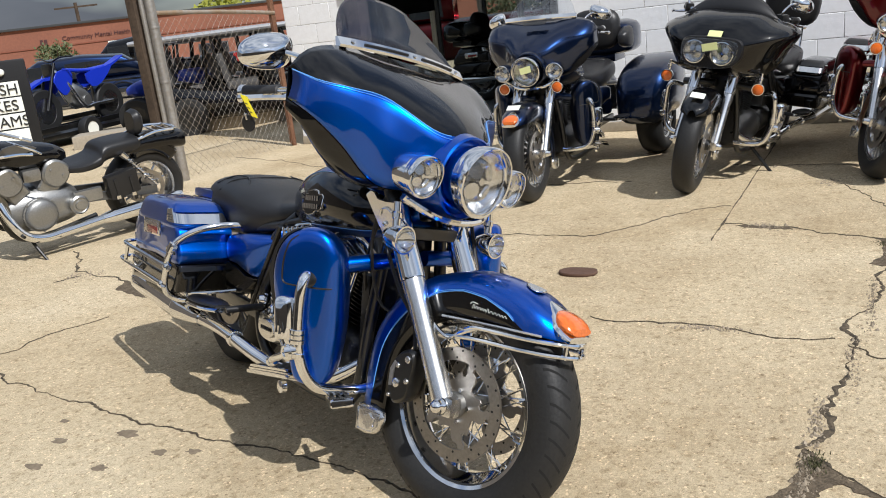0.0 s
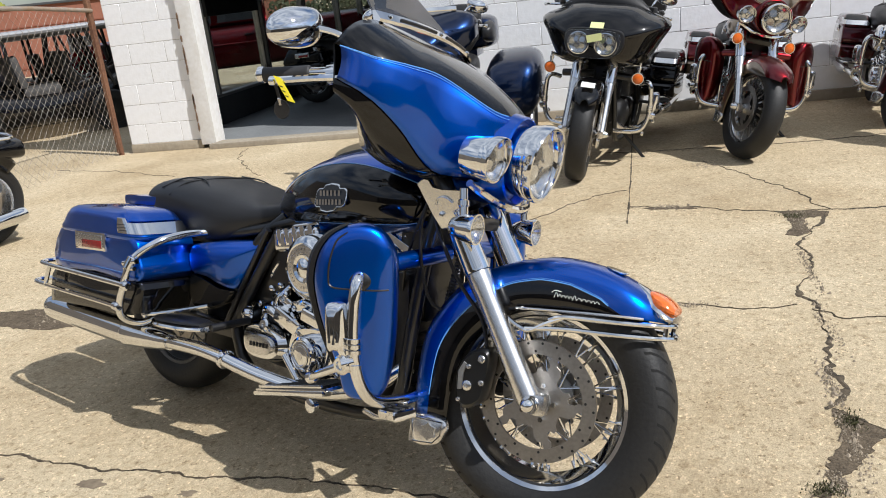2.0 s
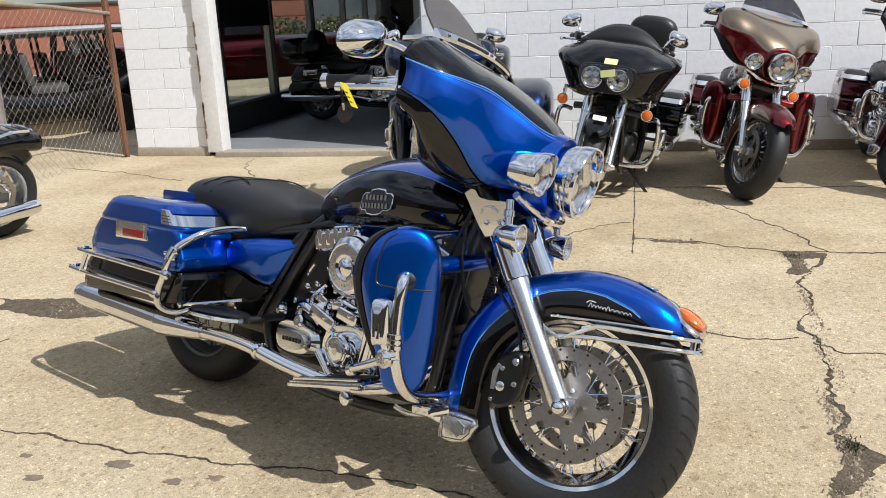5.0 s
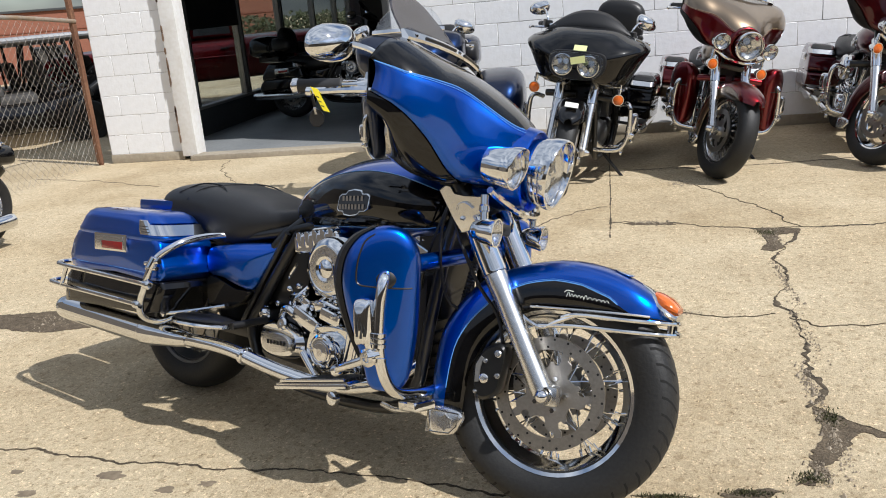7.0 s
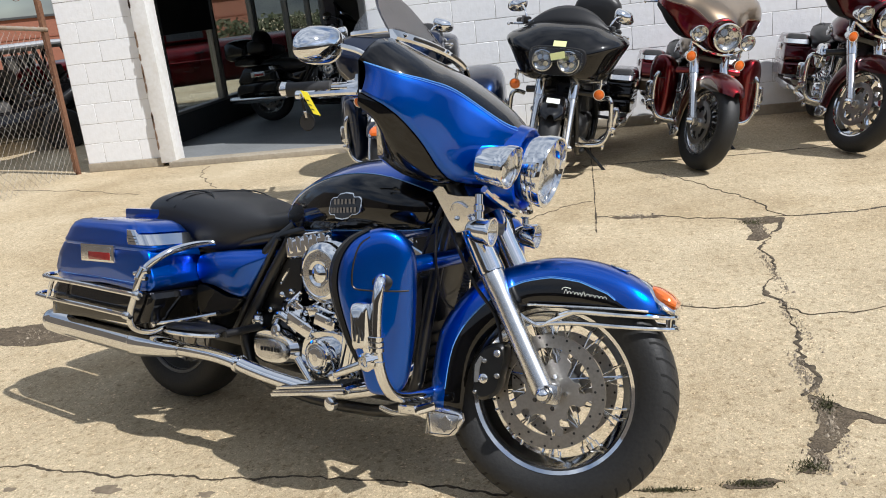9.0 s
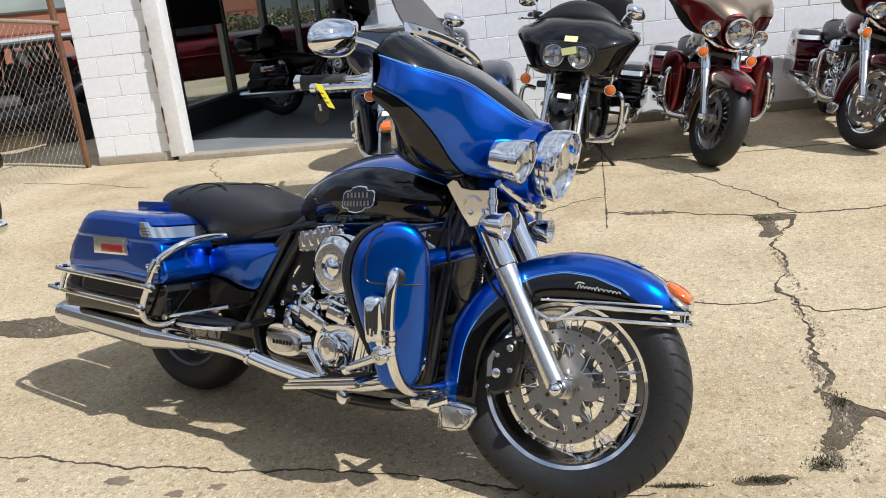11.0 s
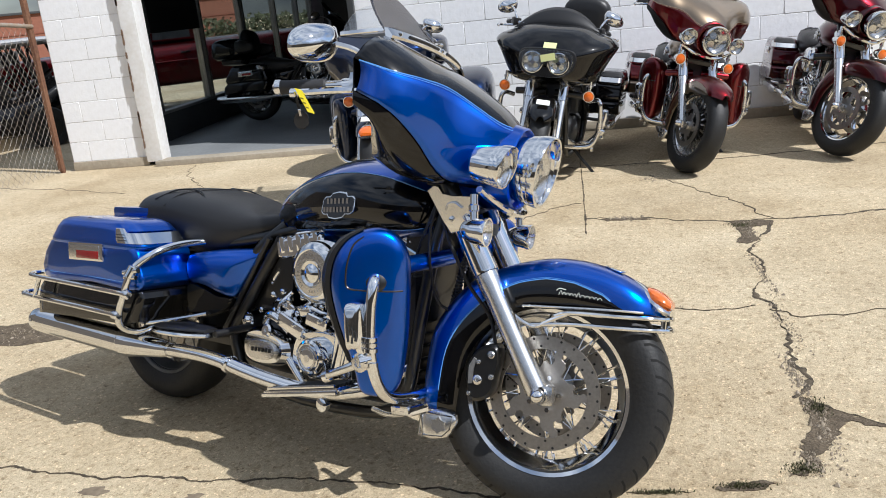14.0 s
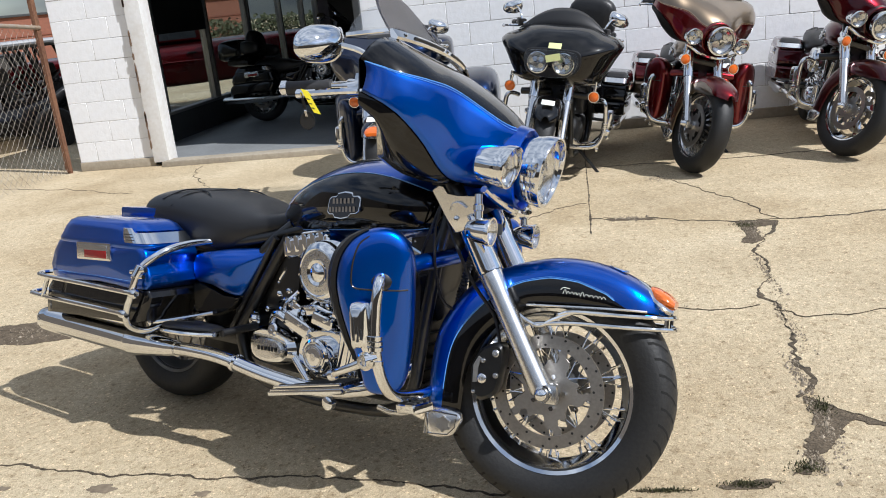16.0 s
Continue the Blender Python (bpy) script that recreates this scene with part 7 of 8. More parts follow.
PANE = clear("window_glass", (0.80, 0.84, 0.84), 0.45)
for a, e in zip(posts, posts[1:]):
    q = bm_new()
    box(q, (-5.5, (a + e) / 2, 1.38), (0.006, e - a - 0.05, 1.97))
    pane = part("pane", q, PANE, win, "clear window glass")
    pane.visible_shadow = False
b = bm_new()
box(b, (-5.42, 9.98, 1.86), (0.05, 1.40, 1.16), bevel=0.01)
tagged(part("wall_board", b, PLASTIC), "black board hanging over the shop window", "board")
b = bm_new()
box(b, (-3.9, 12.4, 1.05), (0.55, 0.35, 2.0), bevel=0.02)
cab = tagged(part("cabinet", b, PLASTIC), "tall black cabinet standing in the dim shop", "cabinet")

# ---- chain-link fence beside the pier ----
FX, FY0, FY1 = -5.98, 6.17, 7.95


def chain_link():
    root = thing("chain_link_fence", Matrix.Identity(4), "rusty chain-link fence panel beside the pier", "fence")
    q = bm_new()
    tube(q, [(FX - 0.02, FY0 - 0.05, 1.585), (FX, 7.1, 1.54), (FX + 0.02, FY1, 1.475)], 0.021, n=10, k=2)
    part("top_rail", q, mat("worn_rail", (0.27, 0.19, 0.12), rough=0.7, metal=0.3, grain=0.5, scale=18, color2=(0.30, 0.28, 0.25)), root, "weathered top rail")
    q = bm_new()
    tube(q, [(FX, FY1, 0.0), (FX, FY1, 1.75)], 0.028, n=12, k=1)
    box(q, (FX + 0.0, FY1 - 0.02, 0.9), (0.04, 0.05, 1.75), bevel=0.004)
    part("hinge_post", q, RUST, root, "rusty brown hinge post")
    q = bm_new()
    tube(q, [(FX, FY0, 0.0), (FX, FY0, 2.2)], 0.052, n=14, k=1)
    part("corner_post", q, GALV, root, "grey galvanised corner post")
    for z in (0.45, 0.95, 1.45):
        q = bm_new()
        lathe(q, [(0.056, -0.012), (0.058, 0), (0.056, 0.012)], (FX, FY0, z), (0, 0, 1), n=14)
        part("post_band", q, GALV, root)
    q = bm_new()
    tube(q, [(FX + 0.02, FY0 - 0.12, 0.0), (FX + 0.02, FY0 - 0.115, 2.2)], 0.021, n=10, k=1)
    part("gate_post", q, GALV, root, "thin grey gate post")
    q = bm_new()
    box(q, (FX - 0.09, FY0 - 0.10, 1.1), (0.10, 0.10, 2.2), bevel=0.015)
    part("timber_post", q, mat("old_timber", (0.085, 0.058, 0.038), rough=0.9, grain=0.5, scale=30, bump=0.3), root, "weathered timber post")
    for z in (1.78, 1.9):
        q = bm_new()
        pts = [(FX + 0.02 * math.sin(i * 1.3), FY0 + (FY1 - FY0) * i / 14, z + 0.05 * math.sin(i * 2.1) * (1 if z > 1.8 else 0.5)) for i in range(15)]
        tube(q, pts, 0.003, n=5, k=3)
        part("barbed_wire", q, RUST, root, "loose barbed wire")
    # diamonds of wire
    pitch, top, q = 0.044, 1.50, bm_new()
    count = int((FY1 - FY0) / pitch)
    rows = int(top / pitch)
    for i in range(count + 1):
        y = FY0 + 0.05 + i * pitch
        if y > FY1 - 0.03:
            break
        pts = []
        for k in range(rows + 1):
            z = 0.02 + k * pitch
            off = (pitch / 2) * (1 if (k + i) % 2 else -1)
            pts.append(V(FX + 0.0025 * (1 if k % 2 else -1), y + off, z))
        tube(q, pts, 0.0016, n=4, k=1)
    net = part("wire_mesh", q, mat("galvanised_wire", (0.40, 0.37, 0.33), rough=0.55, metal=0.2, grain=0.3, scale=9, color2=(0.17, 0.12, 0.08)), root, "galvanised wire netting")
    net["kind"] = "stuff"
    return root


chain_link()


# ---- parked motorcycles along the wall ----
def at_front(x, y, heading, lean):
    """Stand a motorcycle by its front tyre's foot."""
    h = radians(heading)
    return stand(x - 1.6 * math.cos(h), y - 1.6 * math.sin(h), heading, lean)


main = touring_bike(stand(-2.3016, 2.6522, -27.9, 12.8), "cobalt blue and black touring motorcycle on its side stand", BLUE, BLACK, PINSTRIPE, steer=14.0, fine=True)


LEVER_END = V(-1.439, 1.940, 1.153)


def hanging(name, shapes, label, category):
    """A thing that hangs from the lever, made of flat pieces that face out."""
    ex, ey = V(0.98, 0.17, 0), V(-0.17, 0.98, 0)
    first = None
    for part_name, material, outline, depth, off in shapes:
        q = bm_new()
        plate(q, outline, depth, lambda x, z, w: LEVER_END + ex * x + V(0, 0, z) - ey * (w + off), bevel=min(0.002, depth * 0.3))
        ob = part(part_name, q, material, first)
        if first is None:
            first = tagged(ob, label, category)


def slanted(w, h, x0, z0, lean):
    return [(x0 + a * w + lean * b * h, z0 - b * h - a * w * lean) for a, b in ((-0.5, 0), (0.5, 0), (0.5, 1), (-0.5, 1))]


hanging("price_tag", [("price_tag", YELLOW, slanted(0.017, 0.062, 0.016, 0.012, 0.40), 0.0015, 0.010)] + [("price_bar", INK, slanted(0.007, 0.003, 0.022 + 0.0048 * k, -0.010 - 0.012 * k, 0.40), 0.0008, 0.0112) for k in range(3)], "yellow paper price tag tied to the lever", "tag")
hanging("key_fob", [("key_fob", LEATHER, [(0.019 * math.cos(a) + 0.012, 0.023 * math.sin(a) - 0.066) for a in [k * math.pi / 12 for k in range(24)]], 0.008, -0.004), ("fob_strap", LEATHER, [(0.002, 0.0), (0.009, 0.0), (0.015, -0.045), (0.008, -0.045)], 0.004, -0.002), ("fob_clip", SATIN, [(0.007, -0.038), (0.014, -0.038), (0.016, -0.056), (0.009, -0.056)], 0.006, 0.002)], "round black leather fob hanging from the lever", "key fob")
touring_bike(at_front(-1.04, 5.60, -100, 9), "black touring motorcycle with twin headlamps and paper notes", BLACK, BLACK, FRAME, steer=9, front="shark", lowers=False, wheel_kind="dark", signals=True)
touring_bike(at_front(0.05, 5.92, -90, 9), "ruby red and gold touring motorcycle with a slotted wheel", RED, GOLD, PINRED, steer=20, wheel_kind="slot", signals=True, swap=True)
touring_bike(at_front(1.11, 6.10, -95, 9), "dark maroon touring motorcycle with a five-spoke wheel", MAROON, MAROON, MAROON, steer=30, wheel_kind="mag", signals=True, lowers=False)
touring_bike(at_front(-2.04, 5.36, -90, 0), "navy blue three-wheeled touring trike", NAVY, NAVY, NAVY, steer=2, wheel_kind="slot", trunk=True, trike=True, signals=True, shield=0.15, drop=0.05, lamp_note=True)
touring_bike(pose(0, 0, 0.045) @ stand(-4.75, 10.62, -8, 8), "black touring motorcycle with top box inside the shop", BLACK, BLACK, FRAME, steer=8, lowers=False, trunk=True, wheel_kind="dark", signals=True)


# ---- cruiser ----
def cruiser(m):
    root = thing("cruiser_motorcycle", m, "black muscle cruiser with silver engine on its stand", "motorcycle", "parked motorcycles")
    wheel(root, "rear_wheel", Matrix.Translation((0, 0, 0.33)), 0.33, 0.23, 0.23, "dark", False)
    wheel(root, "front_wheel", Matrix.Translation((1.70, 0, 0.335)), 0.335, 0.13, 0.245, "dark", False)
    for s in (-1, 1):
        q = bm_new()
        cyl(q, (1.70, s * 0.11, 0.335), (1.22, s * 0.10, 1.02), 0.029, n=16)
        part("fork_leg", q, ENGINE_GREY, root, "polished fork leg")
    q = bm_new()
    loft(q, dense([(0.62, 0, 0.05, 0.70, 0.78), (0.72, 0, 0.11, 0.68, 0.84), (0.95, 0, 0.145, 0.68, 0.90), (1.15, 0, 0.13, 0.70, 0.92), (1.30, 0, 0.09, 0.74, 0.88)], 4), n=28, power=2.3)
    tk = part("tank_cover", q, BLACK, root, "glossy black tank cover")
    q = bm_new()
    plate(q, soft_outline([(0.86, 0.86), (0.98, 0.905), (1.10, 0.90), (1.12, 0.85), (0.98, 0.835)], 3), 0.02, lambda x, z, w: (x, 0.135 + w, z), bevel=0.006)
    part("tank_panel", q, ENGINE_GREY, tk, "silver tank panel")
    q = bm_new()
    loft(q, dense([(0.03, 0, 0.12, 0.68, 0.765), (0.08, 0, 0.15, 0.66, 0.795), (0.30, 0, 0.155, 0.64, 0.790), (0.37, 0, 0.16, 0.62, 0.765), (0.41, 0, 0.17, 0.60, 0.705), (0.55, 0, 0.18, 0.59, 0.672), (0.70, 0, 0.15, 0.62, 0.685), (0.84, 0, 0.07, 0.67, 0.735)], 4), n=24, power=3)
    part("seat", q, LEATHER, root, "black two-up seat")
    q = bm_new()
    loft(q, dense([(-0.03, 0, 0.075, 0.82, 0.95), (0.0, 0, 0.095, 0.78, 0.985), (0.05, 0, 0.08, 0.78, 0.965)], 4), n=20, power=3)
    part("backrest", q, LEATHER, root, "black padded sissy bar")
    q = bm_new()
    for s in (-1, 1):
        tube(q, [(0.06, s * 0.13, 0.765), (-0.10, s * 0.13, 0.80), (-0.28, s * 0.11, 0.79), (-0.32, 0, 0.79)], 0.011, n=8)
    for x in (-0.12, -0.2, -0.28):
        cyl(q, (x, -0.12, 0.797), (x, 0.12, 0.797), 0.008, n=8)
    part("luggage_rack", q, CHROME, root, "chrome luggage rack")
    q, rings = bm_new(), []
    for i in range(15):
        a = radians(-25 + 78 * i / 14)
        r = 0.355
        x, z = -math.sin(a) * r, 0.33 + math.cos(a) * r + 0.06
        nr = V(x, 0, z - 0.39).normalized()
        rings.append([V(x, y, z) + nr * d for y, d in ((-0.13, -0.11), (-0.13, -0.02), (-0.09, 0.005), (0, 0.014), (0.09, 0.005), (0.13, -0.02), (0.13, -0.11))])
    ring_faces(q, rings, closed=False)
    part("rear_fender", q, BLACK, root, "glossy black rear mudguard", solid=0.005)
    q = bm_new()
    loft(q, dense([(-0.37, 0, 0.10, 0.63, 0.74), (-0.34, 0, 0.13, 0.61, 0.765), (-0.1, 0, 0.14, 0.64, 0.78), (0.15, 0, 0.14, 0.62, 0.77)], 3), n=20, power=3)
    part("tail_section", q, BLACK, root, "glossy black tail")
    # engine
    q = bm_new()
    loft(q, dense([(0.60, 0, 0.12, 0.26, 0.48), (0.70, 0, 0.17, 0.22, 0.54), (0.95, 0, 0.17, 0.20, 0.56), (1.12, 0, 0.13, 0.22, 0.50)], 3), n=20)
    case = part("crankcase", q, CASTING, root, "grey crankcase")
    q = bm_new()
    lathe(q, [(0.132, 0), (0.132, 0.018), (0.124, 0.022), (0.120, 0.040), (0.10, 0.058), (0.05, 0.068), (0.001, 0.07)], (0.93, 0.165, 0.36), (0, 1, 0), n=40)
    for k in range(8):
        t = 2 * math.pi * k / 8
        lathe(q, [(0.011, 0), (0.010, 0.012), (0.001, 0.013)], (0.93 + 0.127 * math.cos(t), 0.178, 0.36 + 0.127 * math.sin(t)), (0, 1, 0), n=8)
    part("clutch_cover", q, CASTING, case, "silver clutch cover")
    q = bm_new()
    lathe(q, [(0.075, 0), (0.075, 0.04), (0.062, 0.052), (0.055, 0.045), (0.04, 0.045), (0.035, 0.055), (0.001, 0.055)], (0.64, 0.165, 0.37), (0, 1, 0), n=32)
    box(q, (0.55, 0.17, 0.42), (0.22, 0.05, 0.10), bevel=0.03)
    part("pulley_cover", q, CASTING, case, "silver pulley cover")
    for lean in (-1, 1):
        q = bm_new()
        rot = Matrix.Rotation(radians(32) * lean, 3, "Y")
        c = V(0.93 + lean * 0.155, 0, 0.60)
        box(q, c + rot @ V(0, 0, -0.05), (0.16, 0.26, 0.16), rot, bevel=0.03, seg=3)
        side = soft_outline([(-0.10, 0.0), (-0.085, 0.09), (-0.02, 0.125), (0.06, 0.115), (0.105, 0.06), (0.09, -0.04), (0.02, -0.085), (-0.06, -0.07)], 3)
        for s in (-1, 1):
            plate(q, side, 0.05, lambda x, z, w: tuple(c + rot @ V(x, s * (0.11 + w), z + 0.02)), bevel=0.016)
        for dx in (-0.05, 0.05):
            lathe(q, [(0.014, 0), (0.013, 0.010), (0.001, 0.011)], c + rot @ V(dx, 0.158, 0.05), (0, 1, 0), n=14)
        part("cylinder_head", q, CASTING, case, "silver-grey cylinder head")
    q = bm_new()
    box(q, (0.93, 0.10, 0.655), (0.14, 0.10, 0.10), bevel=0.035)
    part("intake_cover", q, CASTING, case, "silver intake cover")
    q = bm_new()
    tube(q, [(1.20, 0.14, 0.50), (1.16, 0.20, 0.36), (1.08, 0.235, 0.24), (0.96, 0.24, 0.195), (0.80, 0.24, 0.20), (0.5, 0.245, 0.225)], 0.034, n=16)
    lathe(q, [(0.036, 0), (0.054, 0.10), (0.058, 0.3), (0.058, 0.66), (0.048, 0.70)], (0.5, 0.245, 0.225), (-1, 0, 0.035), n=24)
    part("exhaust", q, CHROME, root, "bright chrome exhaust")
    q = bm_new()
    tube(q, [(1.22, 0.20, 0.86), (1.12, 0.17, 0.845), (1.0, 0.150, 0.835), (0.90, 0.145, 0.815)], 0.014, n=8)
    part("tank_trim", q, CHROME, tk, "chrome tank trim")
    q = bm_new()
    box(q, (0.28, 0.20, 0.46), (0.26, 0.09, 0.20), Matrix.Rotation(radians(8), 3, "Y"), bevel=0.03)
    pouch = part("saddle_pouch", q, LEATHER, root, "black leather side pouch with straps")
    for dx in (-0.07, 0.06):
        q = bm_new()
        box(q, (0.28 + dx, 0.25, 0.42), (0.026, 0.008, 0.20), Matrix.Rotation(radians(8), 3, "Y"), bevel=0.003)
        part("strap", q, LEATHER, pouch)
        q = bm_new()
        box(q, (0.285 + dx, 0.256, 0.37), (0.034, 0.006, 0.028), bevel=0.002)
        part("buckle", q, CHROME, pouch, "small chrome buckle")
    for s in (-1, 1):
        q = bm_new()
        pts = [V(0.20, s * 0.15, 0.66).lerp(V(-0.02, s * 0.16, 0.40), i / 90) + V(0.024 * math.cos(i * 0.62), 0.024 * math.sin(i * 0.62), 0) for i in range(91)]
        tube(q, pts, 0.006, n=5, k=1)
        cyl(q, (0.23, s * 0.15, 0.69), (-0.04, s * 0.16, 0.37), 0.013, n=10)
        cyl(q, (0.23, s * 0.15, 0.69), (0.19, s * 0.15, 0.645), 0.030, n=14)
        part("rear_shock", q, CHROME, root, "chrome coil-over shock")
        q = bm_new()
        box(q, (0.27, s * 0.14, 0.36), (0.62, 0.035, 0.07), Matrix.Rotation(radians(-6), 3, "Y"), bevel=0.015)
        part("swing_arm", q, ENGINE_GREY, root, "grey swing arm")
    q = bm_new()
    tube(q, [(0.98, -0.40, 0.98), (1.08, -0.34, 1.02), (1.20, -0.12, 1.06), (1.20, 0.12, 1.06), (1.08, 0.34, 1.02), (0.98, 0.40, 0.98)], 0.013, n=10)
    hb = part("handlebar", q, CHROME, root, "chrome handlebar")
    q = bm_new()
    tube(q, [(1.12, 0.33, 0.99), (1.08, 0.40, 0.97), (0.99, 0.45, 0.92), (0.95, 0.46, 0.89)], 0.008, n=8)
    part("clutch_lever", q, CHROME, hb)
    q = bm_new()
    tube(q, [(1.25, 0.05, 0.90), (1.22, 0.12, 0.55), (1.15, 0.15, 0.25), (0.95, 0.15, 0.18), (0.5, 0.15, 0.24)], 0.02, n=8)
    tube(q, [(1.25, -0.05, 0.90), (1.22, -0.12, 0.55), (1.15, -0.15, 0.25), (0.95, -0.15, 0.18), (0.5, -0.15, 0.24)], 0.02, n=8)
    box(q, (1.27, 0, 0.62), (0.10, 0.30, 0.34), bevel=0.03)
    part("frame", q, FRAME, root, "black frame with radiator shroud")
    q = bm_new()
    tube(q, [(1.05, 0.16, 0.22), (1.02, 0.24, 0.12), (0.99, 0.33, 0.03)], 0.012, n=8)
    box(q, (0.99, 0.345, 0.022), (0.06, 0.04, 0.012), bevel=0.004)
    cyl(q, (1.12, 0.14, 0.26), (1.12, 0.30, 0.26), 0.012, n=10)
    part("side_stand", q, FRAME, root, "lowered black side stand")
    return root


cruiser(stand(-4.95, 4.70, -107, 9) @ Matrix.Scale(0.9, 4))


# ---- lot beyond the fence ----
def kerb_line():
    q = bm_new()
    box(q, (-8.75, 10.15, 0.03), (4.6, 0.5, 0.22), Matrix.Rotation(radians(38.5), 3, "Z"), bevel=0.02)
    tagged(part("kerb", q, CURB), "low concrete kerb beyond the fence", "kerb", kind="structure")


kerb_line()


def simple_wheel(root, c, r, w, axis=(0, 1, 0), rim=SATIN, name="wheel"):
    q = bm_new()
    lathe(q, [(r * 0.6, -w / 2), (r * 0.93, -w / 2), (r, -w * 0.3), (r, w * 0.3), (r * 0.93, w / 2), (r * 0.6, w / 2)], c, axis, n=24, closed=True)
    ob = part(name, q, RUBBER, root, "black tyre")
    q = bm_new()
    lathe(q, [(r * 0.62, -w * 0.42), (r * 0.5, -w * 0.2), (r * 0.15, -w * 0.3), (r * 0.15, w * 0.3), (r * 0.5, w * 0.2), (r * 0.62, w * 0.42)], c, axis, n=20)
    part("rim", q, rim, ob, "wheel rim")


GREYTOP = mat("grey_canopy", (0.30, 0.31, 0.33), rough=0.5, grain=0.2, scale=12)
VINYL = mat("grey_vinyl", (0.07, 0.068, 0.066), rough=0.55, grain=0.2, scale=30)


def utility_cart(m, body, canopy_len=2.0):
    root = thing("utility_cart", m, "dark utility cart with canopy behind the fence", "cart", "carts behind the fence")
    q = bm_new()
    loft(q, dense([(-1.2, 0, 0.45, 0.40, 0.75), (-1.0, 0, 0.60, 0.20, 0.82), (-0.1, 0, 0.60, 0.18, 0.64), (0.7, 0, 0.60, 0.20, 0.72), (1.15, 0, 0.50, 0.36, 0.92), (1.30, 0, 0.35, 0.42, 0.80)], 3), n=20, power=4)
    part("body", q, body, root, "glossy dark body")
    q = bm_new()
    loft(q, dense([(-1.30, 0, 0.55, 1.38, 1.41), (-1.25, 0, 0.62, 1.36, 1.44), (0.9, 0, 0.62, 1.38, 1.46), (1.0, 0, 0.55, 1.39, 1.43)], 3), n=20, power=5)
    part("canopy", q, GREYTOP, root, "grey canopy roof")
    for x0, x1 in ((-1.15, -1.05), (-0.25, -0.3), (0.95, 0.7)):
        for s in (-1, 1):
            q = bm_new()
            tube(q, [(x0, s * 0.55, 0.6), ((x0 + x1) / 2, s * 0.57, 1.0), (x1, s * 0.56, 1.39)], 0.022, n=8)
            part("roof_post", q, FRAME, root)
    for x in (-0.75, 0.05):
        q = bm_new()
        box(q, (x, 0, 0.66), (0.46, 1.05, 0.12), bevel=0.05)
        part("seat_base", q, VINYL, root, "grey vinyl bench")
        for s in (-0.28, 0.28):
            q = bm_new()
            box(q, (x - 0.24, s, 0.92), (0.10, 0.46, 0.42), Matrix.Rotation(radians(-10), 3, "Y"), bevel=0.05)
            part("seat_back", q, VINYL, root, "grey vinyl seat back")
    q = bm_new()
    tube(q, [(0.62, -0.28, 0.68), (0.45, -0.28, 0.92)], 0.018, n=8, k=1)
    lathe(q, [(0.15, -0.012), (0.165, 0), (0.15, 0.012), (0.14, 0)], (0.44, -0.28, 0.93), (-0.6, 0, 0.8), n=20, closed=True)
    part("steering_wheel", q, PLASTIC, root)
    for x in (-0.78, 0.85):
        for s in (-1, 1):
            simple_wheel(root, (x, s * 0.56, 0.28), 0.28, 0.22, rim=FRAME)
    for s in (-1, 1):
        q = bm_new()
        box(q, (-1.2, s * 0.36, 0.62), (0.06, 0.14, 0.08), bevel=0.015)
        part("tail_lamp", q, REDLENS, root, "red tail lamp")
    return root


for x, y, h, body in ((-9.75, 11.65, 39, BLACK), (-10.9, 13.0, 44, BLACK), (-8.35, 12.05, 39, BLACK), (-8.68, 10.35, 40, BLACK), (-8.57, 11.17, 44, BLACK), (-9.74, 12.15, 42, BLACK)):
    utility_cart(pose(x, y, ground_z(x, y) - 0.02, 0, 0, h), body)


def quad(m):
    root = thing("quad_bike", m, "blue quad bike with chunky tyres behind the fence", "quad bike", "carts behind the fence")
    q = bm_new()
    loft(q, dense([(-0.75, 0, 0.35, 0.60, 0.76), (-0.55, 0, 0.48, 0.58, 0.84), (-0.25, 0, 0.16, 0.56, 0.84), (0.1, 0, 0.16, 0.60, 0.92), (0.45, 0, 0.46, 0.62, 0.90), (0.75, 0, 0.30, 0.58, 0.78)], 4), n=20, power=3)
    part("bodywork", q, mat("blue_plastic", (0.02, 0.05, 0.40), rough=0.35, grain=0.1, scale=60), root, "blue plastic bodywork")
    q = bm_new()
    tube(q, [(0.2, -0.38, 1.08), (0.32, -0.15, 1.06), (0.32, 0.15, 1.06), (0.2, 0.38, 1.08)], 0.016, n=8)
    box(q, (-0.25, 0, 0.88), (0.6, 0.26, 0.1), bevel=0.04)
    box(q, (0, 0, 0.45), (0.9, 0.3, 0.3), bevel=0.05)
    part("seat", q, PLASTIC, root, "black seat and bars")
    for x in (-0.6, 0.6):
        for s in (-1, 1):
            simple_wheel(root, (x, s * 0.45, 0.29), 0.29, 0.24, rim=FRAME)
    return root


quad(pose(-10.1, 10.55, ground_z(-10.1, 10.55), 0, 0, 28))

DIRT_BLUE = mat("motocross_blue", (0.012, 0.035, 0.46), rough=0.3, grain=0.1, scale=60)


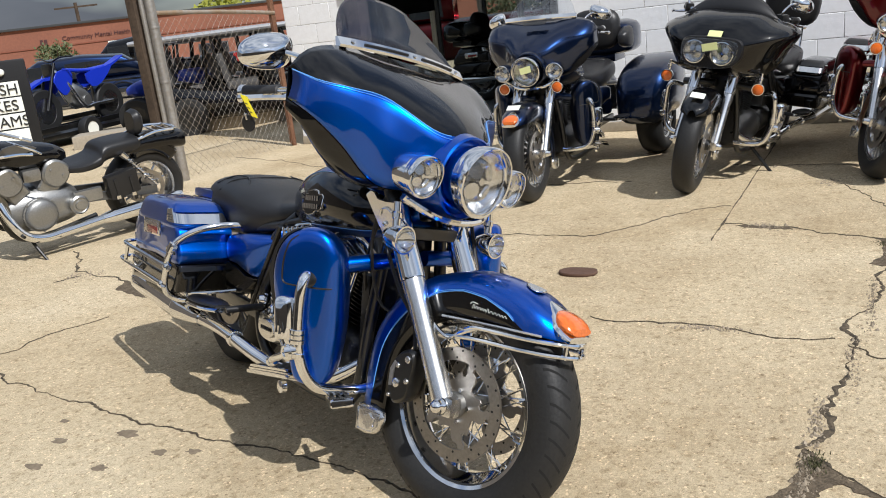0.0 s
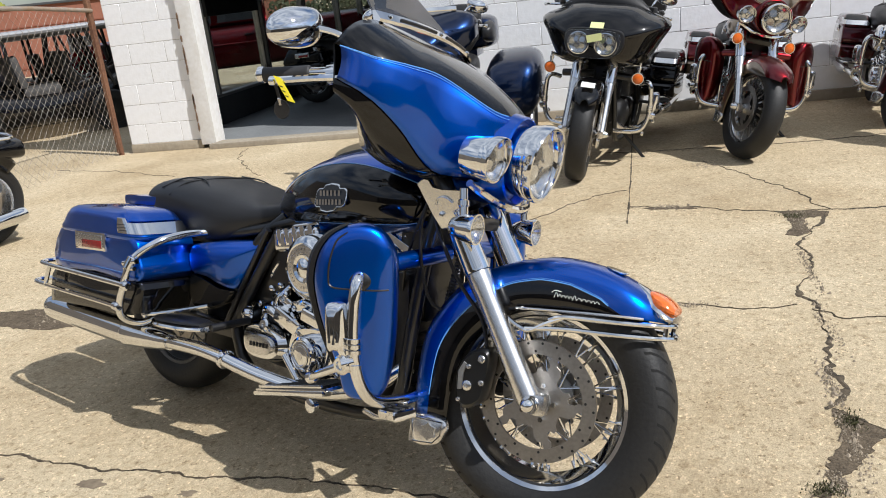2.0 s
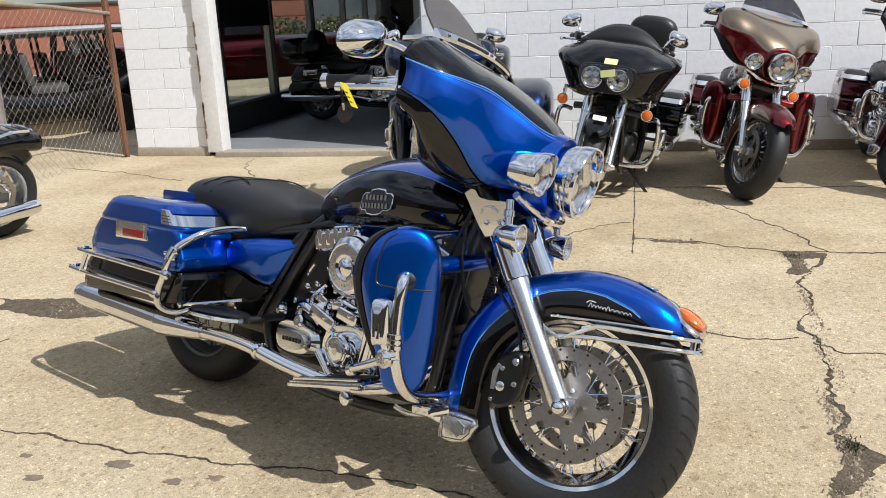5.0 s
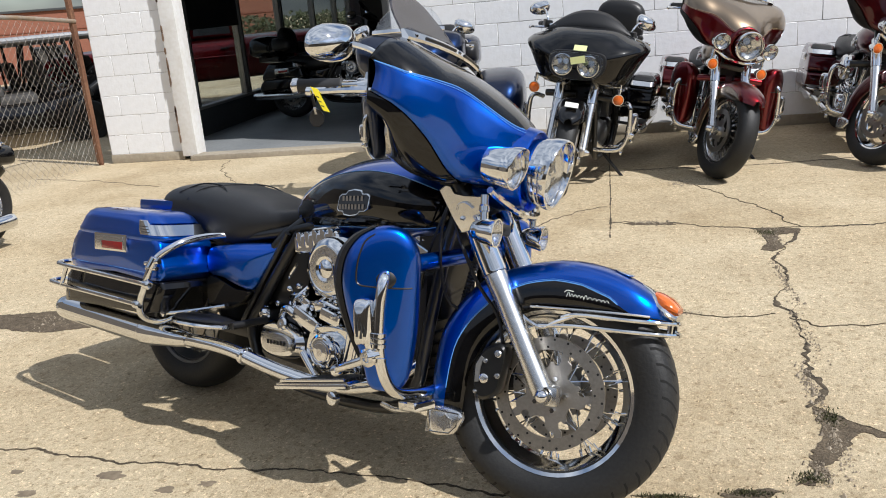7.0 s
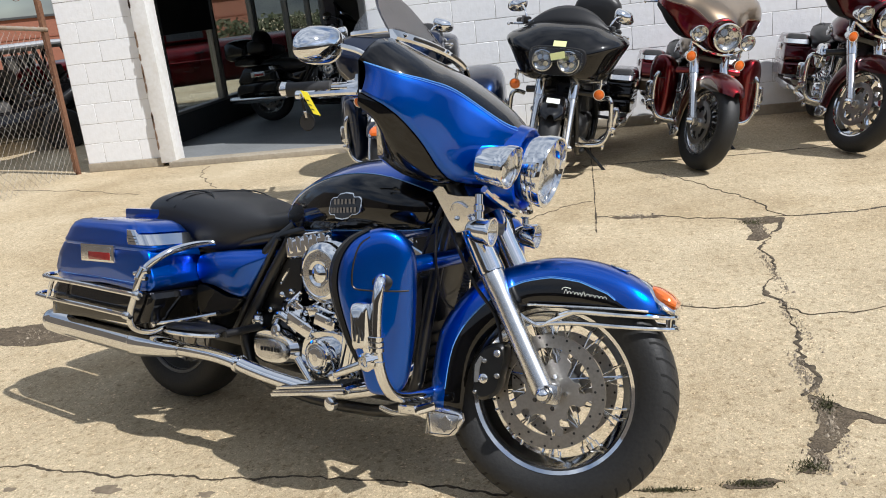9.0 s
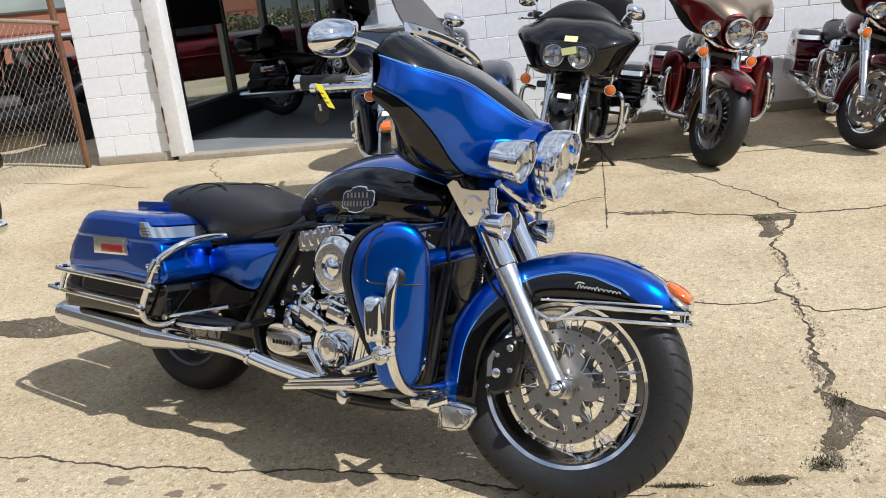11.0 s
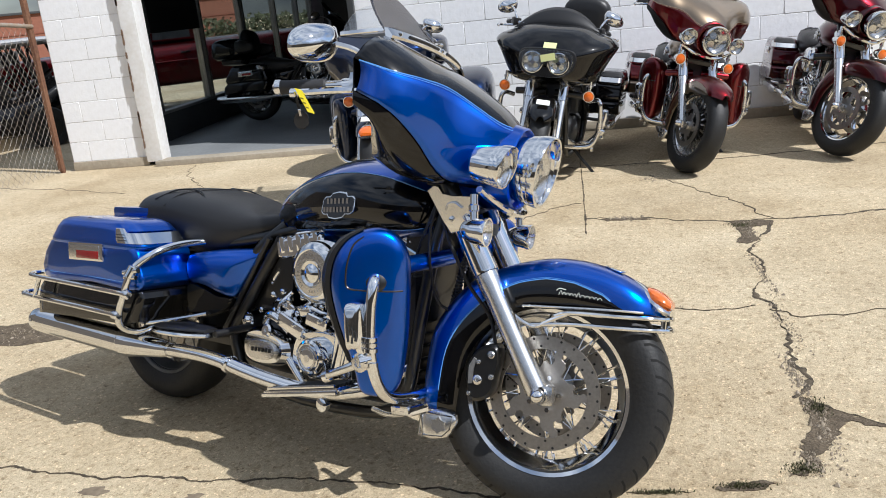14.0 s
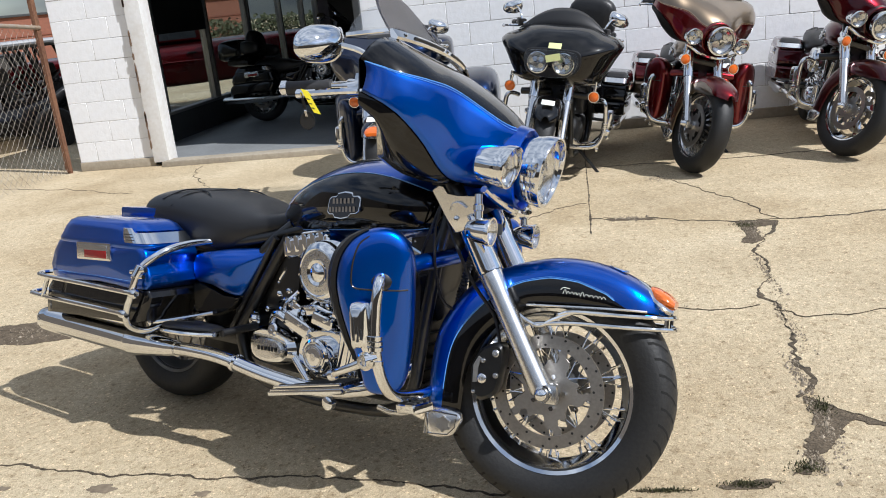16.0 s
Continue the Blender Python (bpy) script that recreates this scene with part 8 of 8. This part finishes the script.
def dirt_bike(m):
    root = thing("dirt_bike", m, "blue off-road motorcycle standing on a trailer", "motorcycle")
    for x, r in ((0, 0.32), (1.45, 0.35)):
        simple_wheel(root, (x, 0, r), r, 0.10)
        for i in range(10):
            q = bm_new()
            a = math.pi * i / 10
            cyl(q, (x + 0.6 * r * math.cos(a), 0, r + 0.6 * r * math.sin(a)), (x - 0.6 * r * math.cos(a), 0, r - 0.6 * r * math.sin(a)), 0.004, n=5)
            part("spoke", q, SATIN, root, "thin wheel spoke")
    for s in (-1, 1):
        q = bm_new()
        cyl(q, (1.45, s * 0.09, 0.35), (1.12, s * 0.09, 1.08), 0.026, n=12)
        part("fork_leg", q, FRAME, root, "black fork leg")
    q = bm_new()
    tube(q, [(1.10, 0.0, 0.98), (0.95, 0.12, 0.72), (0.72, 0.13, 0.34), (0.45, 0.12, 0.33), (0.0, 0.09, 0.33)], 0.032, n=10)
    tube(q, [(1.10, 0.0, 0.98), (0.95, -0.12, 0.72), (0.72, -0.13, 0.34), (0.45, -0.12, 0.33), (0.0, -0.09, 0.33)], 0.032, n=10)
    part("frame", q, SATIN, root, "bare aluminium frame")
    q = bm_new()
    loft(q, dense([(0.48, 0, 0.09, 0.32, 0.52), (0.58, 0, 0.12, 0.30, 0.62), (0.78, 0, 0.12, 0.32, 0.74), (0.88, 0, 0.08, 0.40, 0.70)], 2), n=14)
    lathe(q, [(0.085, 0), (0.08, 0.03), (0.001, 0.035)], (0.62, 0.12, 0.42), (0, 1, 0), n=16)
    part("engine", q, CASTING, root, "grey engine")
    for s in (-1, 1):
        q = bm_new()
        plate(q, soft_outline([(1.16, 0.93), (1.26, 0.78), (1.12, 0.56), (0.98, 0.60), (0.82, 0.80), (0.84, 0.93), (1.0, 0.96)], 2), 0.025, lambda x, z, w: (x, s * (0.13 + w - max(0, 1.0 - x) * 0.2), z), bevel=0.006)
        part("radiator_shroud", q, DIRT_BLUE, root, "blue radiator shroud")
        q = bm_new()
        plate(q, soft_outline([(0.42, 0.62), (0.52, 0.84), (0.10, 0.92), (-0.12, 0.90), (0.18, 0.66)], 2), 0.02, lambda x, z, w: (x, s * (0.09 + w), z), bevel=0.005)
        part("side_panel", q, DIRT_BLUE, root, "blue side panel")
    q = bm_new()
    plate(q, soft_outline([(-0.48, 1.07), (-0.15, 0.95), (0.2, 0.90), (0.2, 0.86), (-0.1, 0.89), (-0.44, 1.03)], 2), 0.17, lambda x, z, w: (x, w - 0.085, z), bevel=0.015)
    part("rear_fender", q, DIRT_BLUE, root, "blue rear mudguard")
    q = bm_new()
    plate(q, soft_outline([(1.1, 0.86), (1.4, 0.86), (1.75, 0.72), (1.72, 0.70), (1.4, 0.82), (1.1, 0.82)], 2), 0.16, lambda x, z, w: (x, w - 0.08, z), bevel=0.015)
    part("front_fender", q, DIRT_BLUE, root, "blue front mudguard")
    q = bm_new()
    loft(q, dense([(0.0, 0, 0.07, 0.90, 0.95), (0.4, 0, 0.09, 0.86, 0.93), (0.85, 0, 0.07, 0.90, 0.98)], 3), n=14)
    part("seat", q, DIRT_BLUE, root, "blue and black seat")
    q = bm_new()
    lathe(q, [(0.04, 0), (0.055, 0.05), (0.055, 0.36), (0.04, 0.40)], (0.30, -0.17, 0.58), (-0.75, 0, 0.62), n=16)
    part("silencer", q, SATIN, root, "silver silencer")
    q = bm_new()
    tube(q, [(1.0, -0.40, 1.16), (1.08, -0.2, 1.16), (1.10, 0, 1.10), (1.08, 0.2, 1.16), (1.0, 0.40, 1.16)], 0.014, n=8)
    box(q, (1.2, 0, 0.98), (0.04, 0.20, 0.20), bevel=0.02)
    part("handlebar", q, FRAME, root, "black handlebar")
    return root


dirt_bike(pose(-12.16, 10.88, 0.10, 0, 0, -84.5))


def trailer(m):
    root = thing("utility_trailer", m, "black utility trailer with rail sides", "trailer")
    q = bm_new()
    box(q, (0.4, 0, 0.155), (3.0, 1.4, 0.04), bevel=0.01)
    box(q, (2.4, 0, 0.20), (1.2, 0.08, 0.08), bevel=0.01)
    part("deck", q, FRAME, root, "black trailer deck")
    for s in (-1, 1):
        q = bm_new()
        box(q, (0.4, s * 0.73, 0.29), (3.0, 0.05, 0.08), bevel=0.01)
        box(q, (0.4, s * 0.73, 0.18), (3.0, 0.05, 0.06), bevel=0.01)
        part("side_beam", q, FRAME, root, "black side beam")
        q = bm_new()
        box(q, (-1.08, s * 0.70, 0.66), (0.04, 0.04, 0.98))
        part("gate_post", q, FRAME, root)
    for z in (0.50, 0.82, 1.13):
        q = bm_new()
        box(q, (-1.08, 0, z), (0.035, 1.40, 0.035))
        part("gate_bar", q, FRAME, root)
    for s in (-1, 1):
        simple_wheel(root, (0.75, s * 0.86, 0.20), 0.20, 0.15, rim=PAPER)
    return root


trailer(pose(-12.10, 10.20, -0.075, 0, 0, -84.5))


def vehicle(m, paint, label, pickup):
    root = thing("pickup_truck" if pickup else "parked_car", m, label, "truck" if pickup else "car")
    long = 5.6 if pickup else 4.5
    h = 1.05 if pickup else 0.85
    q = bm_new()
    loft(q, dense([(-long / 2, 0, 0.80, 0.50, h), (-long / 2 + 0.1, 0, 0.92, 0.38, h + 0.05), (0, 0, 0.95, 0.34, h + 0.04), (long / 2 - 0.4, 0, 0.93, 0.36, h), (long / 2, 0, 0.80, 0.45, h - 0.15)], 3), n=24, power=6)
    body = part("body", q, paint, root, "glossy painted body")
    q = bm_new()
    if pickup:
        st = [(-0.55, 0, 0.80, h, h + 0.1), (-0.5, 0, 0.78, h, h + 0.76), (0.9, 0, 0.76, h, h + 0.78), (1.45, 0, 0.80, h, h + 0.06)]
    else:
        st = [(-1.9, 0, 0.76, h, h + 0.1), (-1.5, 0, 0.72, h, h + 0.52), (0.3, 0, 0.72, h, h + 0.58), (1.0, 0, 0.78, h, h + 0.06)]
    loft(q, dense(st, 2), n=24, power=6)
    part("cabin", q, paint, root, "cabin")
    glass = bpy.data.materials.get("car_glass") or mat("car_glass", (0.02, 0.022, 0.025), rough=0.05, coat=1.0)
    for s in (-1, 1):
        for x0, x1 in ((-0.42, 0.22), (0.32, 0.98)):
            if not pickup:
                x0, x1 = x0 * 1.3 - 0.5, x1 * 1.3 - 0.5
            q = bm_new()
            plate(q, [(x0, h + 0.10), (x1, h + 0.10), (x1 - 0.05, h + (0.62 if pickup else 0.44)), (x0 + 0.03, h + (0.62 if pickup else 0.44))], 0.02, lambda x, z, w: (x, s * (0.765 + w), z), bevel=0.004)
            part("side_window", q, glass, root, "dark side glass")
        q = bm_new()
        tube(q, [(-long / 2 + 0.1, s * 0.945, h * 0.72), (0, s * 0.965, h * 0.74), (long / 2 - 0.3, s * 0.945, h * 0.72)], 0.012, n=6)
        part("body_moulding", q, paint, root)
        for x in (-long * 0.31, long * 0.31):
            q = bm_new()
            r = 0.47 if pickup else 0.41
            tube(q, [(x + r * math.cos(a), s * 0.95, 0.36 + r * math.sin(a)) for a in [math.pi * k / 12 for k in range(13)]], 0.035, n=8, k=1)
            part("wheel_arch", q, paint, root, "flared wheel arch")
        if pickup:
            q = bm_new()
            box(q, (0.95, s * 1.02, h + 0.18), (0.10, 0.20, 0.22), bevel=0.03)
            part("door_mirror", q, PLASTIC, root, "black door mirror")
            for x in (-0.30, 0.42):
                q = bm_new()
                box(q, (x, s * 0.965, h - 0.14), (0.16, 0.03, 0.03), bevel=0.008)
                part("door_handle", q, PLASTIC, root)
    for x in (-long * 0.31, long * 0.31):
        for s in (-1, 1):
            simple_wheel(root, (x, s * 0.84, 0.38 if pickup else 0.33), 0.38 if pickup else 0.33, 0.24)
    for s in (-1, 1):
        q = bm_new()
        box(q, (-long / 2 + 0.03, s * 0.80, h - 0.16), (0.14, 0.20, 0.36), bevel=0.03)
        part("tail_lamp", q, REDLENS, root, "red tail lamp")
        q = bm_new()
        box(q, (long / 2 - 0.1, s * 0.66, h - 0.22), (0.16, 0.30, 0.16), bevel=0.04)
        part("headlight", q, REFLECTOR, root, "clear headlight")
    q = bm_new()
    box(q, (long / 2, 0, 0.48), (0.12, 1.7, 0.18), bevel=0.04)
    box(q, (-long / 2, 0, 0.50), (0.12, 1.75, 0.16), bevel=0.04)
    part("bumper", q, CHROME if pickup else PLASTIC, root, "bumper")
    return root


vehicle(pose(-7.95, 15.1, ground_z(-7.95, 15.1) + 0.10, 0, 0, 203), RED, "dark red pickup truck parked beyond the shop windows", True)
vehicle(pose(-17.2, 14.0, ground_z(-17.2, 14.0), 0, 0, 225), NAVY, "dark blue parked car in front of the brick building", False)
vehicle(pose(-20.5, 20.0, ground_z(-20.5, 20.0), 0, 0, 215), BLACK, "black pickup truck parked in the lot", True)


def text_mesh(body, size, material, parent, m, name="lettering"):
    cu = bpy.data.curves.new(name, "FONT")
    cu.body, cu.size, cu.extrude, cu.align_x = body, size, 0.01, "LEFT"
    tmp = bpy.data.objects.new("tmp", cu)
    scene.collection.objects.link(tmp)
    me = bpy.data.meshes.new_from_object(tmp.evaluated_get(bpy.context.evaluated_depsgraph_get()))
    bpy.data.objects.remove(tmp)
    me.materials.append(material)
    ob = new(name, me)
    ob.parent = parent
    ob.matrix_local = m
    return ob


def sign_board():
    m = pose(-10.66, 7.80, -0.10, 0, 0, 50)
    root = thing("letter_board_sign", m, "black framed letter-board sign with black letters on white strips", "sign")
    q = bm_new()
    box(q, (-0.5, 0, 0.80), (1.75, 0.16, 1.24), bevel=0.03)
    box(q, (-0.5, 0, 0.10), (0.5, 0.5, 0.22), bevel=0.02)
    part("frame", q, PLASTIC, root, "black sign frame")
    for k, word in enumerate(("SH", "KES", "NAMS", "")):
        z = 1.04 - k * 0.215
        q = bm_new()
        box(q, (-0.46, -0.085, z), (1.40, 0.012, 0.195), bevel=0.003)
        strip = part("letter_strip", q, PAPER, root, "white letter strip")
        if word:
            text_mesh(word, 0.20, INK, strip, pose(0.235 - 0.125 * len(word), -0.095, z - 0.07, 90, 0, 0))
    q = bm_new()
    lathe(q, [(0.001, -0.05), (0.04, -0.03), (0.05, 0), (0.04, 0.03), (0.001, 0.05)], (0.06, -0.1, 1.27), (0, 0, 1), n=12)
    part("sign_lamp", q, PAPER, root, "small white sign lamp")


sign_board()


def brick_building():
    """A long, low brick building far off, with its sign."""
    a, e = V(-47.0, 22.0, 0), V(-20.0, 51.0, 0)
    d = (e - a).normalized()
    yaw = math.degrees(math.atan2(d.y, d.x))
    m = pose(a.x, a.y, -0.85, 0, 0, yaw)
    root = thing("brick_building", m, "long low red brick building across the lot", "building")
    L = (e - a).length
    q = bm_new()
    box(q, (L / 2, 5.0, 1.75), (L, 10.0, 3.5))
    part("wall", q, BRICK_RED, root, "red brick wall")
    q = bm_new()
    box(q, (L / 2, 5.0, 3.56), (L + 0.2, 10.3, 0.12), bevel=0.02)
    part("roof_edge", q, DARK_PANEL, root, "dark metal roof edge")
    q = bm_new()
    box(q, (L / 2, -0.02, 2.52), (L, 0.05, 0.05))
    box(q, (L / 2, -0.02, 0.5), (L, 0.06, 0.10))
    part("brick_band", q, mat("dark_brick_band", (0.22, 0.075, 0.045), rough=0.85, grain=0.2, scale=20), root, "projecting brick band")
    text_mesh("Community Mental Health", 0.315, mat("dark_letters", (0.06, 0.02, 0.02), rough=0.6), root, pose(13.0, -0.03, 2.76, 90, 0, 0))
    q = bm_new()
    box(q, (12.0, -0.03, 2.78), (0.14, 0.02, 0.26))
    box(q, (12.2, -0.03, 2.78), (0.14, 0.02, 0.26))
    part("number_bars", q, bpy.data.materials["dark_letters"], root, "two plain bars")
    q = bm_new()
    box(q, (15.4, -0.08, 2.36), (0.45, 0.12, 0.22), bevel=0.02)
    part("wall_lamp", q, PAPER, root, "small white wall lamp")
    for x in (20.5, 26.0):
        q = bm_new()
        box(q, (x, -0.02, 1.1), (1.6, 0.06, 1.3), bevel=0.02)
        w = part("window", q, DARK_PANEL, root, "dark window")
        q = bm_new()
        box(q, (x, -0.06, 1.1), (1.45, 0.02, 1.15))
        part("pane", q, bpy.data.materials["car_glass"], w)
    return root


brick_building()


def leafy_tree(x, y, base, height, spread, colors, seed, label):
    rnd = random.Random(seed)
    root = thing("tree", pose(x, y, base), label, "tree")
    q = bm_new()
    tube(q, [(0, 0, 0), (0.05, 0.02, height * 0.3), (0, 0.05, height * 0.6)], height * 0.04, n=8, r_end=height * 0.012)
    for i in range(7):
        a = 2.4 * i
        z = height * (0.25 + 0.07 * i)
        tube(q, [(0.02, 0.02, z), (math.cos(a) * spread * 0.4, math.sin(a) * spread * 0.4, z + height * 0.10), (math.cos(a) * spread * 0.75, math.sin(a) * spread * 0.75, z + height * 0.22)], height * 0.014, n=6, r_end=height * 0.004)
    part("trunk", q, mat("bark_%d" % seed, (0.09, 0.07, 0.05), rough=0.9, grain=0.4, scale=20), root, "brown trunk and limbs")
    verts, faces = [], []
    for i in range(2600):
        while True:
            p = V(rnd.uniform(-1, 1), rnd.uniform(-1, 1), rnd.uniform(-1, 1))
            if 0.25 < p.length < 1:
                break
        lump = 0.75 + 0.5 * noise.noise(p.normalized() * 2.2 + V(seed, 0, 0))
        c = V(p.x * spread * lump, p.y * spread * lump, height * 0.60 + p.z * height * 0.42 * lump)
        s = spread * 0.07 * rnd.uniform(0.6, 1.3)
        u = V(rnd.gauss(0, 1), rnd.gauss(0, 1), rnd.gauss(0, 1)).normalized()
        w = u.orthogonal().normalized()
        k = len(verts)
        verts += [c - u * s, c + w * s * 0.5, c + u * s, c - w * s * 0.5]
        faces.append((k, k + 1, k + 2, k + 3))
    me = bpy.data.meshes.new("crown")
    me.from_pydata([tuple(v) for v in verts], [], faces)
    me.materials.append(mat("leaves_%d" % seed, colors[0], rough=0.6, grain=0.3, scale=3, color2=colors[1], stain=1))
    crown = new("crown", me)
    crown.parent = root
    crown["kind"] = "stuff"
    crown["label"] = "crown of small leaves"


leafy_tree(-35.6, 28.9, -0.9, 3.0, 1.15, ((0.07, 0.10, 0.035), (0.12, 0.13, 0.06)), 31, "small grey-green tree before the brick building")
leafy_tree(-50.0, 57.0, -1.9, 6.6, 4.0, ((0.30, 0.30, 0.03), (0.20, 0.22, 0.03)), 32, "yellow-green tree behind the brick building")
leafy_tree(-32.0, 66.0, -1.9, 6.4, 3.5, ((0.10, 0.14, 0.03), (0.07, 0.10, 0.03)), 33, "green tree behind the brick building")


def far_hedge():
    """A ragged band of bushes at the far edge of the lot."""
    rnd = random.Random(41)
    verts, faces = [], []
    a, e = V(-18.4, 41.4, 0), V(-8.0, 44.2, 0)
    for _ in range(8000):
        f = rnd.random()
        top = 2.05 + 0.35 * noise.noise(V(f * 9, 0.3, 0)) + 0.25 * noise.noise(V(f * 31, 1.7, 0))
        c = a.lerp(e, f) + V(rnd.gauss(0, 0.3), rnd.gauss(0, 0.5), -0.66 + top * rnd.random() ** 0.8)
        u = V(rnd.gauss(0, 1), rnd.gauss(0, 1), rnd.gauss(0, 1)).normalized() * rnd.uniform(0.05, 0.12)
        w = u.orthogonal() * 0.6
        k = len(verts)
        verts += [tuple(c - u), tuple(c + w), tuple(c + u), tuple(c - w)]
        faces.append((k, k + 1, k + 2, k + 3))
    me = bpy.data.meshes.new("far_hedge")
    me.from_pydata(verts, [], faces)
    me.materials.append(mat("hedge_leaves", (0.045, 0.06, 0.025), rough=0.7, grain=0.4, scale=2, color2=(0.09, 0.085, 0.04), stain=0.6))
    tagged(new("far_hedge", me), "dull green bushes along the far edge of the lot", "hedge", kind="stuff")


far_hedge()


def utility_pole():
    root = thing("utility_pole", pose(-53.1, 45.6, -2), "timber utility pole with two crossarms", "pole")
    q = bm_new()
    cyl(q, (0, 0, 0), (0, 0, 6.7), 0.16, 0.12, n=10)
    part("pole", q, bpy.data.materials["old_timber"], root, "dark timber pole")
    for z in (5.3, 6.4):
        q = bm_new()
        box(q, (0, 0, z), (3.0 if z > 6 else 2.4, 0.12, 0.12), Matrix.Rotation(radians(40), 3, "Z"))
        part("crossarm", q, bpy.data.materials["old_timber"], root, "crossarm")


utility_pole()
